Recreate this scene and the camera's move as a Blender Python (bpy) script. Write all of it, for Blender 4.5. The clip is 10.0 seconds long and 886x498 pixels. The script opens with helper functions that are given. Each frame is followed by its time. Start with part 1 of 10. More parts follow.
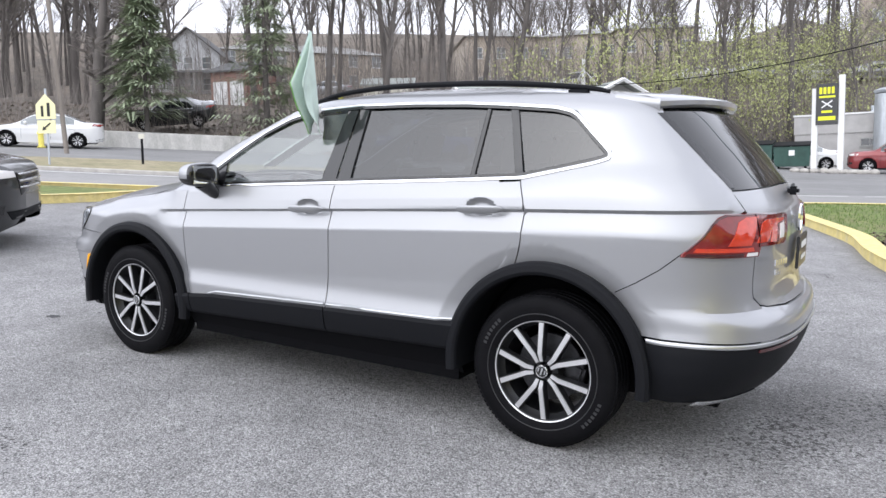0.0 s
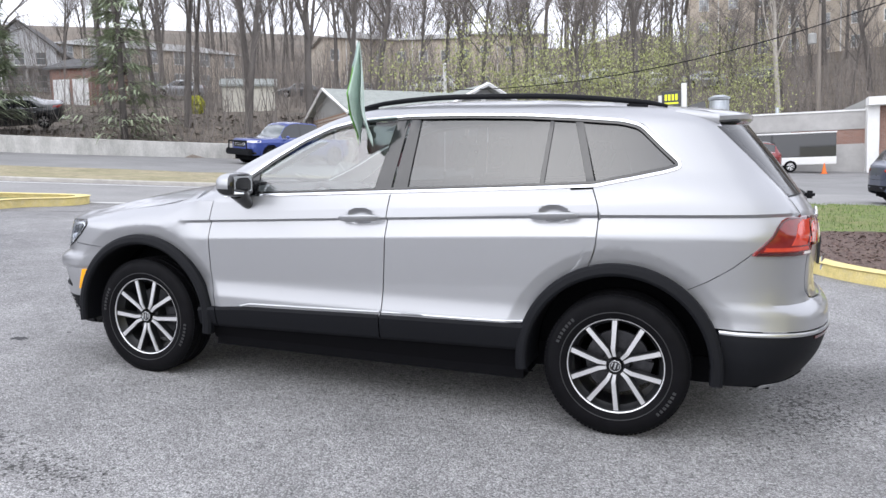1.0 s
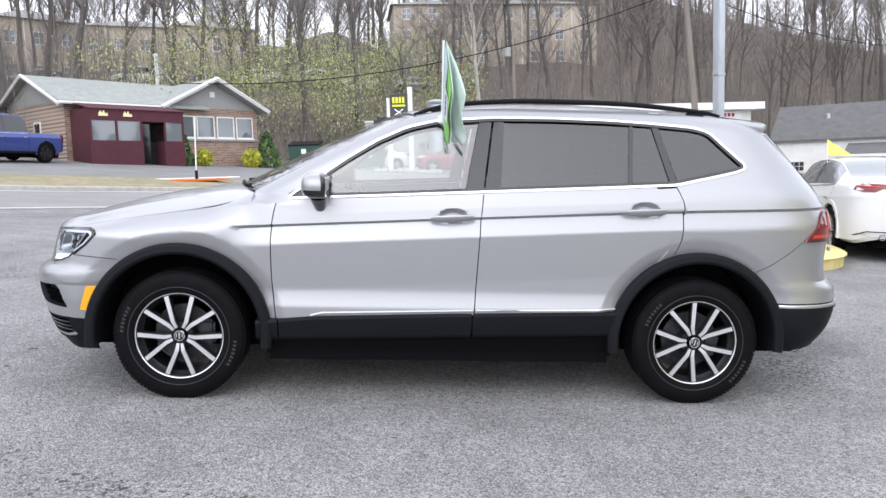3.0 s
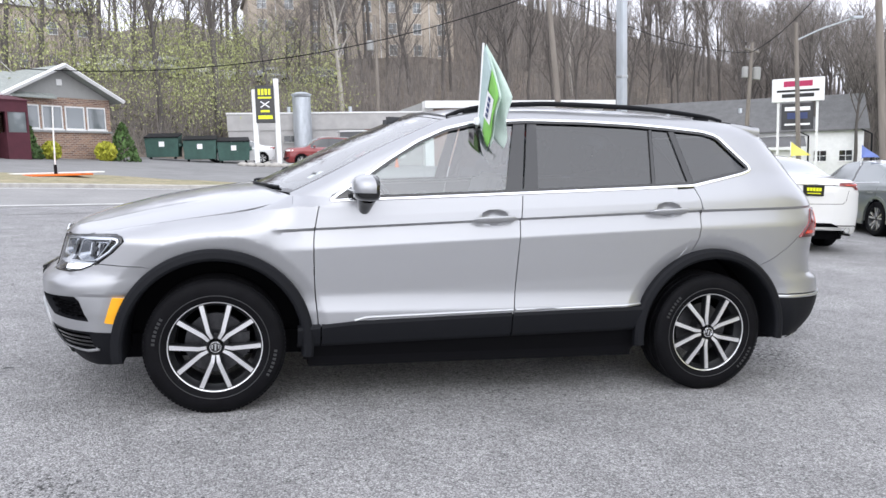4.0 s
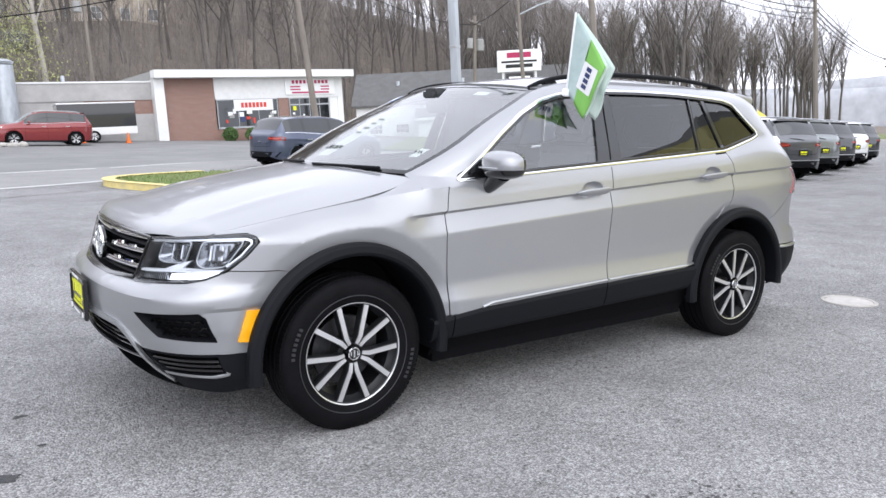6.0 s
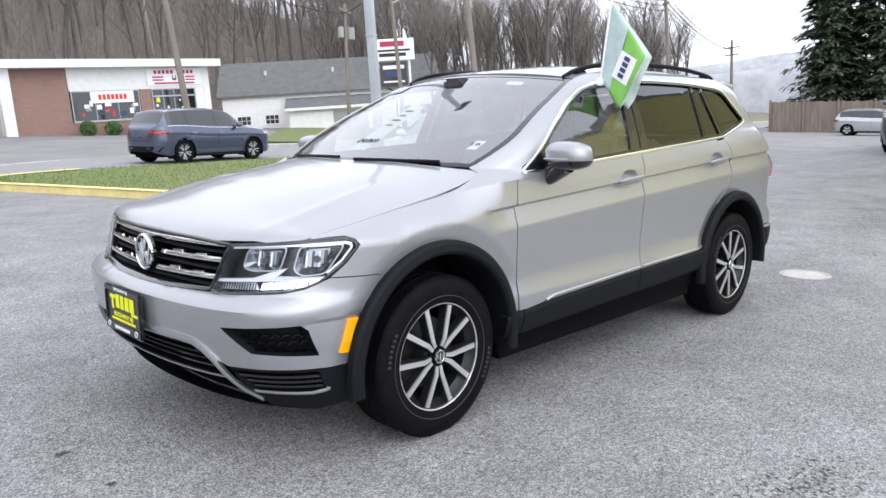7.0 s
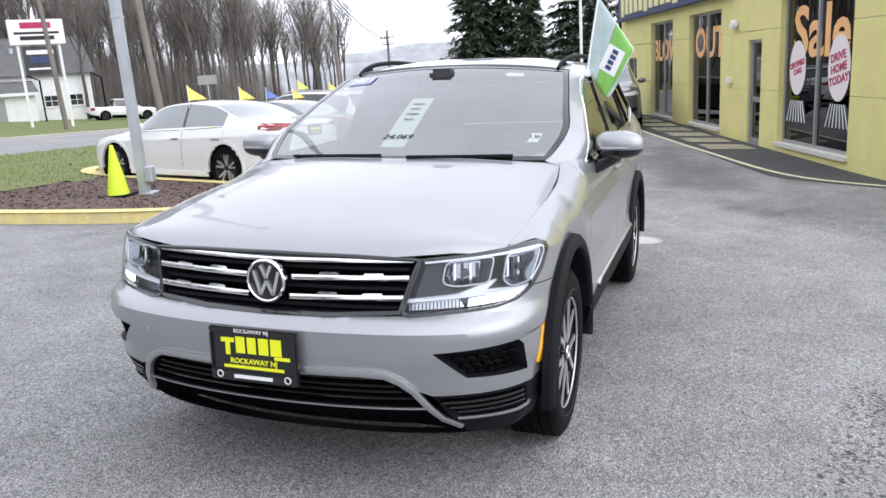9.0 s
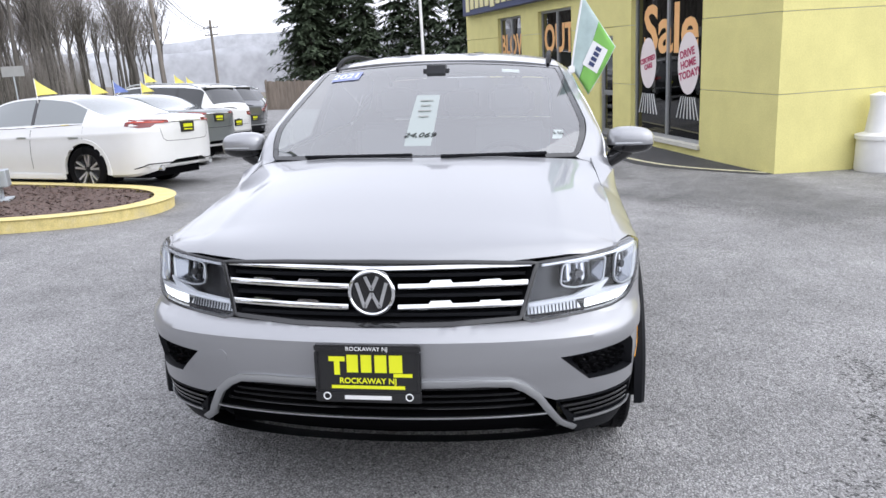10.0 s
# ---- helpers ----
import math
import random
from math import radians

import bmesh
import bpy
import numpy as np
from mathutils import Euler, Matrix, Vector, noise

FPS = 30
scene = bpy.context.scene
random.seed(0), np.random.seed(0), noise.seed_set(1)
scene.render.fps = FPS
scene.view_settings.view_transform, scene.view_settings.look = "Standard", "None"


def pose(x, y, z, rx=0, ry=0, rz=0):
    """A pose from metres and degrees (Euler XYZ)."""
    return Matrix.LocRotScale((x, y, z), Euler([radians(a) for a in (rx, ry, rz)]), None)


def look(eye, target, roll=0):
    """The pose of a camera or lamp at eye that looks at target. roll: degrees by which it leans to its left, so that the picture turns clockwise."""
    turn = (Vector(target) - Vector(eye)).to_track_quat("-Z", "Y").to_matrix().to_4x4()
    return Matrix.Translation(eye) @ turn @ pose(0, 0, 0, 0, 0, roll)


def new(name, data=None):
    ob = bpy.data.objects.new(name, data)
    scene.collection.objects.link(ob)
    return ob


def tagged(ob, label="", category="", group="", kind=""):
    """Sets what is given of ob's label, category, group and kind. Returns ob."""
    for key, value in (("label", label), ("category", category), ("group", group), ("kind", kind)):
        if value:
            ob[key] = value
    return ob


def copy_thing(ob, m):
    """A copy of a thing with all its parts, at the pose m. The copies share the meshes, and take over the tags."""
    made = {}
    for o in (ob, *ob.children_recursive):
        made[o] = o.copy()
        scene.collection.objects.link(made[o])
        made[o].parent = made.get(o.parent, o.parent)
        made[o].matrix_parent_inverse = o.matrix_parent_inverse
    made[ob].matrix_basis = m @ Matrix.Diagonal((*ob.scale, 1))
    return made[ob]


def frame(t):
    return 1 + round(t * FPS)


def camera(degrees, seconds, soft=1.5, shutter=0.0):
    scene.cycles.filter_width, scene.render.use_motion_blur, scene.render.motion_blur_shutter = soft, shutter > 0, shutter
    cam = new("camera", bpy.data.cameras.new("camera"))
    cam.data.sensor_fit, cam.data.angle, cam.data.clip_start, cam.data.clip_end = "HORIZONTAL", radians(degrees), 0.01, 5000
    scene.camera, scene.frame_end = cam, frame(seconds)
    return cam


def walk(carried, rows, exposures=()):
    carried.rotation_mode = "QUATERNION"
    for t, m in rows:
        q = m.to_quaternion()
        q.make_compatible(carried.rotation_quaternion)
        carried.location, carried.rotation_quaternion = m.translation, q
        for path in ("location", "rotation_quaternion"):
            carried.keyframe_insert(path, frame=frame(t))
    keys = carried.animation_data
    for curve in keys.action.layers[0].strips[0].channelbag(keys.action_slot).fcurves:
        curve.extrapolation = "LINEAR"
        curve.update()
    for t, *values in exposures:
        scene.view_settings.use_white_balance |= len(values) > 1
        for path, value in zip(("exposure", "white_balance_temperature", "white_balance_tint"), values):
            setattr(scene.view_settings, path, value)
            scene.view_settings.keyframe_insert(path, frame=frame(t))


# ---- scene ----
cam = camera(60.8, 10.0)
PATH = [
    (0, (2.759, -3.964, 1.092), (1.7285, -2.2588, 0.9207), -1.04),
    (0.5, (2.322, -4.258, 1.083), (1.4662, -2.4566, 0.9329), -1.13),
    (1, (1.869, -4.527, 1.149), (1.1870, -2.6556, 0.9739), -1.58),
    (1.5, (1.386, -4.661, 1.165), (0.8822, -2.7331, 0.9876), -1.62),
    (2, (0.885, -4.820, 1.190), (0.5727, -2.8533, 1.0044), -1.74),
    (3.5, (-0.628, -4.916, 1.240), (-0.3491, -2.9467, 1.0324), -1.54),
    (4, (-1.119, -4.786, 1.286), (-0.6552, -2.8542, 1.0581), -1.54),
    (4.5, (-1.622, -4.627, 1.318), (-0.9772, -2.7503, 1.0680), -1.72),
    (5, (-2.027, -4.338, 1.339), (-1.2132, -2.5322, 1.0617), -2.06),
    (5.5, (-2.446, -4.070, 1.359), (-1.4751, -2.3484, 1.0527), -2.48),
    (7, (-3.480, -3.111, 1.446), (-2.1068, -1.7081, 1.0664), -3.66),
    (7.5, (-3.724, -2.720, 1.478), (-2.2212, -1.4629, 1.0775), -3.85),
    (8, (-4.017, -2.333, 1.518), (-2.3906, -1.2487, 1.0938), -4.10),
    (8.5, (-4.207, -1.906, 1.540), (-2.4690, -1.0213, 1.0983), -3.89),
    (9, (-4.338, -1.469, 1.588), (-2.5141, -0.7958, 1.1212), -3.84),
    (9.5, (-4.483, -1.023, 1.638), (-2.5988, -0.5654, 1.1493), -3.86),
    (10, (-4.464, -0.552, 1.661), (-2.5465, -0.3083, 1.1489), -3.36),
]
walk(cam, [(t, look(eye, target, roll)) for t, eye, target, roll in PATH], exposures=[(0.0, 0.90), (2.5, 0.94), (5.0, 0.95), (7.5, 0.96), (10.0, 0.86)])

# the lot and the road lie on a slope: plan coordinates (x along the car, y across) are tilted into the upright world
UP = Vector((-0.05255, 0.02883, 0.9982)).normalized()
LOT = UP.rotation_difference(Vector((0, 0, 1))).to_matrix().to_4x4()

# ---- light ----
world = bpy.data.worlds.new("overcast_sky")
scene.world = world
world.use_nodes = True
wn, wl = world.node_tree.nodes, world.node_tree.links
wn.clear()
w_out = wn.new("ShaderNodeOutputWorld")
w_bg = wn.new("ShaderNodeBackground")
w_sky = wn.new("ShaderNodeTexSky")
w_sky.sky_type = "NISHITA"
w_sky.sun_disc = False
w_sky.sun_elevation = radians(40)
w_sky.sun_rotation = radians(194)
w_sky.air_density = 1.0
w_sky.dust_density = 6.0
w_grey = wn.new("ShaderNodeHueSaturation")
w_grey.inputs["Saturation"].default_value = 0.12
w_cloud = wn.new("ShaderNodeMix")
w_cloud.data_type = "RGBA"
w_cloud.inputs[0].default_value = 0.8
w_coord = wn.new("ShaderNodeTexCoord")
w_sep = wn.new("ShaderNodeSeparateXYZ")
w_ramp = wn.new("ShaderNodeMapRange")
w_ramp.inputs["From Min"].default_value = 0.0
w_ramp.inputs["From Max"].default_value = 1.0
w_ramp.inputs["To Min"].default_value = 11.5
w_ramp.inputs["To Max"].default_value = 10.1
w_tint = wn.new("ShaderNodeMix")
w_tint.data_type = "RGBA"
w_tint.blend_type = "MULTIPLY"
w_tint.inputs[0].default_value = 1.0
w_tint.inputs[7].default_value = (0.950, 0.985, 1.125, 1)
w_bg.inputs["Strength"].default_value = 0.1
wl.new(w_coord.outputs["Generated"], w_sep.inputs[0])
wl.new(w_sep.outputs["Z"], w_ramp.inputs["Value"])
wl.new(w_sky.outputs[0], w_grey.inputs["Color"])
wl.new(w_grey.outputs[0], w_cloud.inputs[6])
wl.new(w_ramp.outputs[0], w_tint.inputs[6])
wl.new(w_tint.outputs[2], w_cloud.inputs[7])
wl.new(w_cloud.outputs[2], w_bg.inputs["Color"])
wl.new(w_bg.outputs[0], w_out.inputs[0])

sun = new("sun", bpy.data.lights.new("sun", "SUN"))
sun.data.energy = 0.62
sun.data.angle = radians(100)
sun.data.color = (0.97, 0.985, 1.0)
sun.matrix_world = look((0, 0, 50), (14, 56, 0))
scene.view_settings.exposure = 0.33


# ---- materials ----
def material(name, colour, rough=0.6, metal=0.0, vary=0.0, scale=8.0, fine=0.0, fine_scale=80.0, bump=0.0, bump_scale=60.0,
             coat=0.0, spec=0.5, island=0.0, second=None, second_scale=1.5, second_mix=0.5, stretch=None, emit=None, emit_power=0.0, rough_vary=0.0):
    m = bpy.data.materials.new(name)
    m.use_nodes = True
    nt = m.node_tree
    n, k = nt.nodes, nt.links
    b = n["Principled BSDF"]
    b.inputs["Roughness"].default_value = rough
    b.inputs["Metallic"].default_value = metal
    b.inputs["Coat Weight"].default_value = coat
    b.inputs["Coat Roughness"].default_value = 0.03
    b.inputs["Specular IOR Level"].default_value = spec
    col = (*colour, 1)
    b.inputs["Base Color"].default_value = col
    co = n.new("ShaderNodeTexCoord")
    vec = co.outputs["Object"]
    if stretch:
        mp = n.new("ShaderNodeMapping")
        mp.inputs["Scale"].default_value = stretch
        k.new(vec, mp.inputs[0])
        vec = mp.outputs[0]
    last = None

    def blend(factor, a, c2, mode="MIX"):
        mx = n.new("ShaderNodeMix")
        mx.data_type, mx.blend_type = "RGBA", mode
        if hasattr(factor, "is_linked"):
            k.new(factor, mx.inputs[0])
        else:
            mx.inputs[0].default_value = factor
        for sock, v in ((6, a), (7, c2)):
            if hasattr(v, "is_linked"):
                k.new(v, mx.inputs[sock])
            else:
                mx.inputs[sock].default_value = v
        return mx.outputs[2]

    def tex(sc, detail=4.0, rg=0.6):
        t = n.new("ShaderNodeTexNoise")
        t.inputs["Scale"].default_value = sc
        t.inputs["Detail"].default_value = detail
        t.inputs["Roughness"].default_value = rg
        k.new(vec, t.inputs["Vector"])
        return t.outputs["Fac"]

    def ranged(v, lo, hi, a=0.0, c2=1.0):
        r = n.new("ShaderNodeMapRange")
        r.inputs["From Min"].default_value, r.inputs["From Max"].default_value = lo, hi
        r.inputs["To Min"].default_value, r.inputs["To Max"].default_value = a, c2
        k.new(v, r.inputs["Value"])
        return r.outputs[0]

    last = col
    if second:
        last = blend(ranged(tex(second_scale, 6.0, 0.65), 0.5 - 0.22 * second_mix, 0.5 + 0.3 * (1.2 - second_mix)), last, (*second, 1))
    if vary:
        v = ranged(tex(scale), 0.3, 0.7, 1 - vary, 1 + vary)
        last = blend(1.0, last, v, "MULTIPLY")
    if fine:
        v = ranged(tex(fine_scale, 2.0), 0.3, 0.7, 1 - fine, 1 + fine)
        last = blend(1.0, last, v, "MULTIPLY")
    if island:
        g = n.new("ShaderNodeNewGeometry")
        v = ranged(g.outputs["Random Per Island"], 0.0, 1.0, 1 - island, 1 + island)
        last = blend(1.0, last, v, "MULTIPLY")
    if hasattr(last, "is_linked"):
        k.new(last, b.inputs["Base Color"])
    if rough_vary:
        k.new(ranged(tex(scale * 1.7), 0.3, 0.7, rough - rough_vary, rough + rough_vary), b.inputs["Roughness"])
    if bump:
        bp = n.new("ShaderNodeBump")
        bp.inputs["Strength"].default_value = bump
        bp.inputs["Distance"].default_value = 0.01
        k.new(tex(bump_scale, 3.0), bp.inputs["Height"])
        k.new(bp.outputs[0], b.inputs["Normal"])
    if emit:
        b.inputs["Emission Color"].default_value = (*emit, 1)
        b.inputs["Emission Strength"].default_value = emit_power
    return m


def glass(name, tint, see, gloss=0.06, rough=0.0):
    """A pane: a tinted clear sheet whose mirror-like surface grows towards grazing view."""
    m = bpy.data.materials.new(name)
    m.use_nodes = True
    n, k = m.node_tree.nodes, m.node_tree.links
    n.remove(n["Principled BSDF"])
    out = n["Material Output"]
    tr = n.new("ShaderNodeBsdfTransparent")
    tr.inputs[0].default_value = (*[c * see for c in tint], 1)
    gl = n.new("ShaderNodeBsdfGlossy")
    gl.inputs["Roughness"].default_value = rough
    lw = n.new("ShaderNodeLayerWeight")
    lw.inputs["Blend"].default_value = 0.5
    pw = n.new("ShaderNodeMath")
    pw.operation = "POWER"
    pw.inputs[1].default_value = 4.0
    ad = n.new("ShaderNodeMath")
    ad.operation = "MULTIPLY_ADD"
    ad.inputs[1].default_value, ad.inputs[2].default_value = 0.9 - gloss, gloss
    mx = n.new("ShaderNodeMixShader")
    k.new(lw.outputs["Facing"], pw.inputs[0])
    k.new(pw.outputs[0], ad.inputs[0])
    k.new(ad.outputs[0], mx.inputs[0])
    k.new(tr.outputs[0], mx.inputs[1])
    k.new(gl.outputs[0], mx.inputs[2])
    k.new(mx.outputs[0], out.inputs[0])
    return m


PAINT = material("silver_metallic_paint", (0.35, 0.354, 0.368), rough=0.36, metal=0.62, fine=0.05, fine_scale=900, coat=0.8)
BLACK_PLASTIC = material("black_textured_plastic", (0.0075, 0.008, 0.010), rough=0.55, spec=0.12, fine=0.15, fine_scale=300, bump=0.08, bump_scale=700)
GLOSS_BLACK = material("gloss_black", (0.008, 0.008, 0.009), rough=0.12, coat=0.5)
DEEP_BLACK = material("dark_void_plastic", (0.005, 0.005, 0.006), rough=0.9, spec=0.05)
CHROME = material("chrome", (0.86, 0.87, 0.88), rough=0.09, metal=1.0)
SATIN_SILVER = material("satin_silver_trim", (0.52, 0.53, 0.54), rough=0.32, metal=0.9)
ALLOY = material("machined_alloy", (0.80, 0.80, 0.81), rough=0.33, metal=0.9, fine=0.06, fine_scale=250)
DARK_ALLOY = material("dark_alloy", (0.012, 0.0125, 0.014), rough=0.35, spec=0.4)
BRAKE = material("brake_steel", (0.07, 0.07, 0.075), rough=0.4, metal=0.9, vary=0.2, scale=40)
RUBBER = material("tyre_rubber", (0.0045, 0.0045, 0.0055), rough=0.6, spec=0.08, vary=0.25, scale=12, fine=0.2, fine_scale=160, bump=0.1, bump_scale=220)
TYRE_MARK = material("tyre_lettering", (0.020, 0.020, 0.022), rough=0.6)
WINDOW_CLEAR = glass("clear_car_glass", (0.88, 0.95, 0.93), 0.92, 0.19)
WINDOW_PRIVACY = glass("privacy_car_glass", (0.68, 0.76, 0.86), 0.12, 0.11)
WINDSHIELD = glass("windshield_glass", (0.9, 0.96, 0.94), 0.80, 0.33)
LENS = glass("clear_lens", (0.95, 0.97, 1.0), 0.97, 0.03)
RED_LENS = material("red_lamp_lens", (0.17, 0.009, 0.008), rough=0.08, coat=0.8, vary=0.15, scale=30)
ORANGE_LENS = material("orange_red_lamp_lens", (0.55, 0.045, 0.018), rough=0.08, coat=0.8, vary=0.12, scale=40)
DARK_RED_LENS = material("dark_red_lamp_lens", (0.05, 0.005, 0.006), rough=0.08, coat=0.8)
AMBER = material("amber_lens", (0.95, 0.42, 0.01), rough=0.15, coat=0.6)
WHITE_LENS = material("white_lamp_lens", (0.75, 0.73, 0.72), rough=0.15, coat=0.6)
LAMP_DARK = material("dark_lamp_housing", (0.018, 0.0185, 0.021), rough=0.3, coat=0.3)
BRIGHT_FRAME = material("bright_lamp_frame", (0.75, 0.76, 0.78), rough=0.2, metal=0.6)
CLEAR_GUIDE = material("white_light_guide", (0.72, 0.73, 0.75), rough=0.25, coat=0.4)
REFLECTOR = material("lamp_reflector", (0.30, 0.31, 0.33), rough=0.16, metal=0.95)
DRL = material("running_light", (0.9, 0.92, 0.95), rough=0.2, emit=(0.95, 0.97, 1.0), emit_power=0.9)
CABIN = material("grey_cabin_cloth", (0.18, 0.18, 0.185), rough=0.9, fine=0.15, fine_scale=200)
CABIN_DARK = material("dark_cabin_plastic", (0.035, 0.036, 0.04), rough=0.7)
HEADLINER = material("pale_headliner", (0.5, 0.5, 0.49), rough=0.95)
PAPER = material("white_paper", (0.82, 0.84, 0.83), rough=0.8)
PALE_PAPER = material("pale_green_paper", (0.50, 0.56, 0.53), rough=0.8)
INK = material("black_ink", (0.02, 0.02, 0.02), rough=0.7)
BLUE_INK = material("blue_marker", (0.30, 0.34, 0.56), rough=0.7)
PLATE_BLACK = material("plate_black", (0.012, 0.012, 0.013), rough=0.3, coat=0.3)
PLATE_YELLOW = material("plate_yellow", (0.80, 0.83, 0.02), rough=0.45)
PLATE_WHITE = material("plate_white", (0.8, 0.8, 0.8), rough=0.45)



def asphalt(name, colour, dark, stones, patch, patches=(), areas=()):
    """Worn asphalt: pale stones of many greys, dark pits between them, damp patches, and broad darker areas."""
    m = material(name, colour, rough=0.85, second=dark, second_scale=patch, second_mix=0.42, vary=0.15, scale=2.6, fine=0.22, fine_scale=38.0)
    n, k = m.node_tree.nodes, m.node_tree.links
    b = n["Principled BSDF"]
    base = b.inputs["Base Color"].links[0].from_socket
    co = n.new("ShaderNodeTexCoord")

    def mapped(v, lo, hi, c, d):
        r = n.new("ShaderNodeMapRange")
        r.inputs["From Min"].default_value, r.inputs["From Max"].default_value = lo, hi
        r.inputs["To Min"].default_value, r.inputs["To Max"].default_value = c, d
        k.new(v, r.inputs["Value"])
        return r.outputs[0]

    def times(x, y):
        mx = n.new("ShaderNodeMix")
        mx.data_type, mx.blend_type = "RGBA", "MULTIPLY"
        mx.inputs[0].default_value = 1.0
        k.new(x, mx.inputs[6])
        k.new(y, mx.inputs[7])
        return mx.outputs[2]
    vo = n.new("ShaderNodeTexVoronoi")
    vo.inputs["Scale"].default_value = stones
    k.new(co.outputs["Object"], vo.inputs["Vector"])
    sp = n.new("ShaderNodeSeparateColor")
    k.new(vo.outputs["Color"], sp.inputs[0])
    col = times(base, mapped(sp.outputs[0], 0.0, 1.0, 0.64, 1.38))
    col = times(col, mapped(vo.outputs["Distance"], 0.3, 0.8, 1.0, 0.45))
    pit = n.new("ShaderNodeTexNoise")
    pit.inputs["Scale"].default_value, pit.inputs["Detail"].default_value, pit.inputs["Roughness"].default_value = 44.0, 3.0, 0.62
    k.new(co.outputs["Object"], pit.inputs["Vector"])
    damp = n.new("ShaderNodeTexNoise")
    damp.inputs["Scale"].default_value, damp.inputs["Detail"].default_value, damp.inputs["Roughness"].default_value = 0.62, 5.0, 0.6
    k.new(co.outputs["Object"], damp.inputs["Vector"])
    sub = n.new("ShaderNodeMath")
    sub.operation = "SUBTRACT"
    k.new(pit.outputs["Fac"], sub.inputs[0])
    # broad ellipses that darken the colour, their edges broken by noise
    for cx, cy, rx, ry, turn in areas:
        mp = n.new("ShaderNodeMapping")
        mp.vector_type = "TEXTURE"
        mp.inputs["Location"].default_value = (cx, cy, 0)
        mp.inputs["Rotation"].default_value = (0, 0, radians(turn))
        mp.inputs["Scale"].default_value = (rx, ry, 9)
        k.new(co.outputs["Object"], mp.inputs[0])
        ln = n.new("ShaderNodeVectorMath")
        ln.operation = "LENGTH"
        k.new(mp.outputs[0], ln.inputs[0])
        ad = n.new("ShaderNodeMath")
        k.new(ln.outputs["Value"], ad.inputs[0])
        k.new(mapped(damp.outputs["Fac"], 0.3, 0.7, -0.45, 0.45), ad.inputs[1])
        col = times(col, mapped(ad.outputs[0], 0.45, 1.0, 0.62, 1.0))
    wet = mapped(damp.outputs["Fac"], 0.57, 0.70, 0.0, 0.10)
    for cx, cy, rx, ry, turn in patches:
        mp = n.new("ShaderNodeMapping")
        mp.vector_type = "TEXTURE"
        mp.inputs["Location"].default_value = (cx, cy, 0)
        mp.inputs["Rotation"].default_value = (0, 0, radians(turn))
        mp.inputs["Scale"].default_value = (rx, ry, 9)
        k.new(co.outputs["Object"], mp.inputs[0])
        ln = n.new("ShaderNodeVectorMath")
        ln.operation = "LENGTH"
        k.new(mp.outputs[0], ln.inputs[0])
        ad = n.new("ShaderNodeMath")
        k.new(wet, ad.inputs[0])
        k.new(mapped(ln.outputs["Value"], 0.1, 1.0, 0.115, 0.0), ad.inputs[1])
        wet = ad.outputs[0]
    k.new(wet, sub.inputs[1])
    col = times(col, mapped(sub.outputs[0], 0.30, 0.37, 0.24, 1.0))
    k.new(col, b.inputs["Base Color"])
    bp = n.new("ShaderNodeBump")
    bp.inputs["Strength"].default_value, bp.inputs["Distance"].default_value = 0.9, 0.006
    k.new(mapped(vo.outputs["Distance"], 0.0, 0.8, 1.0, 0.0), bp.inputs["Height"])
    k.new(bp.outputs[0], b.inputs["Normal"])
    return m


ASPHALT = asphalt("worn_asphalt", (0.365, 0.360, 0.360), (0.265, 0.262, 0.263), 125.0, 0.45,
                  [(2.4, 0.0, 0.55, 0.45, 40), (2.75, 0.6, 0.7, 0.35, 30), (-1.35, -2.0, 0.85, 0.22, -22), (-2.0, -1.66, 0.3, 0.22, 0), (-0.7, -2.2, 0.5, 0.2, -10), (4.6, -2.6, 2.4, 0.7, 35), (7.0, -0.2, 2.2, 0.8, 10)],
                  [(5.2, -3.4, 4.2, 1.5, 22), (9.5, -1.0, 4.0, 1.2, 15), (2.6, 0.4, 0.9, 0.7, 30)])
ROAD = material("pale_road_asphalt", (0.27, 0.265, 0.26), rough=0.9, second=(0.22, 0.218, 0.215), second_scale=0.35, vary=0.08, scale=0.9,
                fine=0.18, fine_scale=30.0, bump=0.4, bump_scale=60.0)
FAR_LOT = material("grey_lot_asphalt", (0.22, 0.218, 0.215), rough=0.9, second=(0.17, 0.168, 0.166), second_scale=0.3, vary=0.1, scale=0.8, fine=0.18, fine_scale=30.0)
NEW_ASPHALT = material("dark_new_asphalt", (0.055, 0.055, 0.058), rough=0.85, vary=0.2, scale=2, fine=0.3, fine_scale=90, bump=0.6, bump_scale=110)
ROAD_WHITE = material("white_road_paint", (0.66, 0.66, 0.64), rough=0.8, vary=0.12, scale=6, fine=0.15, fine_scale=60)
CREAM_ROAD = material("cream_road_paint", (0.62, 0.58, 0.40), rough=0.8, vary=0.2, scale=8)
KERB_YELLOW = material("chipped_yellow_kerb_paint", (0.70, 0.58, 0.24), rough=0.8, second=(0.45, 0.40, 0.28), second_scale=4.5, second_mix=0.1, vary=0.15, scale=9, fine=0.12, fine_scale=70, bump=0.3, bump_scale=60)
KERB_GREY = material("grey_kerb_concrete", (0.40, 0.38, 0.35), rough=0.9, vary=0.18, scale=5, fine=0.1, fine_scale=60)
CONCRETE = material("stained_white_concrete", (0.52, 0.51, 0.48), rough=0.9, second=(0.20, 0.20, 0.18), second_scale=0.9, second_mix=0.12, vary=0.16, scale=2.2, fine=0.12, fine_scale=30, stretch=(1, 1, 0.35))
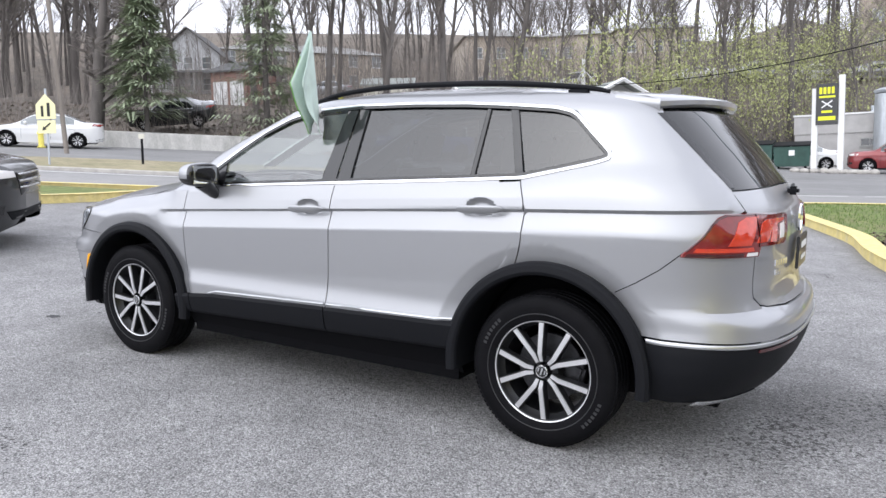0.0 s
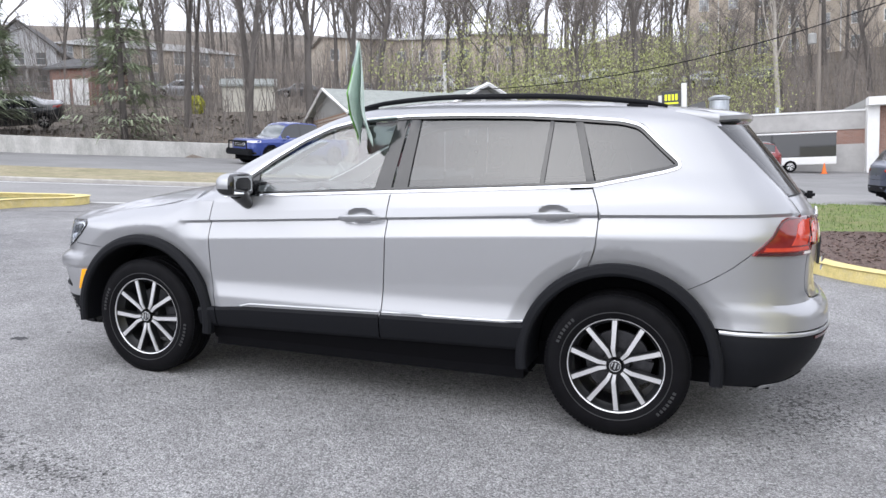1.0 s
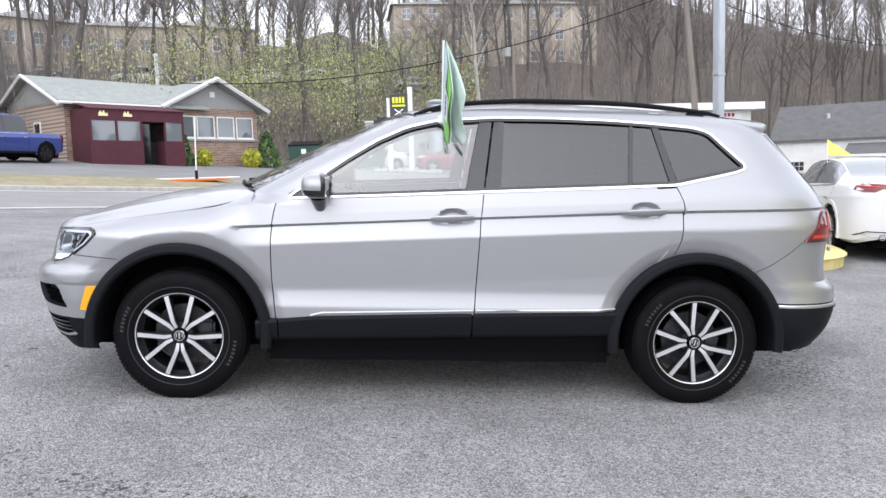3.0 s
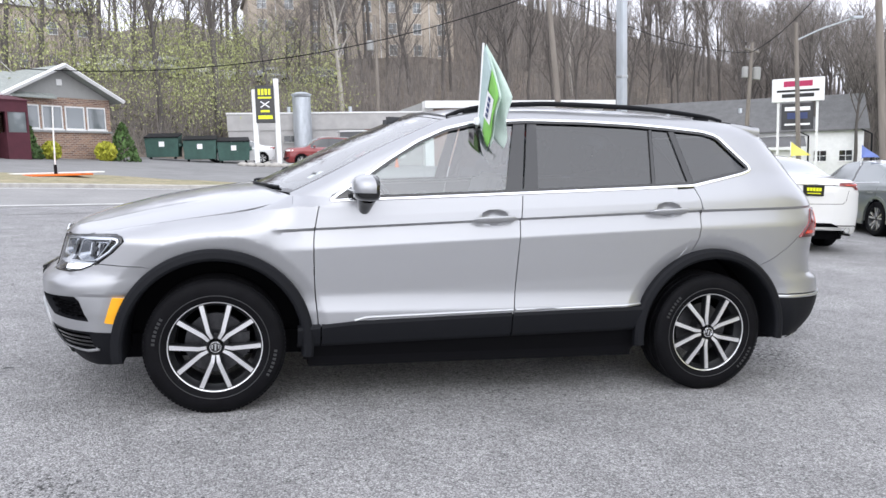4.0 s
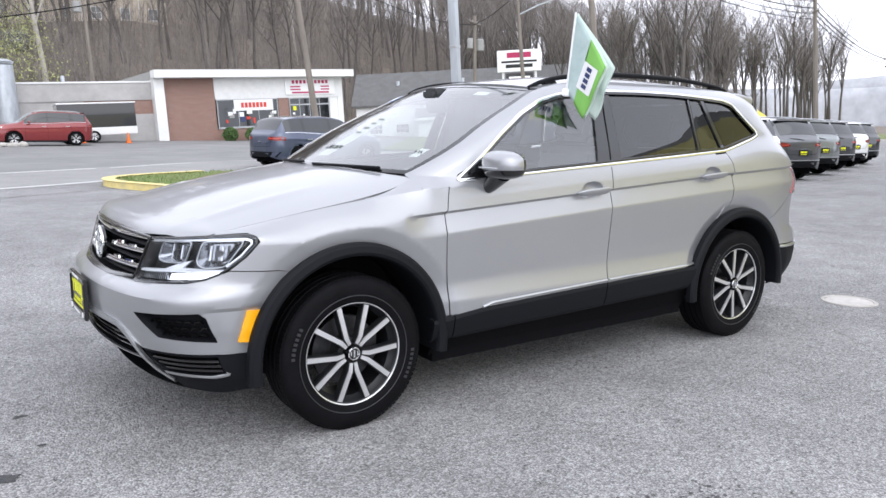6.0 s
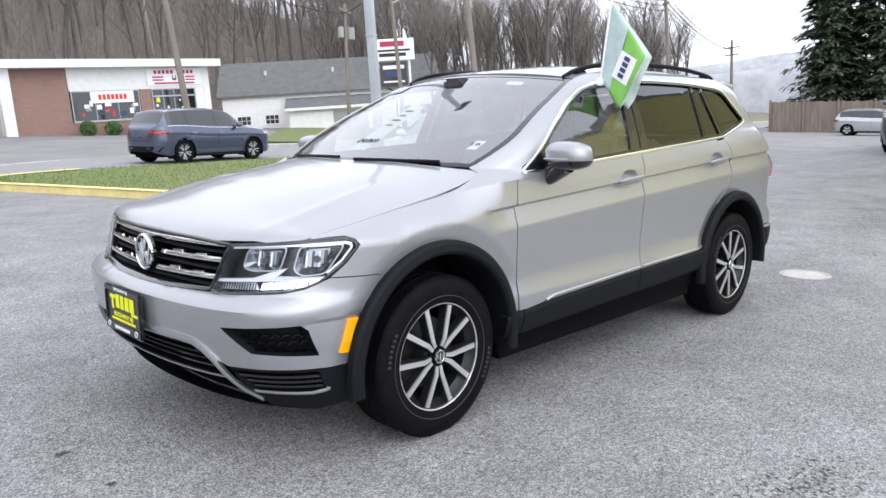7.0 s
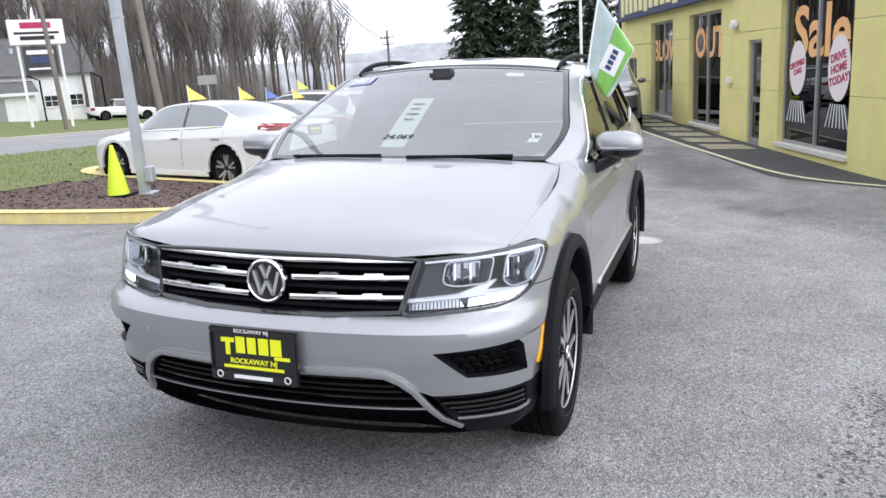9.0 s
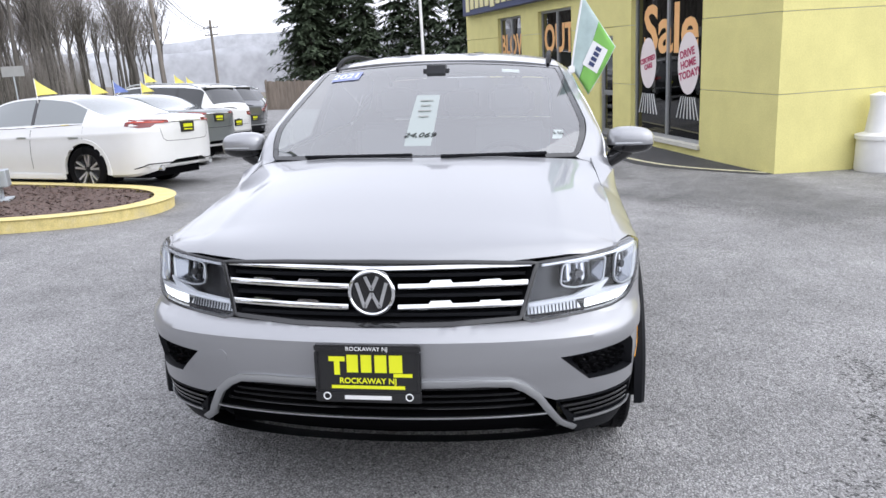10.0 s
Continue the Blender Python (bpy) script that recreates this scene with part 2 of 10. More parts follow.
GRASS_SOIL = material("mown_grass_ground", (0.125, 0.165, 0.045), rough=0.95, second=(0.19, 0.17, 0.075), second_scale=1.3, second_mix=0.3, vary=0.3, scale=6, fine=0.4, fine_scale=60)
GRASS_BLADE = material("grass_blades", (0.12, 0.185, 0.04), rough=0.7, island=0.45)
DRY_VERGE = material("dry_verge_ground", (0.30, 0.26, 0.17), rough=0.95, second=(0.20, 0.19, 0.10), second_scale=0.9, vary=0.25, scale=4, fine=0.3, fine_scale=50)
MULCH = material("brown_mulch", (0.115, 0.078, 0.066), rough=0.95, vary=0.4, scale=14, fine=0.5, fine_scale=60, bump=0.8, bump_scale=50)
LEAF_LITTER = material("leaf_litter_slope", (0.17, 0.138, 0.108), rough=0.95, second=(0.10, 0.09, 0.075), second_scale=0.12, second_mix=0.5, vary=0.3, scale=1.2, fine=0.45, fine_scale=9.0)
BARK = material("grey_brown_bark", (0.105, 0.094, 0.086), rough=0.95, vary=0.3, scale=3, stretch=(1, 1, 0.2), island=0.25)
PALE_BARK = material("pale_bark", (0.40, 0.37, 0.33), rough=0.95, vary=0.25, scale=3)
TWIGS = material("bare_twigs", (0.185, 0.165, 0.15), rough=0.95, island=0.3)
BUDS = material("spring_buds", (0.33, 0.35, 0.15), rough=0.8, island=0.4)
NEEDLES = material("spruce_needles", (0.085, 0.11, 0.07), rough=0.95, spec=0.1, island=0.35)
CEDAR = material("cedar_needles", (0.30, 0.35, 0.23), rough=0.85, island=0.45)
SHRUB = material("evergreen_shrub", (0.075, 0.135, 0.04), rough=0.8, island=0.45)
YELLOW_SHRUB = material("yellow_green_shrub", (0.42, 0.42, 0.05), rough=0.8, island=0.35)
YELLOW_STUCCO = material("pale_yellow_block_paint", (0.72, 0.66, 0.27), rough=0.85, vary=0.06, scale=1.6, fine=0.05, fine_scale=40, bump=0.25, bump_scale=35)
WHITE_PAINT = material("white_paint", (0.74, 0.74, 0.73), rough=0.7, vary=0.06, scale=2.5)
CREAM_TRIM = material("cream_trim", (0.62, 0.60, 0.52), rough=0.7, vary=0.06, scale=4)
GALVANISED = material("galvanised_steel", (0.47, 0.50, 0.53), rough=0.45, metal=0.55, vary=0.15, scale=5, stretch=(1, 1, 0.3))
WOOD_POLE = material("weathered_pole_wood", (0.21, 0.185, 0.16), rough=0.95, vary=0.25, scale=6, stretch=(1, 1, 0.08))
FENCE_WOOD = material("weathered_fence_boards", (0.20, 0.165, 0.135), rough=0.9, vary=0.25, scale=5, stretch=(1, 1, 0.15))
DARK_GLASS = material("dark_shop_glass", (0.012, 0.014, 0.016), rough=0.05, spec=0.8, coat=0.4)
ALU_FRAME = material("grey_aluminium_frame", (0.42, 0.43, 0.44), rough=0.4, metal=0.6)
NAVY = material("navy_sign_panel", (0.03, 0.045, 0.13), rough=0.5)
CREAM_LETTER = material("cream_sign_lettering", (0.80, 0.74, 0.40), rough=0.5)
ORANGE_PAINT = material("orange_window_paint", (0.86, 0.48, 0.20), rough=0.7)
PINK_DISC = material("pale_pink_paper", (0.82, 0.74, 0.73), rough=0.8)
RED_MARKER = material("dark_red_marker", (0.42, 0.03, 0.10), rough=0.7)
HIVIS = material("lime_yellow_plastic", (0.62, 0.78, 0.03), rough=0.5)
FLAG_GREEN = material("green_flag_cloth", (0.20, 0.46, 0.10), rough=0.8, vary=0.06, scale=5)
FLAG_BACK = material("pale_flag_back", (0.55, 0.66, 0.60), rough=0.85, vary=0.1, scale=14)
FLAG_PALE = material("pale_flag_cloth", (0.40, 0.50, 0.49), rough=0.8, vary=0.1, scale=12)
YELLOW_FLAG = material("yellow_flag_cloth", (0.78, 0.68, 0.16), rough=0.8, vary=0.08, scale=8)
BLUE_FLAG = material("blue_flag_cloth", (0.16, 0.22, 0.5), rough=0.8)
MAROON = material("maroon_canvas", (0.075, 0.016, 0.026), rough=0.8, vary=0.12, scale=3)
GREY_SHINGLE = material("grey_green_shingles", (0.30, 0.32, 0.30), rough=0.9, vary=0.12, scale=3, fine=0.2, fine_scale=25)
DARK_SHINGLE = material("dark_grey_shingles", (0.12, 0.12, 0.12), rough=0.9, vary=0.15, scale=1.5, fine=0.2, fine_scale=15)
PALE_SIDING = material("pale_lap_siding", (0.60, 0.61, 0.62), rough=0.7, vary=0.06, scale=3, fine=0.05, fine_scale=40)
GREY_SIDING = material("grey_siding", (0.30, 0.30, 0.29), rough=0.8, vary=0.05, scale=3)
BLOCK_GREY = material("pale_grey_block_wall", (0.42, 0.41, 0.40), rough=0.9, second=(0.34, 0.33, 0.32), second_scale=0.5, vary=0.1, scale=1.2)
SKIP_GREEN = material("dark_green_steel", (0.035, 0.085, 0.07), rough=0.55, vary=0.2, scale=2)
ORANGE_CONE = material("orange_plastic", (0.75, 0.16, 0.02), rough=0.6)
SIGN_FLUOR = material("pale_yellow_sign", (0.80, 0.74, 0.44), rough=0.5)
# air haze over the far woods is put into this pale blue-grey
HAZE_HILL = material("haze_tinted_woods", (0.40, 0.41, 0.435), rough=1.0, vary=0.15, scale=0.02, fine=0.15, fine_scale=0.15)
MANHOLE = material("pale_iron_cover", (0.44, 0.42, 0.40), rough=0.8, vary=0.15, scale=14)
PATCH_STAIN = material("dark_damp_asphalt", (0.045, 0.045, 0.048), rough=0.7, fine=0.4, fine_scale=75.0, bump=0.8, bump_scale=75.0)


def brick_material(name, colour, other, mortar, scale):
    m = material(name, colour, rough=0.9)
    n, k = m.node_tree.nodes, m.node_tree.links
    br = n.new("ShaderNodeTexBrick")
    br.inputs["Color1"].default_value, br.inputs["Color2"].default_value, br.inputs["Mortar"].default_value = (*colour, 1), (*other, 1), (*mortar, 1)
    br.inputs["Scale"].default_value = 1.0
    br.inputs["Brick Width"].default_value, br.inputs["Row Height"].default_value, br.inputs["Mortar Size"].default_value = 0.22 * scale, 0.075 * scale, 0.010 * scale
    mp = n.new("ShaderNodeMapping")
    mp.inputs["Rotation"].default_value = (radians(90), 0, 0)
    co = n.new("ShaderNodeTexCoord")
    k.new(co.outputs["Object"], mp.inputs[0])
    k.new(mp.outputs[0], br.inputs["Vector"])
    k.new(br.outputs["Color"], n["Principled BSDF"].inputs["Base Color"])
    return m


SHOP_BRICK = brick_material("red_brown_brickwork", (0.20, 0.095, 0.07), (0.27, 0.135, 0.10), (0.33, 0.28, 0.25), 1.0)
DINER_BRICK = brick_material("mottled_tan_brickwork", (0.34, 0.20, 0.13), (0.16, 0.09, 0.07), (0.40, 0.35, 0.30), 1.2)
FLAT_BRICK = brick_material("tan_apartment_brickwork", (0.50, 0.425, 0.34), (0.44, 0.37, 0.29), (0.52, 0.47, 0.41), 1.4)

# ---- mesh tools ----
def part(name, bm, mat, parent=None, label="", smooth=30):
    """Links a bmesh or (points, faces) as one mesh object, under parent where one is given."""
    me = bpy.data.meshes.new(name)
    if isinstance(bm, bmesh.types.BMesh):
        bm.to_mesh(me)
        bm.free()
    else:
        me.from_pydata([tuple(p) for p in bm[0]], [], [tuple(f) for f in bm[1]])
    for mm in (mat if isinstance(mat, (list, tuple)) else [mat]):
        me.materials.append(mm)
    if smooth:
        me.polygons.foreach_set("use_smooth", [True] * len(me.polygons))
        me.set_sharp_from_angle(angle=radians(smooth))
    me.update()
    ob = new(name, me)
    if parent:
        ob.parent = parent
    if label:
        ob["label"] = label
    return ob


def root(name, m, label, category, group="", kind=""):
    ob = new(name)
    ob.empty_display_size = 0.2
    ob.matrix_world = m
    return tagged(ob, label, category, group, kind)


class Geo:
    """Collects points and faces of one mesh."""

    def __init__(self):
        self.v, self.f = [], []

    def add(self, vs, fs):
        o = len(self.v)
        self.v += [tuple(p) for p in vs]
        self.f += [tuple(i + o for i in f) for f in fs]
        return self

    def box(self, x0, x1, y0, y1, z0, z1, m=None):
        vs = [Vector((x, y, z)) for z in (z0, z1) for y in (y0, y1) for x in (x0, x1)]
        if m is not None:
            vs = [m @ p for p in vs]
        return self.add(vs, [(0, 2, 3, 1), (4, 5, 7, 6), (0, 1, 5, 4), (2, 6, 7, 3), (0, 4, 6, 2), (1, 3, 7, 5)])

    def grid(self, P, wrap=False, flip=False):
        n, m = len(P), len(P[0])
        fs = []
        for i in range(n - 1):
            for j in range(m if wrap else m - 1):
                q = (i * m + j, (i + 1) * m + j, (i + 1) * m + (j + 1) % m, i * m + (j + 1) % m)
                fs.append(q[::-1] if flip else q)
        return self.add([p for row in P for p in row], fs)

    def tube(self, pts, radii, sides=6, cap=True):
        pts = [Vector(p) for p in pts]
        rows = []
        up = Vector((0.3, 0.2, 1)).normalized()
        for i, p in enumerate(pts):
            d = (pts[min(i + 1, len(pts) - 1)] - pts[max(i - 1, 0)]).normalized()
            a = d.cross(up if abs(d.dot(up)) < 0.95 else Vector((1, 0, 0))).normalized()
            b = d.cross(a)
            r = radii[i] if isinstance(radii, (list, tuple)) else radii
            rows.append([p + (a * math.cos(t) + b * math.sin(t)) * r for t in [2 * math.pi * s / sides for s in range(sides)]])
        self.grid(rows, wrap=True)
        if cap:
            o = len(self.v) - len(rows) * sides
            self.f.append(tuple(o + s for s in range(sides)))
            self.f.append(tuple(o + (len(rows) - 1) * sides + s for s in reversed(range(sides))))
        return self

    def prism(self, outline, depth, m=None):
        """A flat outline (x, z) with its face at y = 0 towards -y, and its back at y = depth."""
        n = len(outline)
        vs = [Vector((x, 0, z)) for x, z in outline] + [Vector((x, depth, z)) for x, z in outline]
        if m is not None:
            vs = [m @ p for p in vs]
        return self.add(vs, [tuple(range(n)), tuple(range(2 * n - 1, n - 1, -1))] + [(i, i + n, (i + 1) % n + n, (i + 1) % n) for i in range(n)])

    def get(self):
        return self.v, self.f


def box_bm(x0, x1, y0, y1, z0, z1, bevel=0.01, seg=2, m=None):
    bm = bmesh.new()
    bmesh.ops.create_cube(bm, size=1)
    bmesh.ops.transform(bm, matrix=Matrix.LocRotScale(((x0 + x1) / 2, (y0 + y1) / 2, (z0 + z1) / 2), None, (x1 - x0, y1 - y0, z1 - z0)), verts=bm.verts)
    if bevel:
        bmesh.ops.bevel(bm, geom=bm.edges[:], offset=bevel, segments=seg, affect="EDGES", clamp_overlap=True)
    if m is not None:
        bmesh.ops.transform(bm, matrix=m, verts=bm.verts)
    return bm


def lathe(profile, seg=48, axis="y"):
    """Turns (radius, along) round the y axis."""
    rows = []
    for i in range(seg):
        a = 2 * math.pi * i / seg
        rows.append([(r * math.cos(a), t, r * math.sin(a)) if axis == "y" else (r * math.cos(a), r * math.sin(a), t) for r, t in profile])
    rows.append(rows[0])
    g = Geo()
    g.grid(rows, flip=(axis == "z"))
    bm = bmesh.new()
    vs = [bm.verts.new(p) for p in g.v]
    for f in g.f:
        bm.faces.new([vs[i] for i in f])
    bmesh.ops.remove_doubles(bm, verts=bm.verts, dist=1e-5)
    bmesh.ops.recalc_face_normals(bm, faces=bm.faces)
    return bm


def lerp_table(table):
    xs, ys = [p[0] for p in table], [p[1] for p in table]
    return lambda v: float(np.interp(v, xs, ys))


def smooth_table(table):
    """Cubic through the points, without overshoot."""
    xs, ys = np.array([p[0] for p in table], float), np.array([p[1] for p in table], float)
    d = np.diff(ys) / np.diff(xs)
    t = np.zeros(len(xs))
    t[0], t[-1] = d[0], d[-1]
    for i in range(1, len(xs) - 1):
        t[i] = 0 if d[i - 1] * d[i] <= 0 else 2 * d[i - 1] * d[i] / (d[i - 1] + d[i])

    def f(v):
        v = min(max(v, xs[0]), xs[-1])
        i = min(int(np.searchsorted(xs, v, side="right")) - 1, len(xs) - 2)
        h = xs[i + 1] - xs[i]
        s = (v - xs[i]) / h
        return float(ys[i] * (1 + 2 * s) * (1 - s) ** 2 + t[i] * h * s * (1 - s) ** 2 + ys[i + 1] * s * s * (3 - 2 * s) + t[i + 1] * h * s * s * (s - 1))
    return f


def text_geo(body, size, m, extrude=0.001, align="CENTER", shear=0.0, bold=0.0):
    """Raised lettering in the built-in font as points and faces, set by the matrix m (text runs along x, stands along y)."""
    cu = bpy.data.curves.new("lettering", "FONT")
    cu.body, cu.size, cu.extrude, cu.align_x, cu.align_y, cu.shear, cu.offset, cu.resolution_u = body, size, extrude, align, "CENTER", shear, bold, 3
    ob = bpy.data.objects.new("lettering", cu)
    scene.collection.objects.link(ob)
    me = bpy.data.meshes.new_from_object(ob.evaluated_get(bpy.context.evaluated_depsgraph_get()))
    vs = [m @ v.co for v in me.vertices]
    fs = [tuple(p.vertices) for p in me.polygons]
    bpy.data.objects.remove(ob)
    bpy.data.curves.remove(cu)
    bpy.data.meshes.remove(me)
    return vs, fs


# ---- ground and road ----
def softplus(v, w):
    return np.where(v / w > 40, v, w * np.log1p(np.exp(np.minimum(v / w, 40))))


HILL_FOOT = lerp_table([(-400, 10), (-60, 12), (-27, 21.5), (-20, 29), (-16, 36), (-8, 46), (4, 56), (26, 66), (50, 78), (90, 78), (150, 84), (400, 130)])
HILL_SLOPE = lerp_table([(-400, 0.11), (-30, 0.11), (-23, 0.15), (-12, 0.24), (6, 0.34), (20, 0.46), (60, 0.5), (95, 0.42), (150, 0.22), (230, 0.07), (400, 0.05)])
HILL_TOP = lerp_table([(-400, 8), (-40, 8), (-30, 9), (-20, 16), (-10, 34), (10, 72), (60, 82), (90, 62), (150, 28), (400, 12)])


def rise(x, y):
    """Height of the ground over the plane of the lot, at plan coordinates."""
    x, y = np.asarray(x, float), np.asarray(y, float)
    near = 0.041 * softplus(-np.maximum(x, -60) - 4, 1.0) + 0.011 * softplus(np.minimum(y, 90) - 27, 4.0)
    near = near + np.minimum(0.75, 0.055 * softplus(np.minimum(x, 60) - 7.5, 1.0)) * np.clip((7 - y) / 6, 0, 1)
    walled = np.clip((-17 - x) / 2, 0, 1)
    d = np.maximum(0, y - np.vectorize(HILL_FOOT)(x) - 2.2 * walled)
    top, sl = np.vectorize(HILL_TOP)(x), np.vectorize(HILL_SLOPE)(x)
    h = top * (1 - np.exp(-d * sl / top))
    bank = 0.7 * np.clip(d / 0.8, 0, 1) * walled
    # a second wooded slope behind the terrace of apartments
    back_d = np.maximum(0, 0.83 * y - 0.55 * x - 104)
    second = 26 * (1 - np.exp(-back_d * 0.36 / 26)) * np.clip((-6 - x) / 14, 0, 1)
    return near + h + bank + second


def spot(x, y, up=0.0):
    """The upright world's place of a plan point on the ground."""
    return LOT @ Vector((x, y, float(rise(x, y)) + up))


def upright(x, y, yaw=0.0, up=0.0):
    return Matrix.Translation(spot(x, y, up)) @ pose(0, 0, 0, 0, 0, yaw)


def leaning(x, y, yaw=0.0, up=0.0):
    """A pose that stands square on the sloping ground."""
    e = 0.9
    a = float(rise(x + e, y) - rise(x - e, y)) / (2 * e)
    b = float(rise(x, y + e) - rise(x, y - e)) / (2 * e)
    n = (LOT.to_3x3() @ Vector((-a, -b, 1))).normalized()
    return Matrix.Translation(spot(x, y, up)) @ Vector((0, 0, 1)).rotation_difference(n).to_matrix().to_4x4() @ pose(0, 0, 0, 0, 0, yaw)


def sheet(name, xs, ys, lift, mat, label, category="ground", rough=0.0, kind="structure"):
    """A ground sheet over plan lines: xs, and for each x the y values of one row."""
    P = []
    for i, x in enumerate(xs):
        row = ys(x) if callable(ys) else ys
        zs = rise(np.full(len(row), x), np.array(row)) + lift
        P.append([LOT @ Vector((x, y, z + (random.uniform(-rough, rough) if rough else 0))) for y, z in zip(row, zs)])
    g = Geo().grid(P, flip=True)
    bm_ob = part(name, g.get(), mat, smooth=60)
    return tagged(bm_ob, label, category, kind=kind)


def spread(a, b, n):
    return list(np.linspace(a, b, n))


NEAR_LINE = smooth_table([(-70, -24), (-25, -1.5), (-14.5, 4.2), (-9.0, 7.5), (-6.57, 10.06), (-2.6, 13.2), (-0.5, 14.4), (1.55, 15.7), (4.2, 16.6), (7.4, 16.9), (10, 17.3), (16, 18.3), (40, 22.5), (160, 44)])
FAR_LINE = smooth_table([(-70, -14), (-25, 3.0), (-15.2, 8.8), (-11.5, 11.4), (-8.9, 13.4), (-5.8, 16.5), (-2.6, 18.4), (1.8, 20.8), (5, 22.8), (11.1, 24.6), (15.8, 26.3), (25, 28), (40, 31), (160, 53)])
VERGE_TOP = smooth_table([(-70, -6), (-25, 8.0), (-19.3, 12.8), (-16.4, 14.8), (-10.2, 19.4), (-6.5, 22.6), (-3.0, 22.2), (-1.0, 20.2)])

big_x = spread(-420, -80, 14) + spread(-70, 100, 86) + spread(112, 600, 20)
big_y = spread(-300, -40, 8) + spread(-30, 100, 66) + spread(106, 420, 22)
sheet("ground", big_x, big_y, -0.06, LEAF_LITTER, "wooded hillside ground covered in brown leaf litter", "ground", rough=0.03)
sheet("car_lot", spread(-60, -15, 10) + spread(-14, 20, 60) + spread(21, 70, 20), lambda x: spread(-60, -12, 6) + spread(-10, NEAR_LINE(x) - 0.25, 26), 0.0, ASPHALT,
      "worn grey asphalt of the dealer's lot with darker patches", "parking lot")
sheet("road", spread(-70, -20, 16) + spread(-19, 20, 70) + spread(21, 160, 40), lambda x: spread(NEAR_LINE(x) - 0.25, FAR_LINE(x) + 0.45, 9), 0.004, ROAD,
      "pale two-lane road that bends along the lots", "road")
sheet("far_parking_lot", spread(-70, -20, 20) + spread(-19, 30, 70), lambda x: spread(FAR_LINE(x) + 0.45, HILL_FOOT(x) - 0.1, 20), -0.01, FAR_LOT,
      "pale grey asphalt yards across the road", "parking lot")
sheet("verge", spread(-60, -1.2, 90), lambda x: spread(FAR_LINE(x) + 0.62, max(VERGE_TOP(x), FAR_LINE(x) + 0.8), 6), 0.07, DRY_VERGE,
      "dry sandy verge strip with thin grass along the road", "verge", rough=0.015)
sheet("far_lawn", spread(17, 160, 60), lambda x: spread(FAR_LINE(x) + 1.2 + max(0, 20 - x), FAR_LINE(x) + 3 + min(22, (x - 16) * 1.2), 8), 0.04, GRASS_SOIL,
      "mown green grass strip before the white workshop", "lawn", rough=0.02)


def painted_line(name, curve, x0, x1, off, width, mat, label, lift=0.009):
    n = max(8, int(abs(x1 - x0) * 1.2))
    return sheet(name, spread(x0, x1, n), lambda x: [curve(x) + off, curve(x) + off + width], lift, mat, label, "road marking")


painted_line("road_edge_line", NEAR_LINE, -60, 150, 0.0, 0.16, ROAD_WHITE, "white painted edge line on the near side of the road")
painted_line("road_edge_line", FAR_LINE, -60, 1.5, -0.1, 0.15, ROAD_WHITE, "white painted edge line beside the verge")
painted_line("road_edge_line", FAR_LINE, 17, 150, -0.1, 0.15, ROAD_WHITE, "white painted edge line beside the far lawn")
for x0, x1 in ((1.9, 4.9), (7.5, 10.5)):
    painted_line("road_dash", FAR_LINE, x0, x1, -0.2, 0.13, ROAD_WHITE, "short white dash at the yard entrance")
painted_line("pavement_seam", NEAR_LINE, -12, 0.6, -2.0, 0.07, ROAD, "pale seam between lot and road apron")


def kerb(name, pts, width, height, mat, label, closed=False):
    """A kerb with a rounded top edge along plan points; its outer face follows the line."""
    P = []
    pts = [Vector(p) for p in pts]
    n = len(pts)
    for i, p in enumerate(pts):
        d = (pts[min(i + 1, n - 1)] - pts[max(i - 1, 0)]).normalized()
        s = Vector((-d.y, d.x))
        zb = float(rise(p.x, p.y))
        ring = []
        for w, h in ((0, -0.05), (0.015, height * 0.8), (0.045, height * 0.97), (width * 0.5, height), (width - 0.03, height * 0.98), (width, height * 0.85), (width, -0.05)):
            q = p + s * w
            ring.append(LOT @ Vector((q.x, q.y, zb + h)))
        P.append(ring)
    return tagged(part(name, Geo().grid(P).get(), mat, smooth=50), label, "kerb", kind="structure")


def spline2(pts, per=8):
    """A smooth plan curve through points."""
    out = []
    for i in range(len(pts) - 1):
        p0, p1, p2, p3 = [Vector(pts[min(max(j, 0), len(pts) - 1)]) for j in (i - 1, i, i + 1, i + 2)]
        for s in range(per):
            t = s / per
            out.append(0.5 * ((2 * p1) + (p2 - p0) * t + (2 * p0 - 5 * p1 + 4 * p2 - p3) * t * t + (3 * p1 - p0 - 3 * p2 + p3) * t ** 3))
    out.append(Vector(pts[-1]))
    return out


ISLAND = spline2([(30, 13.2), (16, 12.2), (9.4, 11.2), (7.4, 10.4), (6.5, 8.6), (5.9, 6.2), (5.5, 5.0), (4.9, 4.4), (4.2, 4.25), (3.55, 4.5), (3.05, 5.2), (2.65, 6.6), (2.35, 8.4), (1.75, 10.2), (1.1, 12.0), (0.62, 13.3), (0.75, 14.4), (1.6, 15.2), (3.2, 15.9)], 7)
kerb("island_kerb", [tuple(p) for p in ISLAND[::-1]], -0.2, 0.15, KERB_YELLOW, "chipped yellow-painted kerb round the grass island")


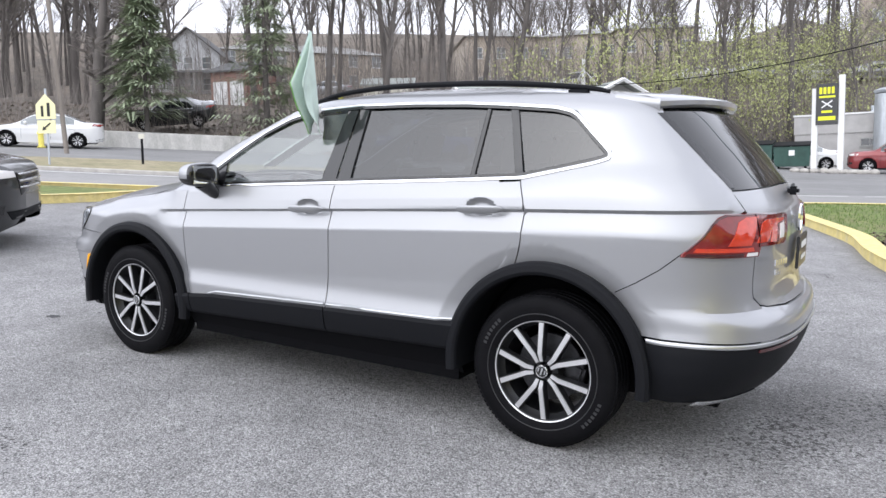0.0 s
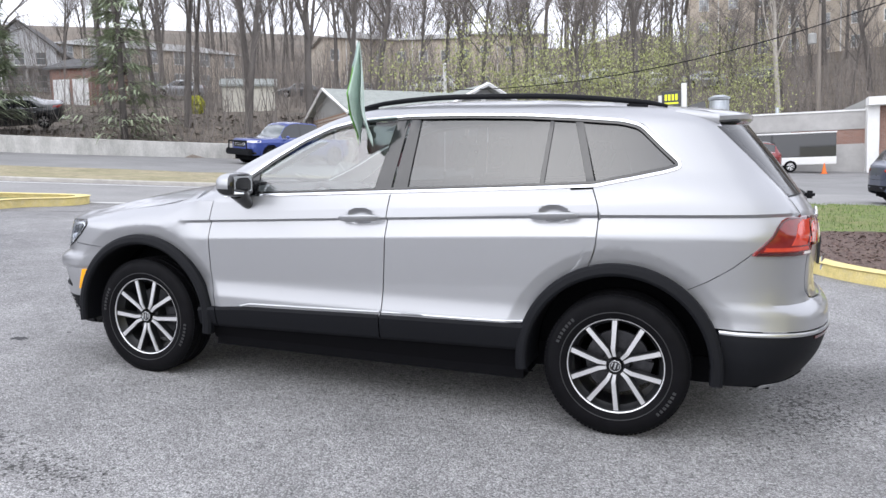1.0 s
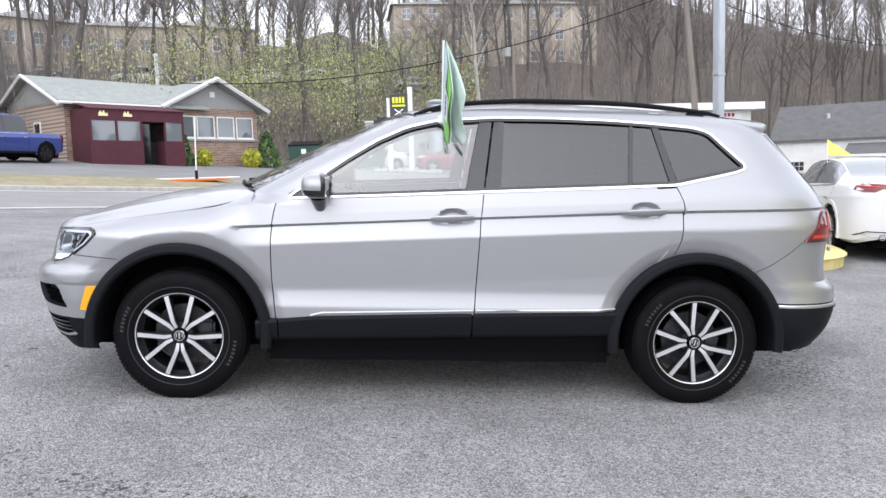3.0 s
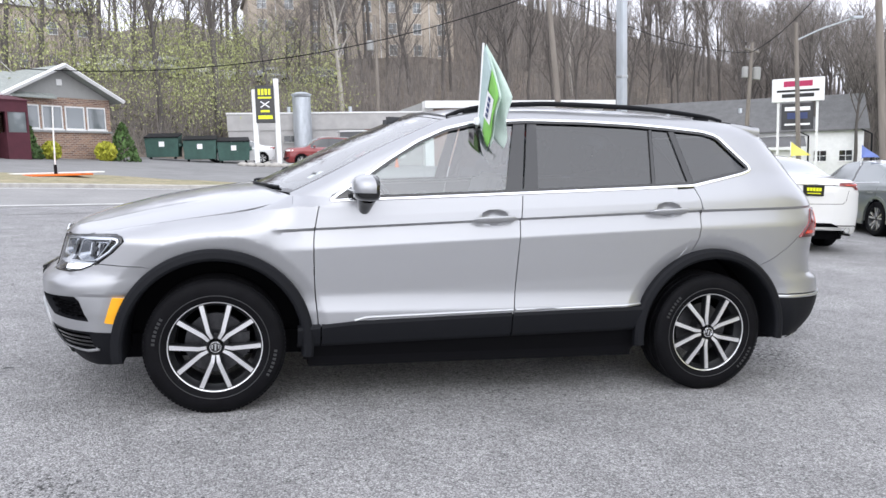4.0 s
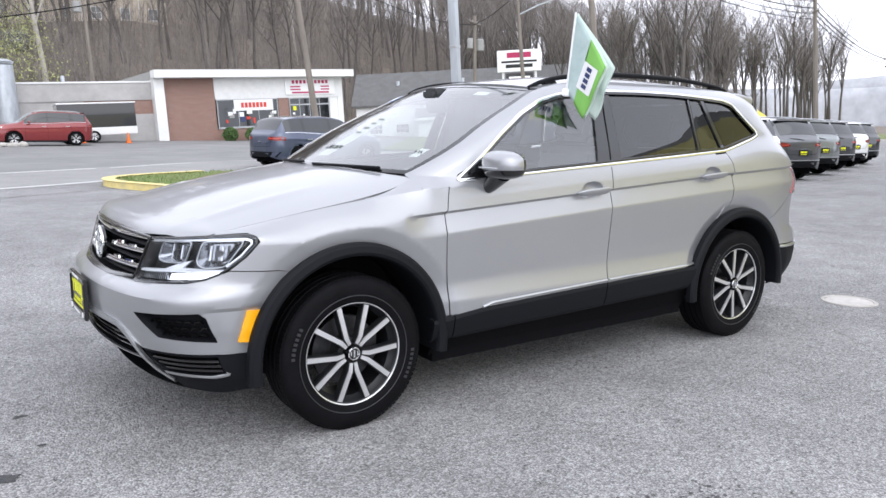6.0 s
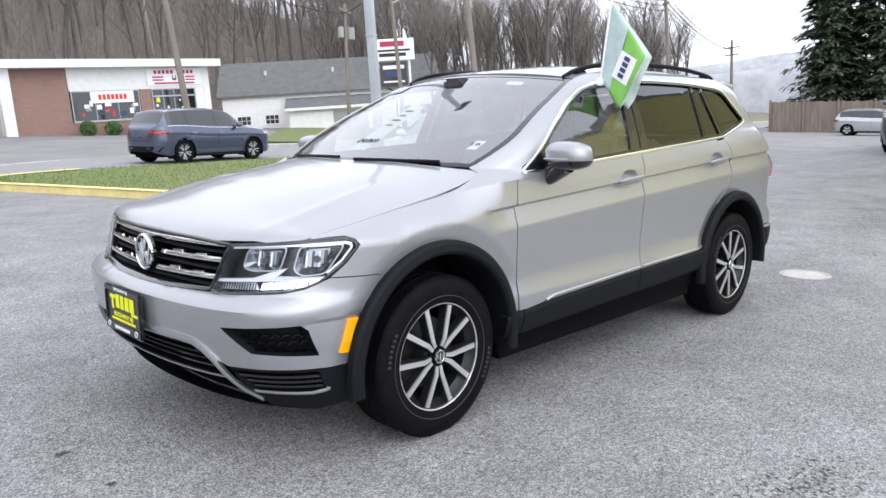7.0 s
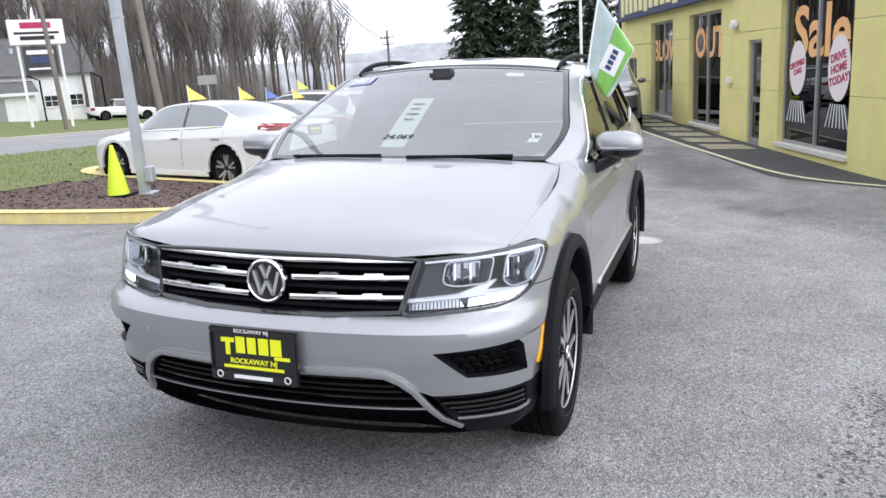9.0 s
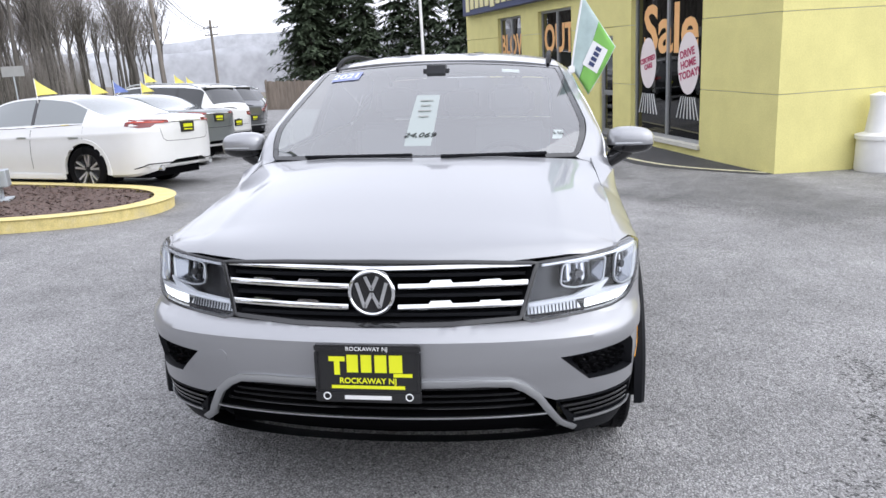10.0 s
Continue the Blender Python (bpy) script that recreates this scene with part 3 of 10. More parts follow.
def island_sheet(name, inside, lift, mat, label, category, rough=0.0):
    """The island's top, cut out of a fine lattice by its outline."""
    def holds(x, y):
        c, n = False, len(ISLAND)
        for i in range(n):
            a, b = ISLAND[i], ISLAND[(i + 1) % n]
            if (a.y > y) != (b.y > y) and x < (b.x - a.x) * (y - a.y) / (b.y - a.y) + a.x:
                c = not c
        return c
    step = 0.2
    g, seen = Geo(), {}
    for i in range(int(30 / step)):
        for j in range(int(14 / step)):
            x, y = 0.4 + i * step, 4.2 + j * step
            if x > 29.5:
                continue
            if (holds(x + step / 2, y + step / 2) or (x > 3 and y + step / 2 < NEAR_LINE(x) - 0.5 and y > 12.5)) and y < NEAR_LINE(x) - 0.3 and inside(x, y):
                quad = []
                for a, b in ((i, j), (i + 1, j), (i + 1, j + 1), (i, j + 1)):
                    if (a, b) not in seen:
                        px, py = 0.4 + a * step, 4.2 + b * step
                        seen[(a, b)] = len(g.v)
                        g.v.append(tuple(LOT @ Vector((px, py, float(rise(px, py)) + lift + random.uniform(-rough, rough)))))
                    quad.append(seen[(a, b)])
                g.f.append(tuple(quad))
    return tagged(part(name, g.get(), mat, smooth=80), label, category, kind="structure"), holds


def mulch_zone(x, y):
    return y < 9.0 + 0.12 * math.sin(x * 5) and x > 2.4


island_lawn, in_island = island_sheet("island_lawn", lambda x, y: not mulch_zone(x, y), 0.125, GRASS_SOIL, "short green spring grass on the kerbed island", "lawn", 0.012)
island_sheet("mulch_bed", mulch_zone, 0.12, MULCH, "brown bark mulch bed at the rounded end of the island", "mulch bed", 0.02)

blades = Geo()
rng = random.Random(5)
for _ in range(26000):
    x = 0.8 + 17 * rng.random() ** 1.4
    y = rng.uniform(5.5, 18)
    if y > NEAR_LINE(x) - 0.35 or mulch_zone(x, y - 0.25) or not (in_island(x, y) or (x > 3 and y > 12.6)):
        continue
    a, h, w = rng.uniform(0, 6.28), rng.uniform(0.03, 0.085), rng.uniform(0.004, 0.009)
    zb = float(rise(x, y)) + 0.115
    dx, dy = math.cos(a) * w, math.sin(a) * w
    lx, ly = rng.uniform(-0.03, 0.03), rng.uniform(-0.03, 0.03)
    blades.add([LOT @ Vector((x - dx, y - dy, zb)), LOT @ Vector((x + dx, y + dy, zb)), LOT @ Vector((x + lx, y + ly, zb + h))], [(0, 1, 2)])
tagged(part("grass", blades.get(), GRASS_BLADE, smooth=0), "short uneven grass blades on the island", "grass", kind="stuff")

chips = Geo()
for _ in range(5200):
    x, y = rng.uniform(2.3, 7.2), rng.uniform(4.3, 9.3)
    if not in_island(x, y) or not mulch_zone(x, y):
        continue
    m = LOT @ Matrix.Translation((x, y, float(rise(x, y)) + 0.125)) @ pose(0, 0, 0, rng.uniform(-30, 30), rng.uniform(-30, 30), rng.uniform(0, 360))
    s = rng.uniform(0.012, 0.035)
    chips.add([m @ Vector(p) for p in ((-s, -s * 0.35, 0.004), (s, -s * 0.3, 0.006), (s * 0.9, s * 0.35, 0.01), (-s, s * 0.3, 0.012))], [(0, 1, 2, 3)])
tagged(part("mulch_chips", chips.get(), MULCH, smooth=0), "scattered brown bark chips on the mulch bed", "mulch", kind="stuff")

LEFT_KERB = spline2([(-16, -3), (-12.6, 0.2), (-10.6, 2.8), (-10.05, 4.4), (-10.0, 5.6), (-9.7, 6.4), (-9.9, 6.9), (-10.8, 6.3), (-13.5, 4.2)], 7)
kerb("entrance_kerb", [tuple(p) for p in LEFT_KERB], -0.2, 0.15, KERB_YELLOW, "yellow-painted kerb nose at the lot's entrance")
sheet("entrance_verge", spread(-16, -10.25, 16), lambda x: spread(max(-3 + (x + 16) * 1.0, 0) + 0.2, min(NEAR_LINE(x) - 0.7, 6.1), 5), 0.12, GRASS_SOIL, "thin grass behind the entrance kerb", "lawn")
FAR_KERB = [(x, FAR_LINE(x) + 0.45) for x in spread(-60, -2.2, 80)] + [(-1.4, 19.9), (-1.1, 20.6), (-1.6, 21.2)]
kerb("verge_kerb", FAR_KERB, 0.17, 0.11, KERB_GREY, "grey concrete kerb along the verge")
FAR_KERB_R = [(12.5, 27.6), (12.9, 26.4), (14.2, 26.3)] + [(x, FAR_LINE(x) + 0.5) for x in spread(16, 120, 60)]
kerb("lawn_kerb", FAR_KERB_R, 0.17, 0.11, KERB_GREY, "grey concrete kerb along the far lawn")

cover = root("manhole_cover", leaning(3.07, -0.8, 0), "round pale iron manhole cover set flush in the asphalt", "manhole cover")
part("lid", lathe([(0.0, 0.006), (0.165, 0.006), (0.17, 0.002)], 40, "z"), MANHOLE, cover)
part("rim", lathe([(0.174, 0.002), (0.176, 0.008), (0.20, 0.008), (0.205, 0.002)], 40, "z"), KERB_GREY, cover)


def stain(x, y, rx, ry, seed):
    r = random.Random(seed)
    pts = []
    for i in range(26):
        a = 2 * math.pi * i / 26
        k = 0.65 + 0.5 * r.random()
        pts.append((x + rx * k * math.cos(a), y + ry * k * math.sin(a)))
    c = LOT @ Vector((x, y, float(rise(x, y)) + 0.003))
    vs = [c] + [LOT @ Vector((px, py, float(rise(px, py)) + 0.003)) for px, py in pts]
    return tagged(part("oil_stain", (vs, [(0, 1 + i, 1 + (i + 1) % 26) for i in range(26)]), PATCH_STAIN, smooth=0), "dark damp oil stain on the asphalt", "stain", kind="structure")


stain(-2.75, -0.62, 0.07, 0.045, 1)
stain(-2.62, 0.05, 0.03, 0.02, 2)
stain(-2.58, -0.35, 0.02, 0.015, 3)


# ---- the silver car: shape ----
import collections
import functools
from mathutils.geometry import delaunay_2d_cdt

# its own axes: the nose towards -x, the driver's side towards -y, the ground at z = 0
AXLE_F, AXLE_R, HUB_Z = -1.395, 1.395, 0.347
FLARE = 0.568
HANDLES = ((0.045, 1.012), (1.075, 1.066))
crease_z = smooth_table([(-1.9, 0.90), (-1.05, 0.945), (0.2, 1.015), (1.2, 1.068), (2.1, 1.103)])
front_reach = smooth_table([(0.24, 2.17), (0.30, 2.22), (0.40, 2.285), (0.50, 2.315), (0.60, 2.325), (0.655, 2.322), (0.68, 2.30), (0.71, 2.245), (0.80, 2.215), (0.88, 2.19), (0.95, 2.15), (1.2, 2.1)])
rear_reach = smooth_table([(0.26, 2.20), (0.34, 2.30), (0.46, 2.365), (0.56, 2.385), (0.62, 2.38), (0.66, 2.36), (0.69, 2.315), (0.80, 2.30), (0.95, 2.305), (1.07, 2.29), (1.12, 2.262), (1.3, 2.13), (1.5, 1.965), (1.62, 1.87)])
green_y = smooth_table([(1.0, 0.895), (1.08, 0.884), (1.2, 0.853), (1.3, 0.815), (1.4, 0.775), (1.5, 0.735), (1.56, 0.708), (1.62, 0.672)])
belt_z = smooth_table([(-1.0, 1.065), (-0.84, 1.08), (0.2, 1.143), (1.0, 1.188), (1.24, 1.202), (1.45, 1.245), (1.62, 1.31), (2.3, 1.45)])
top_z = smooth_table([(-1.03, 1.115), (-0.84, 1.215), (-0.6, 1.345), (-0.4, 1.44), (-0.15, 1.545), (0.1, 1.588), (0.5, 1.607), (0.9, 1.607), (1.4, 1.588), (1.8, 1.56), (2.0, 1.54)])
hood_side_z = smooth_table([(-2.1, 0.895), (-1.95, 0.915), (-1.81, 0.939), (-1.53, 0.986), (-1.2, 1.03), (-0.955, 1.062), (-0.8, 1.07)])
hood_mid_z = smooth_table([(-2.25, 0.875), (-2.2, 0.893), (-2.1, 0.942), (-1.95, 0.99), (-1.63, 1.068), (-1.3, 1.118), (-1.15, 1.132)])
hood_half = smooth_table([(-2.0, 0.785), (-1.9, 0.795), (-1.5, 0.808), (-1.2, 0.80), (-0.98, 0.775)])


corner_power = smooth_table([(0.50, 14.0), (0.60, 16.5), (0.74, 17.0), (0.9, 17.5)])


def low_half(x, z):
    """Half-width of the lower body at its widest for this height, by the creases of the flank."""
    r = crease_z(x) - z
    if r < 0:
        y = 0.905 + r * 0.17
    elif r < 0.014:
        y = 0.905 - 0.023 * r / 0.014
    elif r < 0.102:
        y = 0.882 + 0.029 * (r - 0.014) / 0.088
    else:
        y = 0.911 - 0.012 * min(1, (r - 0.102) / 0.25)
    if z < 0.62:
        y += 0.016 * max(0, min(1, (0.62 - z) / 0.1)) ** 1.5
    low = 0.34 if x < -1.4 else 0.45
    if z < low:
        y -= 0.06 * ((low - z) / 0.2) ** 1.6
    return y


def wide(x, z, fade=1.0):
    """Half-width before the plan's rounding: the flank below the belt, the cabin above it."""
    a = low_half(x, z)
    if fade < 1 and z > 0.62:
        plain = 0.912 - 0.03 * max(0, (z - 0.85) / 0.2) ** 2
        a = a * fade + plain * (1 - fade)
    b = green_y(z)
    rear = min(1, max(0, (x - 1.25) / 0.35))
    run = 0.08 + 0.09 * rear
    k = min(1, max(0, (z - (min(belt_z(x), 1.205) - 0.08)) / run))
    k = k * (1 - rear) + rear * k * k * (3 - 2 * k)
    return a if k <= 0 else (b if k >= 1 else a * (1 - k) + b * k)


def half(x, z):
    """Half-width of the body at a place along it."""
    fade = 1.0
    if x < -0.98:
        fade = max(0.0, 1 + (x + 0.98) / 0.16)
    w = wide(x, z, fade)
    if x < 0:
        e = min(0.9999, abs(x) / front_reach(z))
        w *= (1 - e ** corner_power(z)) ** 0.5
    else:
        e = min(0.9999, x / rear_reach(z))
        w *= (1 - e ** 16) ** (1 / 2.4)
    for c in (AXLE_F, AXLE_R):
        d = math.hypot(x - c, z - HUB_Z)
        if d < FLARE and z < crease_z(x):
            w -= 0.021 * min(1, (FLARE - d) / 0.075)
    for hx, hz in HANDLES:
        e = ((x - hx) / 0.075) ** 2 + ((z - hz - 0.004) / 0.042) ** 2
        if e < 1:
            w -= 0.030 * (1 - e * e)
    roll = 0.12 if x > -1.6 else max(0.045, 0.12 + (x + 1.6) * 0.3)
    if x < -0.95 and z > hood_side_z(x) - roll:
        k = min(1, (z - hood_side_z(x) + roll) / roll) ** 2
        k *= min(1, max(0, (-1.0 - x) / 0.28))
        w = w * (1 - k) + min(w, hood_half(x) + 0.004) * k
    if x > -1.06:
        t = top_z(x) - z
        if t < 0.075:
            w -= 0.052 * (1 - max(t, 0) / 0.075) ** 2
        if x < -0.72:
            w -= 0.10 * ((-0.72 - x) / 0.3) ** 1.5 * min(1, max(0, (z - 1.06) / 0.05))
    return w


@functools.lru_cache(maxsize=None)
def plan_curve(mm, end):
    """The body's outline in plan at a height (mm), from the middle of the nose (-1) or tail (1) round the corner: distance, x, y."""
    z = mm / 1000
    xs, ys = [], []
    for u in np.linspace(0, 1, 260):
        s = 1 - (1 - u) ** 5
        if end < 0:
            x = -front_reach(z) * (1 - min(s, 0.9999999) ** 2) ** (1 / corner_power(z))
        else:
            x = rear_reach(z) * (1 - min(s, 0.9999999) ** 2.4) ** (1 / 16)
        if abs(x) < 1.0:
            break
        xs.append(x)
        ys.append(half(x, z) if s > 0 else 0.0)
    xs, ys = np.array(xs), np.array(ys)
    return np.concatenate([[0], np.cumsum(np.hypot(np.diff(xs), np.diff(ys)))]), xs, ys


def round_end(q, z, o, end):
    """A place on the nose or tail by its distance q round the corner from the middle, lifted off by o."""
    m = int(math.floor(z * 1000))
    out = []
    for mm in (m, m + 1):
        d, xs, ys = plan_curve(mm, end)
        a = abs(q)
        x, y = np.interp(a, d, xs), np.interp(a, d, ys)
        e = 0.012
        tx, ty = np.interp(a + e, d, xs) - np.interp(max(a - e, 0), d, xs), np.interp(a + e, d, ys) - np.interp(max(a - e, 0), d, ys)
        ln = math.hypot(tx, ty) or 1
        out.append(Vector((x + end * ty / ln * o, math.copysign(y - end * tx / ln * o, q), z)))
    return out[0].lerp(out[1], z * 1000 - m)


def front(q, z, o=0.0):
    return round_end(q, z, o, -1)


def back(q, z, o=0.0):
    return round_end(q, z, o, 1)


def q_of_x(x, z, end):
    """Distance round the corner at which the outline reaches a place along the car."""
    d, xs, ys = plan_curve(int(z * 1000), end)
    return float(np.interp(-end * x, -end * xs, d)) if end > 0 else float(np.interp(x, xs, d))


def q_of_y(y, z, end):
    d, xs, ys = plan_curve(int(z * 1000), end)
    k = int(np.argmax(ys)) + 1
    return math.copysign(float(np.interp(abs(y), ys[:k], d[:k])), y)


def nose(y, z, out=0.0):
    """A place on the front surface for a place across and a height."""
    return front(q_of_y(y, z, -1), z, out)


def tail(y, z, out=0.0):
    return back(q_of_y(y, z, 1), z, out)


def panel(name, outline, holes, surf, mat, parent, label="", step=0.022, depth=0.014, smooth=28, lines=()):
    """A pressed panel with clean edges: outline and holes are given on the surface; the edges turn inwards."""
    loops = [dense(outline, step * 0.8)] + [dense(h, step * 0.8) for h in holes]
    pts, edges = [], []
    for lp in loops:
        o = len(pts)
        pts += [Vector(p) for p in lp]
        edges += [(o + i, o + (i + 1) % len(lp)) for i in range(len(lp))]
    for ln in lines:
        lp = [p for p in dense(ln, step * 0.8, False) if in_poly(p[0], p[1], outline)]
        o = len(pts)
        pts += [Vector(p) for p in lp]
        edges += [(o + i, o + i + 1) for i in range(len(lp) - 1)]
    rim = np.array([tuple(p) for p in pts])
    us, vs = rim[:, 0], rim[:, 1]
    for u in np.arange(us.min() + step * 0.5, us.max(), step):
        for v in np.arange(vs.min() + step * 0.4, vs.max(), step * 0.8):
            if in_poly(u, v, outline) and not any(in_poly(u, v, h) for h in holes) and np.min((us - u) ** 2 + (vs - v) ** 2) > (step * 0.55) ** 2:
                pts.append(Vector((u, v)))
    co, ed, fa, *_ = delaunay_2d_cdt(pts, edges, [], 0, 1e-5)
    keep = []
    for f in fa:
        cu, cv = sum(co[i].x for i in f) / 3, sum(co[i].y for i in f) / 3
        if in_poly(cu, cv, outline) and not any(in_poly(cu, cv, h) for h in holes):
            keep.append(tuple(f))
    bm = bmesh.new()
    bv = [bm.verts.new(surf(c.x, c.y, 0.0)) for c in co]
    for f in keep:
        bm.faces.new([bv[i] for i in f])
    bm.normal_update()
    test = [(f, surf(sum(co[i].x for i in k) / 3, sum(co[i].y for i in k) / 3, 0.02)) for f, k in zip(bm.faces, keep)]
    if sum(f.normal.dot(p - f.calc_center_median()) for f, p in test) < 0:
        bmesh.ops.reverse_faces(bm, faces=bm.faces[:])
    low, where = {}, {v: i for i, v in enumerate(bv)}
    for e in [e for e in bm.edges if len(e.link_faces) == 1]:
        a, b = e.link_loops[0].vert, e.link_loops[0].link_loop_next.vert
        for v in (a, b):
            if v not in low:
                k = where[v]
                low[v] = bm.verts.new(surf(co[k].x, co[k].y, -depth))
        bm.faces.new((b, a, low[a], low[b]))
    bmesh.ops.delete(bm, geom=[v for v in bm.verts if not v.link_faces], context="VERTS")
    return part(name, bm, mat, parent, label, smooth)


def flank(x, z, side, out=0.0):
    return Vector((x, side * (half(x, z) + out), z))


def skin(name, P, mat, parent, label="", outward=(0, 0, 0.7), thick=0.012, mask=None, smooth=24):
    """A sheet-metal panel from rows of points, turned outwards and given thickness."""
    bm = bmesh.new()
    rows = [[bm.verts.new(p) for p in row] for row in P]
    for i in range(len(rows) - 1):
        for j in range(len(rows[0]) - 1):
            q = (rows[i][j], rows[i + 1][j], rows[i + 1][j + 1], rows[i][j + 1])
            if mask is None or mask((q[0].co + q[1].co + q[2].co + q[3].co) / 4):
                bm.faces.new(q)
    bmesh.ops.delete(bm, geom=[v for v in bm.verts if not v.link_faces], context="VERTS")
    bmesh.ops.remove_doubles(bm, verts=bm.verts, dist=1e-5)
    bm.normal_update()
    c = Vector(outward)
    if sum(f.normal.dot(f.calc_center_median() - c) * f.calc_area() for f in bm.faces) < 0:
        bmesh.ops.reverse_faces(bm, faces=bm.faces[:])
    bm.normal_update()
    if thick:
        low = {}
        for e in [e for e in bm.edges if len(e.link_faces) == 1]:
            va, vb = e.link_loops[0].vert, e.link_loops[0].link_loop_next.vert
            for v in (va, vb):
                if v not in low:
                    low[v] = bm.verts.new(v.co - v.normal * thick)
            bm.faces.new((vb, va, low[va], low[vb]))
    return part(name, bm, mat, parent, label, smooth)


def in_poly(y, z, poly):
    c, n = False, len(poly)
    for i in range(n):
        (ay, az), (by, bz) = poly[i], poly[(i + 1) % n]
        if (az > z) != (bz > z) and y < (by - ay) * (z - az) / (bz - az) + ay:
            c = not c
    return c


def dense(poly, step=0.02, closed=True):
    out = []
    n = len(poly)
    for i in range(n if closed else n - 1):
        a, b = Vector(poly[i]), Vector(poly[(i + 1) % n])
        k = max(1, int((b - a).length / step))
        out += [tuple(a.lerp(b, s / k)) for s in range(k)]
    if not closed:
        out.append(tuple(poly[-1]))
    return out


def rounded(poly, r=0.02, seg=4):
    """Rounds the corners of a flat outline."""
    out, n = [], len(poly)
    for i in range(n):
        p, a, b = Vector(poly[i]), Vector(poly[i - 1]), Vector(poly[(i + 1) % n])
        da, db = (a - p), (b - p)
        k = min(r, da.length * 0.45, db.length * 0.45)
        p0, p2 = p + da.normalized() * k, p + db.normalized() * k
        for s in range(seg + 1):
            t = s / seg
            out.append(tuple(p0 * (1 - t) ** 2 + p * 2 * t * (1 - t) + p2 * t * t))
    return out


def pocket(name, poly, surf, depth, mat, parent, label="", out=0.001, inset=0.85):
    """A recess in a surface: its walls go in from the outline to a floor."""
    pts = dense(poly, 0.025)
    cy, cz = sum(p[0] for p in pts) / len(pts), sum(p[1] for p in pts) / len(pts)
    rows = []
    for o, k in ((out, 1.0), (-depth, inset), (-depth, 0.5), (-depth, 0.02)):
        rows.append([surf(cy + (y - cy) * k, cz + (z - cz) * k, o) for y, z in pts])
    return part(name, Geo().grid(rows, wrap=True).get(), mat, parent, label)


def plate_on(name, poly, surf, mat, parent, label="", out=0.006, back=-0.01, rings=5):
    """A slab that follows a surface, with its outline given on that surface."""
    pts = dense(poly, 0.02)
    cy, cz = sum(p[0] for p in pts) / len(pts), sum(p[1] for p in pts) / len(pts)
    rows = [[surf(y, z, back) for y, z in pts], [surf(y, z, out * 0.6) for y, z in pts]]
    for i in range(rings):
        k = (1 - i / rings) * 0.985
        rows.append([surf(cy + (y - cy) * k, cz + (z - cz) * k, out) for y, z in pts])
    rows.append([surf(cy, cz, out)] * len(pts))
    bm = bmesh.new()
    g = Geo().grid(rows, wrap=True)
    vs = [bm.verts.new(p) for p in g.v]
    for f in g.f:
        try:
            bm.faces.new([vs[i] for i in f])
        except ValueError:
            pass
    bmesh.ops.remove_doubles(bm, verts=bm.verts, dist=1e-5)
    bmesh.ops.recalc_face_normals(bm, faces=bm.faces)
    return part(name, bm, mat, parent, label, smooth=40)


def strip_on(name, line, surf, width, mat, parent, label="", out=0.008, closed=False, back=-0.006):
    """A flat moulding along a line on a surface."""
    pts = [Vector(p) for p in dense(line, 0.02, closed)]
    n = len(pts)
    rows = []
    for i, p in enumerate(pts):
        a, b = (pts[i - 1], pts[(i + 1) % n]) if closed else (pts[max(i - 1, 0)], pts[min(i + 1, n - 1)])
        d = (b - a).normalized()
        s = Vector((-d.y, d.x)) * width / 2
        rows.append([surf(*(p + s), back), surf(*(p + s), out * 0.75), surf(*(p + s * 0.5), out), surf(*(p - s * 0.5), out), surf(*(p - s), out * 0.75), surf(*(p - s), back)])
    if closed:
        rows.append(rows[0])
    bm = bmesh.new()
    g = Geo().grid(rows)
    vs = [bm.verts.new(p) for p in g.v]
    for f in g.f:
        bm.faces.new([vs[i] for i in f])
    bmesh.ops.remove_doubles(bm, verts=bm.verts, dist=1e-6)
    bmesh.ops.recalc_face_normals(bm, faces=bm.faces)
    return part(name, bm, mat, parent, label, smooth=50)


def arch_z(x, r=0.452):
    """Height of the wheel-arch cut over a place along the body."""
    z = 0.0
    for c in (AXLE_F, AXLE_R):
        if abs(x - c) < r:
            z = max(z, HUB_Z + math.sqrt(r * r - (x - c) ** 2) * 1.03)
    return z


def flare_arc(c, a0, a1):
    """Outer edge of the pressed flare round a wheel opening."""
    return [(c + FLARE * math.cos(radians(a)), HUB_Z + FLARE * math.sin(radians(a))) for a in range(a0, a1 + 1, 3)]


sill_top = lerp_table([(-1.0, 0.445), (-0.68, 0.474), (0.0, 0.496), (0.96, 0.52)])

car = root("silver_suv", LOT.copy(), "silver metallic SUV with black lower cladding parked on the asphalt", "car")


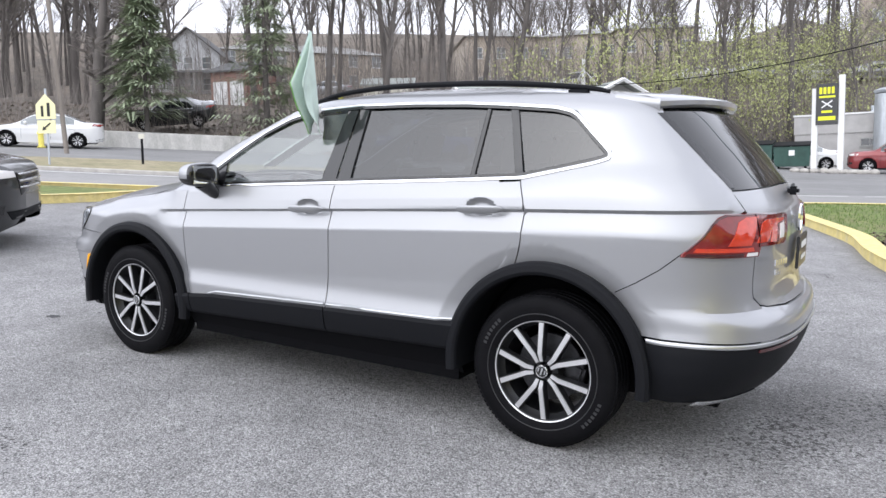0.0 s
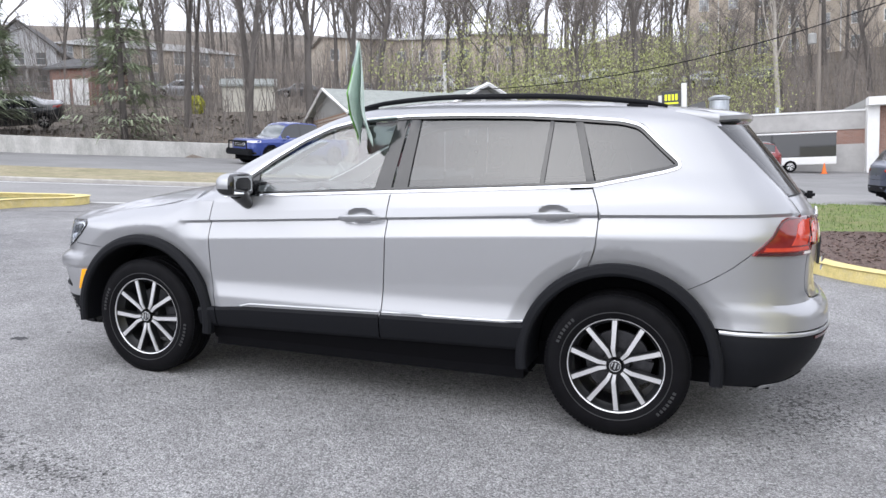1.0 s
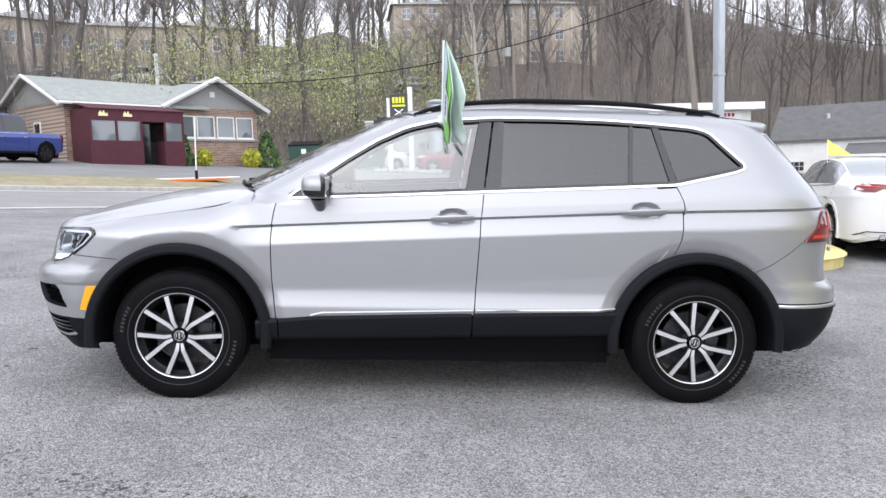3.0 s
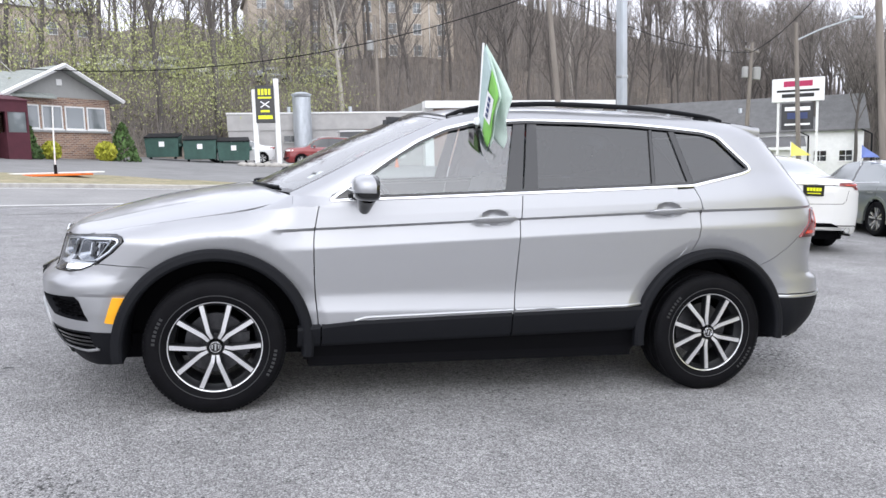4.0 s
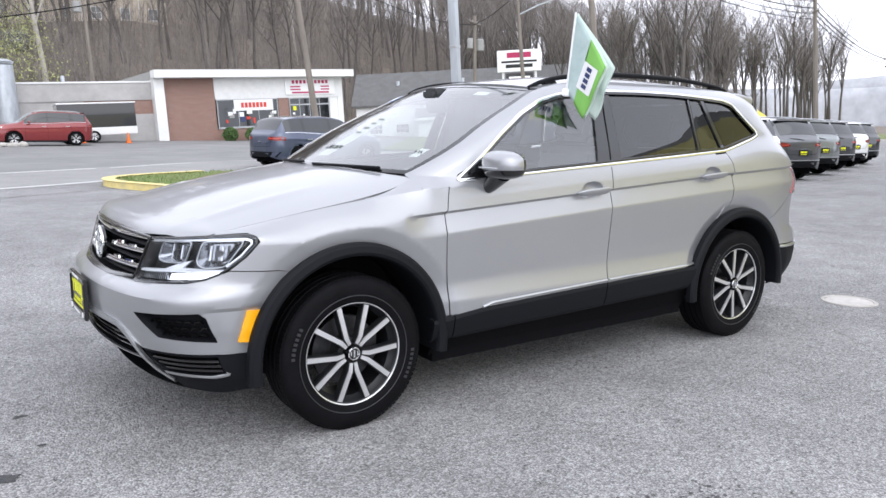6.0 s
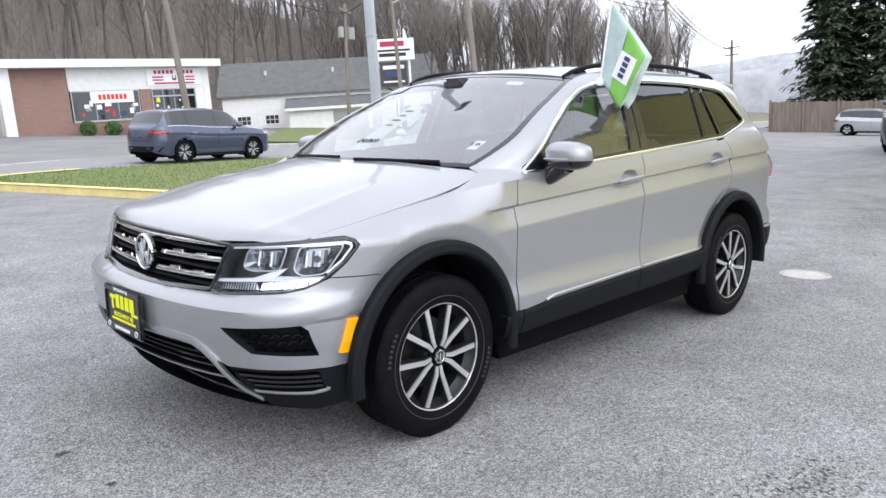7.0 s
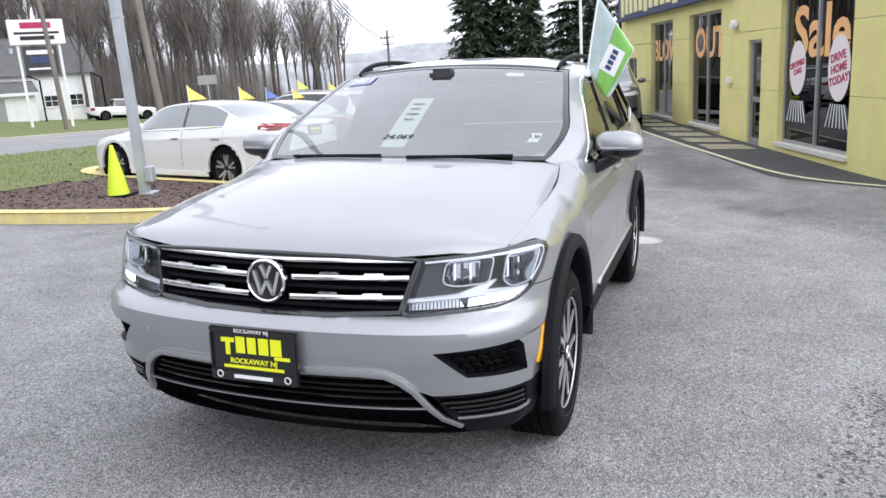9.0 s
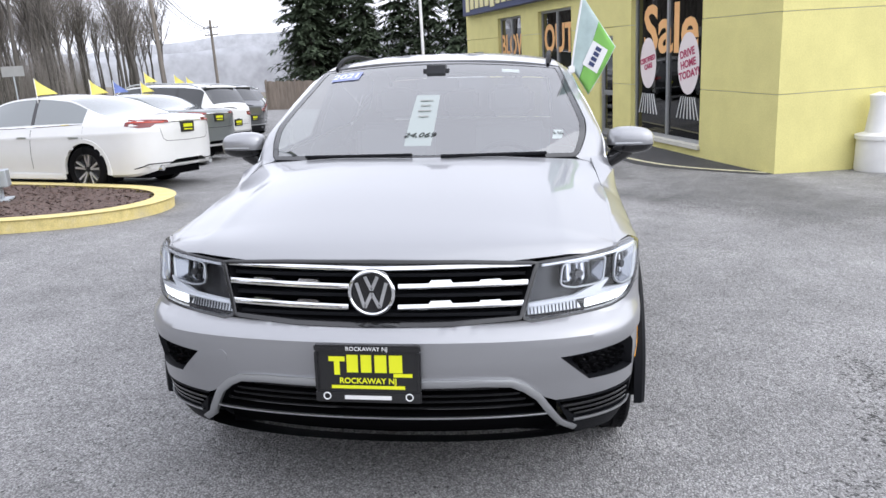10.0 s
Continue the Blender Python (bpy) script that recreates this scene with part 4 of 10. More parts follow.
def flank_panel(name, xl, xr, z0, z1, side, nx, nz, parent, label="", mask=None):
    """A panel of the flank between two seam lines and two heights, with rows on the crease."""
    P = []
    for i in range(nx + 1):
        s = i / nx
        col = []
        zs = []
        xm = xl(0.8) * (1 - s) + xr(0.8) * s
        lo = 0.6
        for _ in range(30):
            lo = 0.5 * lo + 0.5 * z0(xl(lo) * (1 - s) + xr(lo) * s)
        hi = z1(xm)
        for _ in range(12):
            hi = 0.5 * hi + 0.5 * z1(xl(hi) * (1 - s) + xr(hi) * s)
        zc = crease_z(xm)
        if lo < zc - 0.15 and hi > zc + 0.01:
            zs = list(np.linspace(lo, zc - 0.102, int(nz * 0.5)))[:-1] + list(np.linspace(zc - 0.102, zc - 0.014, int(nz * 0.75) - int(nz * 0.5) + 1)) + [zc - 0.004, zc + 0.001] + list(np.linspace(zc + 0.012, hi, max(3, int(nz * 0.25))))
        else:
            zs = list(np.linspace(lo, hi, int(nz * 0.75) + 2 + max(3, int(nz * 0.25))))
        for z in zs:
            x = xl(z) * (1 - s) + xr(z) * s
            col.append(flank(x, z, side))
        P.append(col)
    return skin(name, P, PAINT, parent, label, outward=((xl(0.8) + xr(0.8)) / 2, 0, 0.75), thick=0.012, mask=mask)


seam_f = smooth_table([(0.25, -0.868), (0.45, -0.885), (0.7, -0.908), (0.87, -0.912), (1.04, -0.892), (1.1, -0.872)])
seam_b = lerp_table([(0.25, 0.16), (1.02, 0.196), (1.2, 0.213)])
seam_r = smooth_table([(0.5, 0.98), (0.62, 1.08), (0.74, 1.18), (0.83, 1.25), (0.95, 1.283), (1.084, 1.287), (1.2, 1.25)])
GAP = 0.0028


def body_floor(x):
    return max(sill_top(x) - 0.012, arch_z(x))


def door_top(x):
    return belt_z(x) - 0.012


DLO_TOP = [(-0.835, 1.092), (-0.70, 1.185), (-0.515, 1.315), (-0.363, 1.41), (-0.208, 1.482), (-0.05, 1.522), (0.26, 1.548), (0.6, 1.553), (0.9, 1.549), (1.13, 1.538), (1.36, 1.522), (1.452, 1.499), (1.545, 1.412), (1.638, 1.328), (1.641, 1.302), (1.585, 1.283)]
DLO_LOW = [(1.45, 1.252), (1.25, 1.207), (0.9, 1.186), (0.2, 1.147), (-0.4, 1.113)]
DLO = DLO_TOP + DLO_LOW

for side in (-1, 1):
    sf = lambda x, z, o, side=side: flank(x, z, side, o)
    # fender
    edge = [(seam_f(z) - GAP, z) for z in np.linspace(body_floor(-0.93), hood_side_z(-0.9) - 0.002, 16)]
    edge += [(x, hood_side_z(x) - 0.001) for x in np.linspace(-0.96, -1.95, 36)]
    edge += [(-1.962, 0.908), (-1.90, 0.912), (-1.850, 0.914), (-1.822, 0.903), (-1.811, 0.880), (-1.866, 0.822), (-1.932, 0.771)]
    edge += [(-1.742, 0.759), (-1.67, 0.742)]
    edge += [(x, arch_z(x)) for x in np.linspace(-1.655, -0.975, 24)] + [(-0.94, body_floor(-0.93))]
    panel("front_fender", edge, [], sf, PAINT, car, step=0.02, lines=[[(x, crease_z(x) + dz) for x in np.linspace(-1.16, -0.90, 20)] for dz in (0.001, -0.006, -0.016)] + [flare_arc(AXLE_F, 8, 128)])
    fd = flank_panel("front_door", lambda z: seam_f(z) + GAP, lambda z: seam_b(z) - GAP, body_floor, door_top, side, 84, 76, car, mask=lambda c: c.z > arch_z(c.x, 0.446))
    rd = flank_panel("rear_door", lambda z: seam_b(z) + GAP, lambda z: seam_r(z) - GAP, body_floor, door_top, side, 92, 76, car, mask=lambda c: c.z > arch_z(c.x, 0.446))
    # rear quarter with the pillar behind its window
    edge = [(seam_r(z) + GAP, z) for z in np.linspace(0.772, 1.19, 18)]
    edge += [(1.25, 1.203), (1.45, 1.248), (1.585, 1.279), (1.646, 1.298), (1.645, 1.329), (1.551, 1.416), (1.458, 1.504), (1.362, 1.526), (1.145, 1.541)]
    edge += [(x, top_z(x) - 0.001) for x in np.linspace(1.145, 1.775, 14)]
    edge += [(1.812, 1.498), (1.945, 1.357), (2.024, 1.273), (2.110, 1.184), (2.172, 1.098), (2.10, 1.03), (2.02, 0.95), (1.972, 0.925), (1.891, 0.855), (1.80, 0.795), (1.706, 0.742)]
    edge += [(x, arch_z(x)) for x in np.linspace(1.69, 1.208, 22)]
    panel("rear_quarter", edge, [], sf, PAINT, car, step=0.022, lines=[[(x, crease_z(x) + dz) for x in np.linspace(1.28, 2.13, 40)] for dz in (0.001, -0.006, -0.016)] + [flare_arc(AXLE_R, 40, 125)])
    # cabin side with its pillars, open at the windows
    P = []
    xs = list(np.linspace(-1.025, -0.7, 30)) + list(np.linspace(-0.69, 1.145, 110))
    for x in xs:
        lo, hi = belt_z(x) - 0.010, top_z(x)
        lo = door_top(x)
        P.append([flank(x, lo + (hi - lo) * j / 46, side) for j in range(47)])

    def on_sheet(c):
        if in_poly(c.x, c.z, DLO):
            return False
        return True
    skin("cabin_side", P, PAINT, car, "", outward=(0.4, 0, 1.3), thick=0.01, mask=on_sheet)
    strip_on("window_surround", rounded(DLO, 0.03), sf, 0.013, CHROME, car, "bright chrome strip round the side windows", out=0.006, closed=True)
    seal = []
    for i, p in enumerate(DLO):
        a, b = Vector(DLO[i - 1]), Vector(DLO[(i + 1) % len(DLO)])
        d = (b - a).normalized()
        seal.append((p[0] + d.y * 0.014, p[1] - d.x * 0.014))
    strip_on("window_seal", rounded(seal, 0.03), sf, 0.014, GLOSS_BLACK, car, "black window seal", out=0.002, closed=True)
    # panes
    front_pane = [p for p in DLO_TOP if p[0] < 0.15] + [(0.185, 1.541), (0.108, 1.146)] + [(-0.4, 1.117)]
    rear_pane = [(0.318, 1.549), (0.6, 1.553), (0.9, 1.549), (1.015, 1.545), (0.99, 1.192), (0.292, 1.156)]
    vent_pane = [(1.03, 1.544), (1.125, 1.538), (1.225, 1.209), (1.008, 1.194)]
    quarter_pane = [(1.165, 1.536), (1.36, 1.518), (1.45, 1.494), (1.545, 1.407), (1.63, 1.322), (1.58, 1.288), (1.45, 1.257), (1.265, 1.216)]
    for nm, poly, mt, owner in (("front_window", front_pane, WINDOW_CLEAR, fd), ("rear_window", rear_pane, WINDOW_PRIVACY, rd),
                                ("vent_window", vent_pane, WINDOW_PRIVACY, rd), ("quarter_window", quarter_pane, WINDOW_PRIVACY, car)):
        pts = dense(poly, 0.03)
        cy, cz = sum(p[0] for p in pts) / len(pts), sum(p[1] for p in pts) / len(pts)
        rows = [[flank(cy + (y - cy) * k, cz + (z - cz) * k, side, -0.012) for y, z in pts] for k in (1.0, 0.75, 0.5, 0.25, 0.01)]
        bm = bmesh.new()
        g = Geo().grid(rows, wrap=True)
        vs = [bm.verts.new(p) for p in g.v]
        for f in g.f:
            bm.faces.new([vs[i] for i in f])
        bmesh.ops.recalc_face_normals(bm, faces=bm.faces)
        pane = part(nm, bm, mt, owner, smooth=60)
    for poly in ([(0.19, 1.548), (0.256, 1.55), (0.203, 1.147), (0.108, 1.143)], [(0.268, 1.55), (0.322, 1.552), (0.296, 1.153), (0.214, 1.148)]):
        plate_on("pillar_cover", poly, sf, GLOSS_BLACK, car, "gloss black pillar cover", out=-0.002)
    plate_on("window_divider", [(1.013, 1.55), (1.032, 1.55), (1.01, 1.19), (0.988, 1.19)], sf, GLOSS_BLACK, rd, out=-0.004)
    plate_on("window_divider", [(1.127, 1.543), (1.165, 1.54), (1.256, 1.224), (1.219, 1.218)], sf, GLOSS_BLACK, rd, out=-0.003)
    plate_on("mirror_sail", [(-0.82, 1.098), (-0.70, 1.18), (-0.60, 1.25), (-0.60, 1.105)], sf, GLOSS_BLACK, fd, out=-0.004)
    # lower mouldings
    strip_on("sill_moulding", [(-0.70, 0.474), (-0.64, 0.489), (0.0, 0.508), (0.165, 0.513)], sf, 0.011, SATIN_SILVER, fd, "thin bright moulding above the cladding", out=0.012)
    strip_on("sill_moulding", [(0.18, 0.5135), (0.6, 0.5225), (0.955, 0.53)], sf, 0.011, SATIN_SILVER, rd, "thin bright moulding above the cladding", out=0.012)
    for x0, x1, owner in ((-0.99, -0.875, car), (-0.868, 0.158, fd), (0.166, 0.95, rd)):
        rows = []
        for x in np.linspace(x0, x1, 30):
            zt = sill_top(x)
            zb = 0.335 + 0.042 * (x + 0.9) / 1.8
            rows.append([(x, side * (half(x, zt) - 0.012), zt + 0.001)] + [(x, side * yy, zz) for yy, zz in ((0.921, zt - 0.004), (0.926, zt - 0.02), (0.918, zb + 0.06), (0.905, zb + 0.015), (0.89, zb), (0.85, zb - 0.004))])
        skin("sill_cladding", rows, BLACK_PLASTIC, owner, "matt black plastic sill cladding", outward=(0, 0, 0.4), thick=0.008)
    # under the sill
    rows = [[(x, side * 0.86, 0.35 + 0.02 * x), (x, side * 0.81, 0.245), (x, side * 0.70, 0.215)] for x in (-0.95, 0.95)]
    skin("underbody_rail", rows, DEEP_BLACK, car, "", outward=(0, 0, 0.4), thick=0.01)
    # wheel-arch trims and liners
    for c, a0, a1 in ((AXLE_F, -7, 187), (AXLE_R, -5, 187)):
        rows = []
        for i in range(65):
            a = radians(a0 + (a1 - a0) * i / 64)
            ca, sa = math.cos(a), math.sin(a)
            ring = []
            for r, yy in ((0.43, 0.66), (0.43, 0.912), (0.436, 0.925), (0.448, 0.931), (0.474, 0.926), (0.488, 0.914), (0.490, 0.885)):
                rr = r * (1 + 0.02 * max(0, sa))
                ring.append((c + rr * ca, side * yy, HUB_Z + rr * sa))
            rows.append(ring)
        skin("arch_trim", rows, BLACK_PLASTIC, car, "matt black wheel-arch moulding", outward=(c, 0, 0.1), thick=0)
        rows = []
        for i in range(33):
            a = radians(-4 + 188 * i / 32)
            rows.append([(c + 0.438 * math.cos(a), side * yy, HUB_Z + 0.446 * math.sin(a)) for yy in (0.88, 0.75, 0.55)])
        rows2 = rows + []
        skin("wheel_liner", rows2, DEEP_BLACK, car, "", outward=(c, 0, 5), thick=0)
        part("well_wall", ([(c + 0.45 * math.cos(radians(-4 + 188 * i / 24)), side * 0.56, HUB_Z + 0.455 * math.sin(radians(-4 + 188 * i / 24))) for i in range(25)], [tuple(range(25))]), DEEP_BLACK, car, smooth=0)
    # door handles
    for (hx, hz), owner in zip(HANDLES, (fd, rd)):
        y0 = half(hx + 0.11, hz)
        bm = bmesh.new()
        rows = []
        for i in range(17):
            t = -1 + 2 * i / 16
            wz = 0.0165 * (1 - abs(t) ** 5) ** 0.5 + 0.002
            off = 0.006 + 0.024 * (1 - t * t) ** 0.5
            rows.append([(hx + 0.122 * t, side * (y0 + off + 0.008 * math.cos(b) + 0.007 * math.sin(b)), hz - 0.006 + 0.006 * t + wz * math.sin(b)) for b in [2 * math.pi * k / 12 for k in range(12)]])
        g = Geo().grid(rows, wrap=True)
        vs = [bm.verts.new(p) for p in g.v]
        for f in g.f:
            bm.faces.new([vs[i] for i in f])
        bmesh.ops.recalc_face_normals(bm, faces=bm.faces)
        part("door_handle", bm, PAINT, owner, "body-coloured door handle over a pressed cup", smooth=60)
    # mirror
    shell = bmesh.new()
    bmesh.ops.create_uvsphere(shell, u_segments=24, v_segments=16, radius=1)
    for v in shell.verts:
        n = v.co.copy()
        v.co = Vector((math.copysign(abs(n.x) ** 0.8, n.x) * 0.080, math.copysign(abs(n.y) ** 0.62, n.y) * 0.115, math.copysign(abs(n.z) ** 0.7, n.z) * 0.068))
        if v.co.x > 0.045:
            v.co.x = 0.045 + (v.co.x - 0.045) * 0.15
        v.co.z *= 1 - 0.25 * max(0, v.co.y * -side * -1 / 0.112) * 0.5
    low = [f for f in shell.faces if f.calc_center_median().z < -0.012 or f.calc_center_median().x > 0.018]
    for f in low:
        f.material_index = 1
    bmesh.ops.transform(shell, matrix=Matrix.Translation((-0.655, side * 1.0, 1.165)), verts=shell.verts)
    mir = part("door_mirror", shell, [PAINT, GLOSS_BLACK], fd, "silver door mirror with a gloss black lower half", smooth=60)
    part("mirror_arm", Geo().tube([(-0.655, side * 0.865, 1.045), (-0.655, side * 0.90, 1.062), (-0.655, side * 0.945, 1.10), (-0.655, side * 0.975, 1.13)], [0.030, 0.034, 0.046, 0.058], 12).get(), GLOSS_BLACK, mir, smooth=60)
    part("mirror_glass", box_bm(-0.612, -0.606, side * 1.0 - 0.085, side * 1.0 + 0.085, 1.115, 1.217, 0.003, 2), CHROME, mir)
    part("repeater", box_bm(-0.745, -0.715, side * 1.0 - 0.05, side * 1.0 + 0.08, 1.150, 1.156, 0.002, 1), SATIN_SILVER, mir)
    # front side marker
    mk = [(-1.874, 0.606), (-1.814, 0.602), (-1.860, 0.470), (-1.914, 0.478)]
    plate_on("side_marker", rounded(mk, 0.008), sf, AMBER, car, "amber side marker lamp", out=0.009)

# roof, windshield, hood
P = []
for i in range(61):
    x = -0.15 + 2.1 * i / 60
    ye = half(x, top_z(x)) - 0.001
    zc = smooth_table([(-0.2, 1.578), (0, 1.615), (0.3, 1.648), (0.7, 1.655), (1.2, 1.642), (1.6, 1.613), (2.0, 1.572)])(x)
    row = []
    for j in range(41):
        s = -1 + 2 * j / 40
        bow = -0.10 * (1 - s * s) * max(0, 1 - (x + 0.15) / 0.35)
        row.append((x + bow, ye * s, top_z(x) + (zc - top_z(x)) * (1 - abs(s) ** 2.6)))
    P.append(row)
skin("roof", P, PAINT, car, "", outward=(0.5, 0, 0), thick=0.012, smooth=40)


def screen(t, s, out=0.0):
    """The windshield: t from base to top, s across."""
    x = -1.02 + 0.865 * t
    ye = half(max(x, -1.02), top_z(x)) - 0.006
    z = top_z(x) - 0.004
    return Vector((x - (0.20 * (1 - t) + 0.10 * t) * (1 - s * s) - out * 0.6, ye * s, z + (0.012 + 0.028 * t) * (1 - s * s) + out * 0.8))


skin("windshield", [[screen(i / 24, -1 + 2 * j / 32) for j in range(33)] for i in range(25)], WINDSHIELD, car, "clear windshield with dealer papers behind it", outward=(0.5, 0, 0.5), thick=0, smooth=60)
for s0, s1, t0, t1 in ((-1, 1, 0.0, 0.035), (-1, 1, 0.955, 1.0), (-1, -0.965, 0, 1), (0.965, 1, 0, 1)):
    skin("screen_border", [[screen(t0 + (t1 - t0) * i / 20, s0 + (s1 - s0) * j / 20, 0.002) for j in range(21)] for i in range(21)], GLOSS_BLACK, car, "", outward=(0.5, 0, 0.5), thick=0, smooth=60)


def hood_at(s, v, out=0.0):
    y = 0.79 * s
    x0 = -front_reach(0.885) * (1 - min(0.9985, abs(y) / 0.906) ** 2) ** (1 / 17)
    x1 = -1.195 + 0.19 * (abs(y) / 0.78) ** 2
    x = x0 + (x1 - x0) * v
    yh = hood_half(max(x, -1.95))
    zs, zc = hood_side_z(max(x, -1.95)), hood_mid_z(x)
    k = abs(s)
    y = s * (yh - 0.003)
    z = zs + (zc - zs) * (1 - min(1, k) ** 2.8) - 0.030 * math.exp(-(x - x0) / 0.022)
    z += 0.010 * math.exp(-((k - 0.80 + 0.12 * v) / 0.035) ** 2) * math.sin(math.pi * min(1, v * 1.2 + 0.1)) * 0.7
    z += (0.010 + 0.034 * k ** 3) * v ** 5
    return Vector((x, y, z + out))


skin("hood", [[hood_at(-1 + 2 * j / 72, (i / 40) ** 1.35) for j in range(73)] for i in range(41)], PAINT, car, "", outward=(-1, 0, 0), thick=0.012, smooth=40)
for side in (-1, 1):
    rows = []
    for x in np.linspace(-1.29, -1.018, 12):
        t = (x + 1.29) / 0.272
        o = flank(x, hood_side_z(x) - 0.002, side)
        i = Vector((x, side * (hood_half(x) + 0.002), hood_side_z(x) + 0.002 + 0.055 * t * t))
        if abs(i.y) > abs(o.y):
            i.y = o.y
        rows.append([o, o.lerp(i, 0.35) + Vector((0, 0, 0.006 * t)), o.lerp(i, 0.7) + Vector((0, 0, 0.004 * t)), i])
    skin("fender_shoulder", rows, PAINT, car, "", outward=(-1.1, 0, 0.5), thick=0.01, smooth=50)
# cowl with wipers
rows = []
for j in range(33):
    s = -1 + 2 * j / 32
    a, b = hood_at(s, 1.0), screen(0.0, s * 0.99)
    rows.append([a + Vector((-0.02, 0, -0.03)), a.lerp(b, 0.4) + Vector((0, 0, -0.022)), b + Vector((0.01, 0, 0.004))])
skin("cowl", rows, BLACK_PLASTIC, car, "black cowl panel", outward=(0, 0, 0), thick=0)
for y0, y1 in ((0.58, 0.02), (-0.12, -0.62)):
    wb = Geo().tube([screen(0.012 + 0.012 * k, (y0 + (y1 - y0) * k) / 0.78, 0.012) for k in np.linspace(0, 1, 9)], 0.008, 6)
    part("wiper", wb.get(), BLACK_PLASTIC, car)

# nose: outlines by the distance round the corner and the height
GRILLE = [(-0.53, 0.878), (-0.3, 0.886), (0.0, 0.889), (0.3, 0.886), (0.53, 0.878), (0.478, 0.712), (0.25, 0.702), (0.0, 0.70), (-0.25, 0.702), (-0.478, 0.712)]
LAMP_L = [(-0.490, 0.722), (-0.537, 0.878), (-0.715, 0.893), (-0.80, 0.901), (-0.873, 0.904), (-1.0, 0.906), (-1.035, 0.895), (-1.048, 0.874), (-1.012, 0.824), (-0.955, 0.777), (-0.928, 0.758), (-0.88, 0.738), (-0.805, 0.723), (-0.665, 0.712), (-0.515, 0.703), (-0.49, 0.709)]
FOG_L = [(-0.612, 0.592), (-0.80, 0.602), (-0.925, 0.606), (-0.952, 0.585), (-0.968, 0.484), (-0.72, 0.497)]
VENT_L = [(-0.60, 0.424), (-0.952, 0.422), (-0.945, 0.350), (-0.885, 0.340), (-0.68, 0.342)]
LIP_L = [(-0.67, 0.292), (-0.615, 0.335), (-0.54, 0.455), (-0.497, 0.492), (-0.45, 0.515), (-0.36, 0.521), (0.0, 0.519)]
mirror_poly = lambda poly: [(-y, z) for y, z in poly][::-1]
LIP = LIP_L + mirror_poly(LIP_L)[1:]
LOWER = [(-0.585, 0.385), (-0.535, 0.455), (-0.49, 0.488), (-0.45, 0.508), (-0.36, 0.515), (0.0, 0.513), (0.36, 0.515), (0.45, 0.508), (0.49, 0.488), (0.535, 0.455), (0.585, 0.385)]


def bumper_end(z):
    """Where the bumper meets the wheel opening."""
    return q_of_x(AXLE_F - math.sqrt(max(0, 0.452 ** 2 - ((z - HUB_Z) / 1.03) ** 2)), z, -1)


side_edge = [(-q_of_x(-1.742, 0.754, -1), 0.755), (-bumper_end(0.735), 0.738)] + [(-bumper_end(z), z) for z in np.linspace(0.72, 0.432, 9)]
upper_l = [(-0.478, 0.700), (-0.515, 0.700), (-0.665, 0.708), (-0.805, 0.719), (-0.885, 0.735), (-0.934, 0.756), (-0.965, 0.767)]
lower_l = [(-1.12, 0.424), (-0.965, 0.433), (-0.60, 0.434)] + [(-0.553, 0.455), (-0.505, 0.495), (-0.455, 0.520), (-0.36, 0.527)]
half_edge = upper_l + side_edge + lower_l
panel("front_bumper", half_edge + [(0.0, 0.525)] + mirror_poly(half_edge) + [(0.0, 0.694)], [FOG_L, mirror_poly(FOG_L)], front, PAINT, car, step=0.02)
for sg in (-1, 1):
    edge = [(-0.605, 0.430), (-0.965, 0.429), (-1.12, 0.420)] + [(-bumper_end(z), z) for z in np.linspace(0.427, 0.262, 6)] + [(-0.84, 0.250), (-0.68, 0.255), (-0.66, 0.31), (-0.635, 0.36)]
    panel("bumper_corner_cladding", edge if sg < 0 else mirror_poly(edge), [VENT_L if sg < 0 else mirror_poly(VENT_L)], front, BLACK_PLASTIC, car, "black lower bumper corner", step=0.022)
# set-back underside below the bumper; its shade is put into the deep black
edge = [(-0.66, 0.285), (-0.62, 0.315), (-0.585, 0.380), (0.0, 0.381), (0.585, 0.380), (0.62, 0.315), (0.66, 0.285), (0.62, 0.25), (0.0, 0.245), (-0.62, 0.25)]
panel("shaded_underside", edge, [], lambda q, z, o: front(q, z, o - 0.09 + 0.085 * max(0, (z - 0.34) / 0.041)), DEEP_BLACK, car, "set-back underside below the bumper, shade put into its black", step=0.03)

grl = pocket("grille", GRILLE, front, 0.07, DEEP_BLACK, car, "black radiator grille with chrome slats", inset=0.93)
for zc, zo in ((0.868, 0.876), (0.812, 0.824), (0.748, 0.758)):
    hw = 0.515 - (0.88 - zc) * 0.19
    for sg in (-1, 1):
        line = [(sg * 0.082 if zc < 0.85 else 0.0, zc), (sg * hw, zc + 0.008)]
        strip_on("grille_slat", line, front, 0.014 if zc > 0.85 else 0.017, CHROME, grl, "chrome slat", out=0.004, back=-0.03)
        if zc < 0.85:
            for a, b in ((0.17, 0.27), (0.33, 0.43)):
                plate_on("slat_pad", [(sg * a, zc - 0.003), (sg * b, zc - 0.001), (sg * (b - 0.018), zc + 0.022), (sg * (a + 0.018), zc + 0.020)], front, CHROME, grl, "", out=0.003, back=-0.02, rings=2)
for zc in (0.845, 0.782, 0.722):
    strip_on("grille_bar", [(-0.50 + (0.86 - zc) * 0.15, zc), (0.50 - (0.86 - zc) * 0.15, zc)], front, 0.012, BLACK_PLASTIC, grl, "", out=-0.02, back=-0.05)
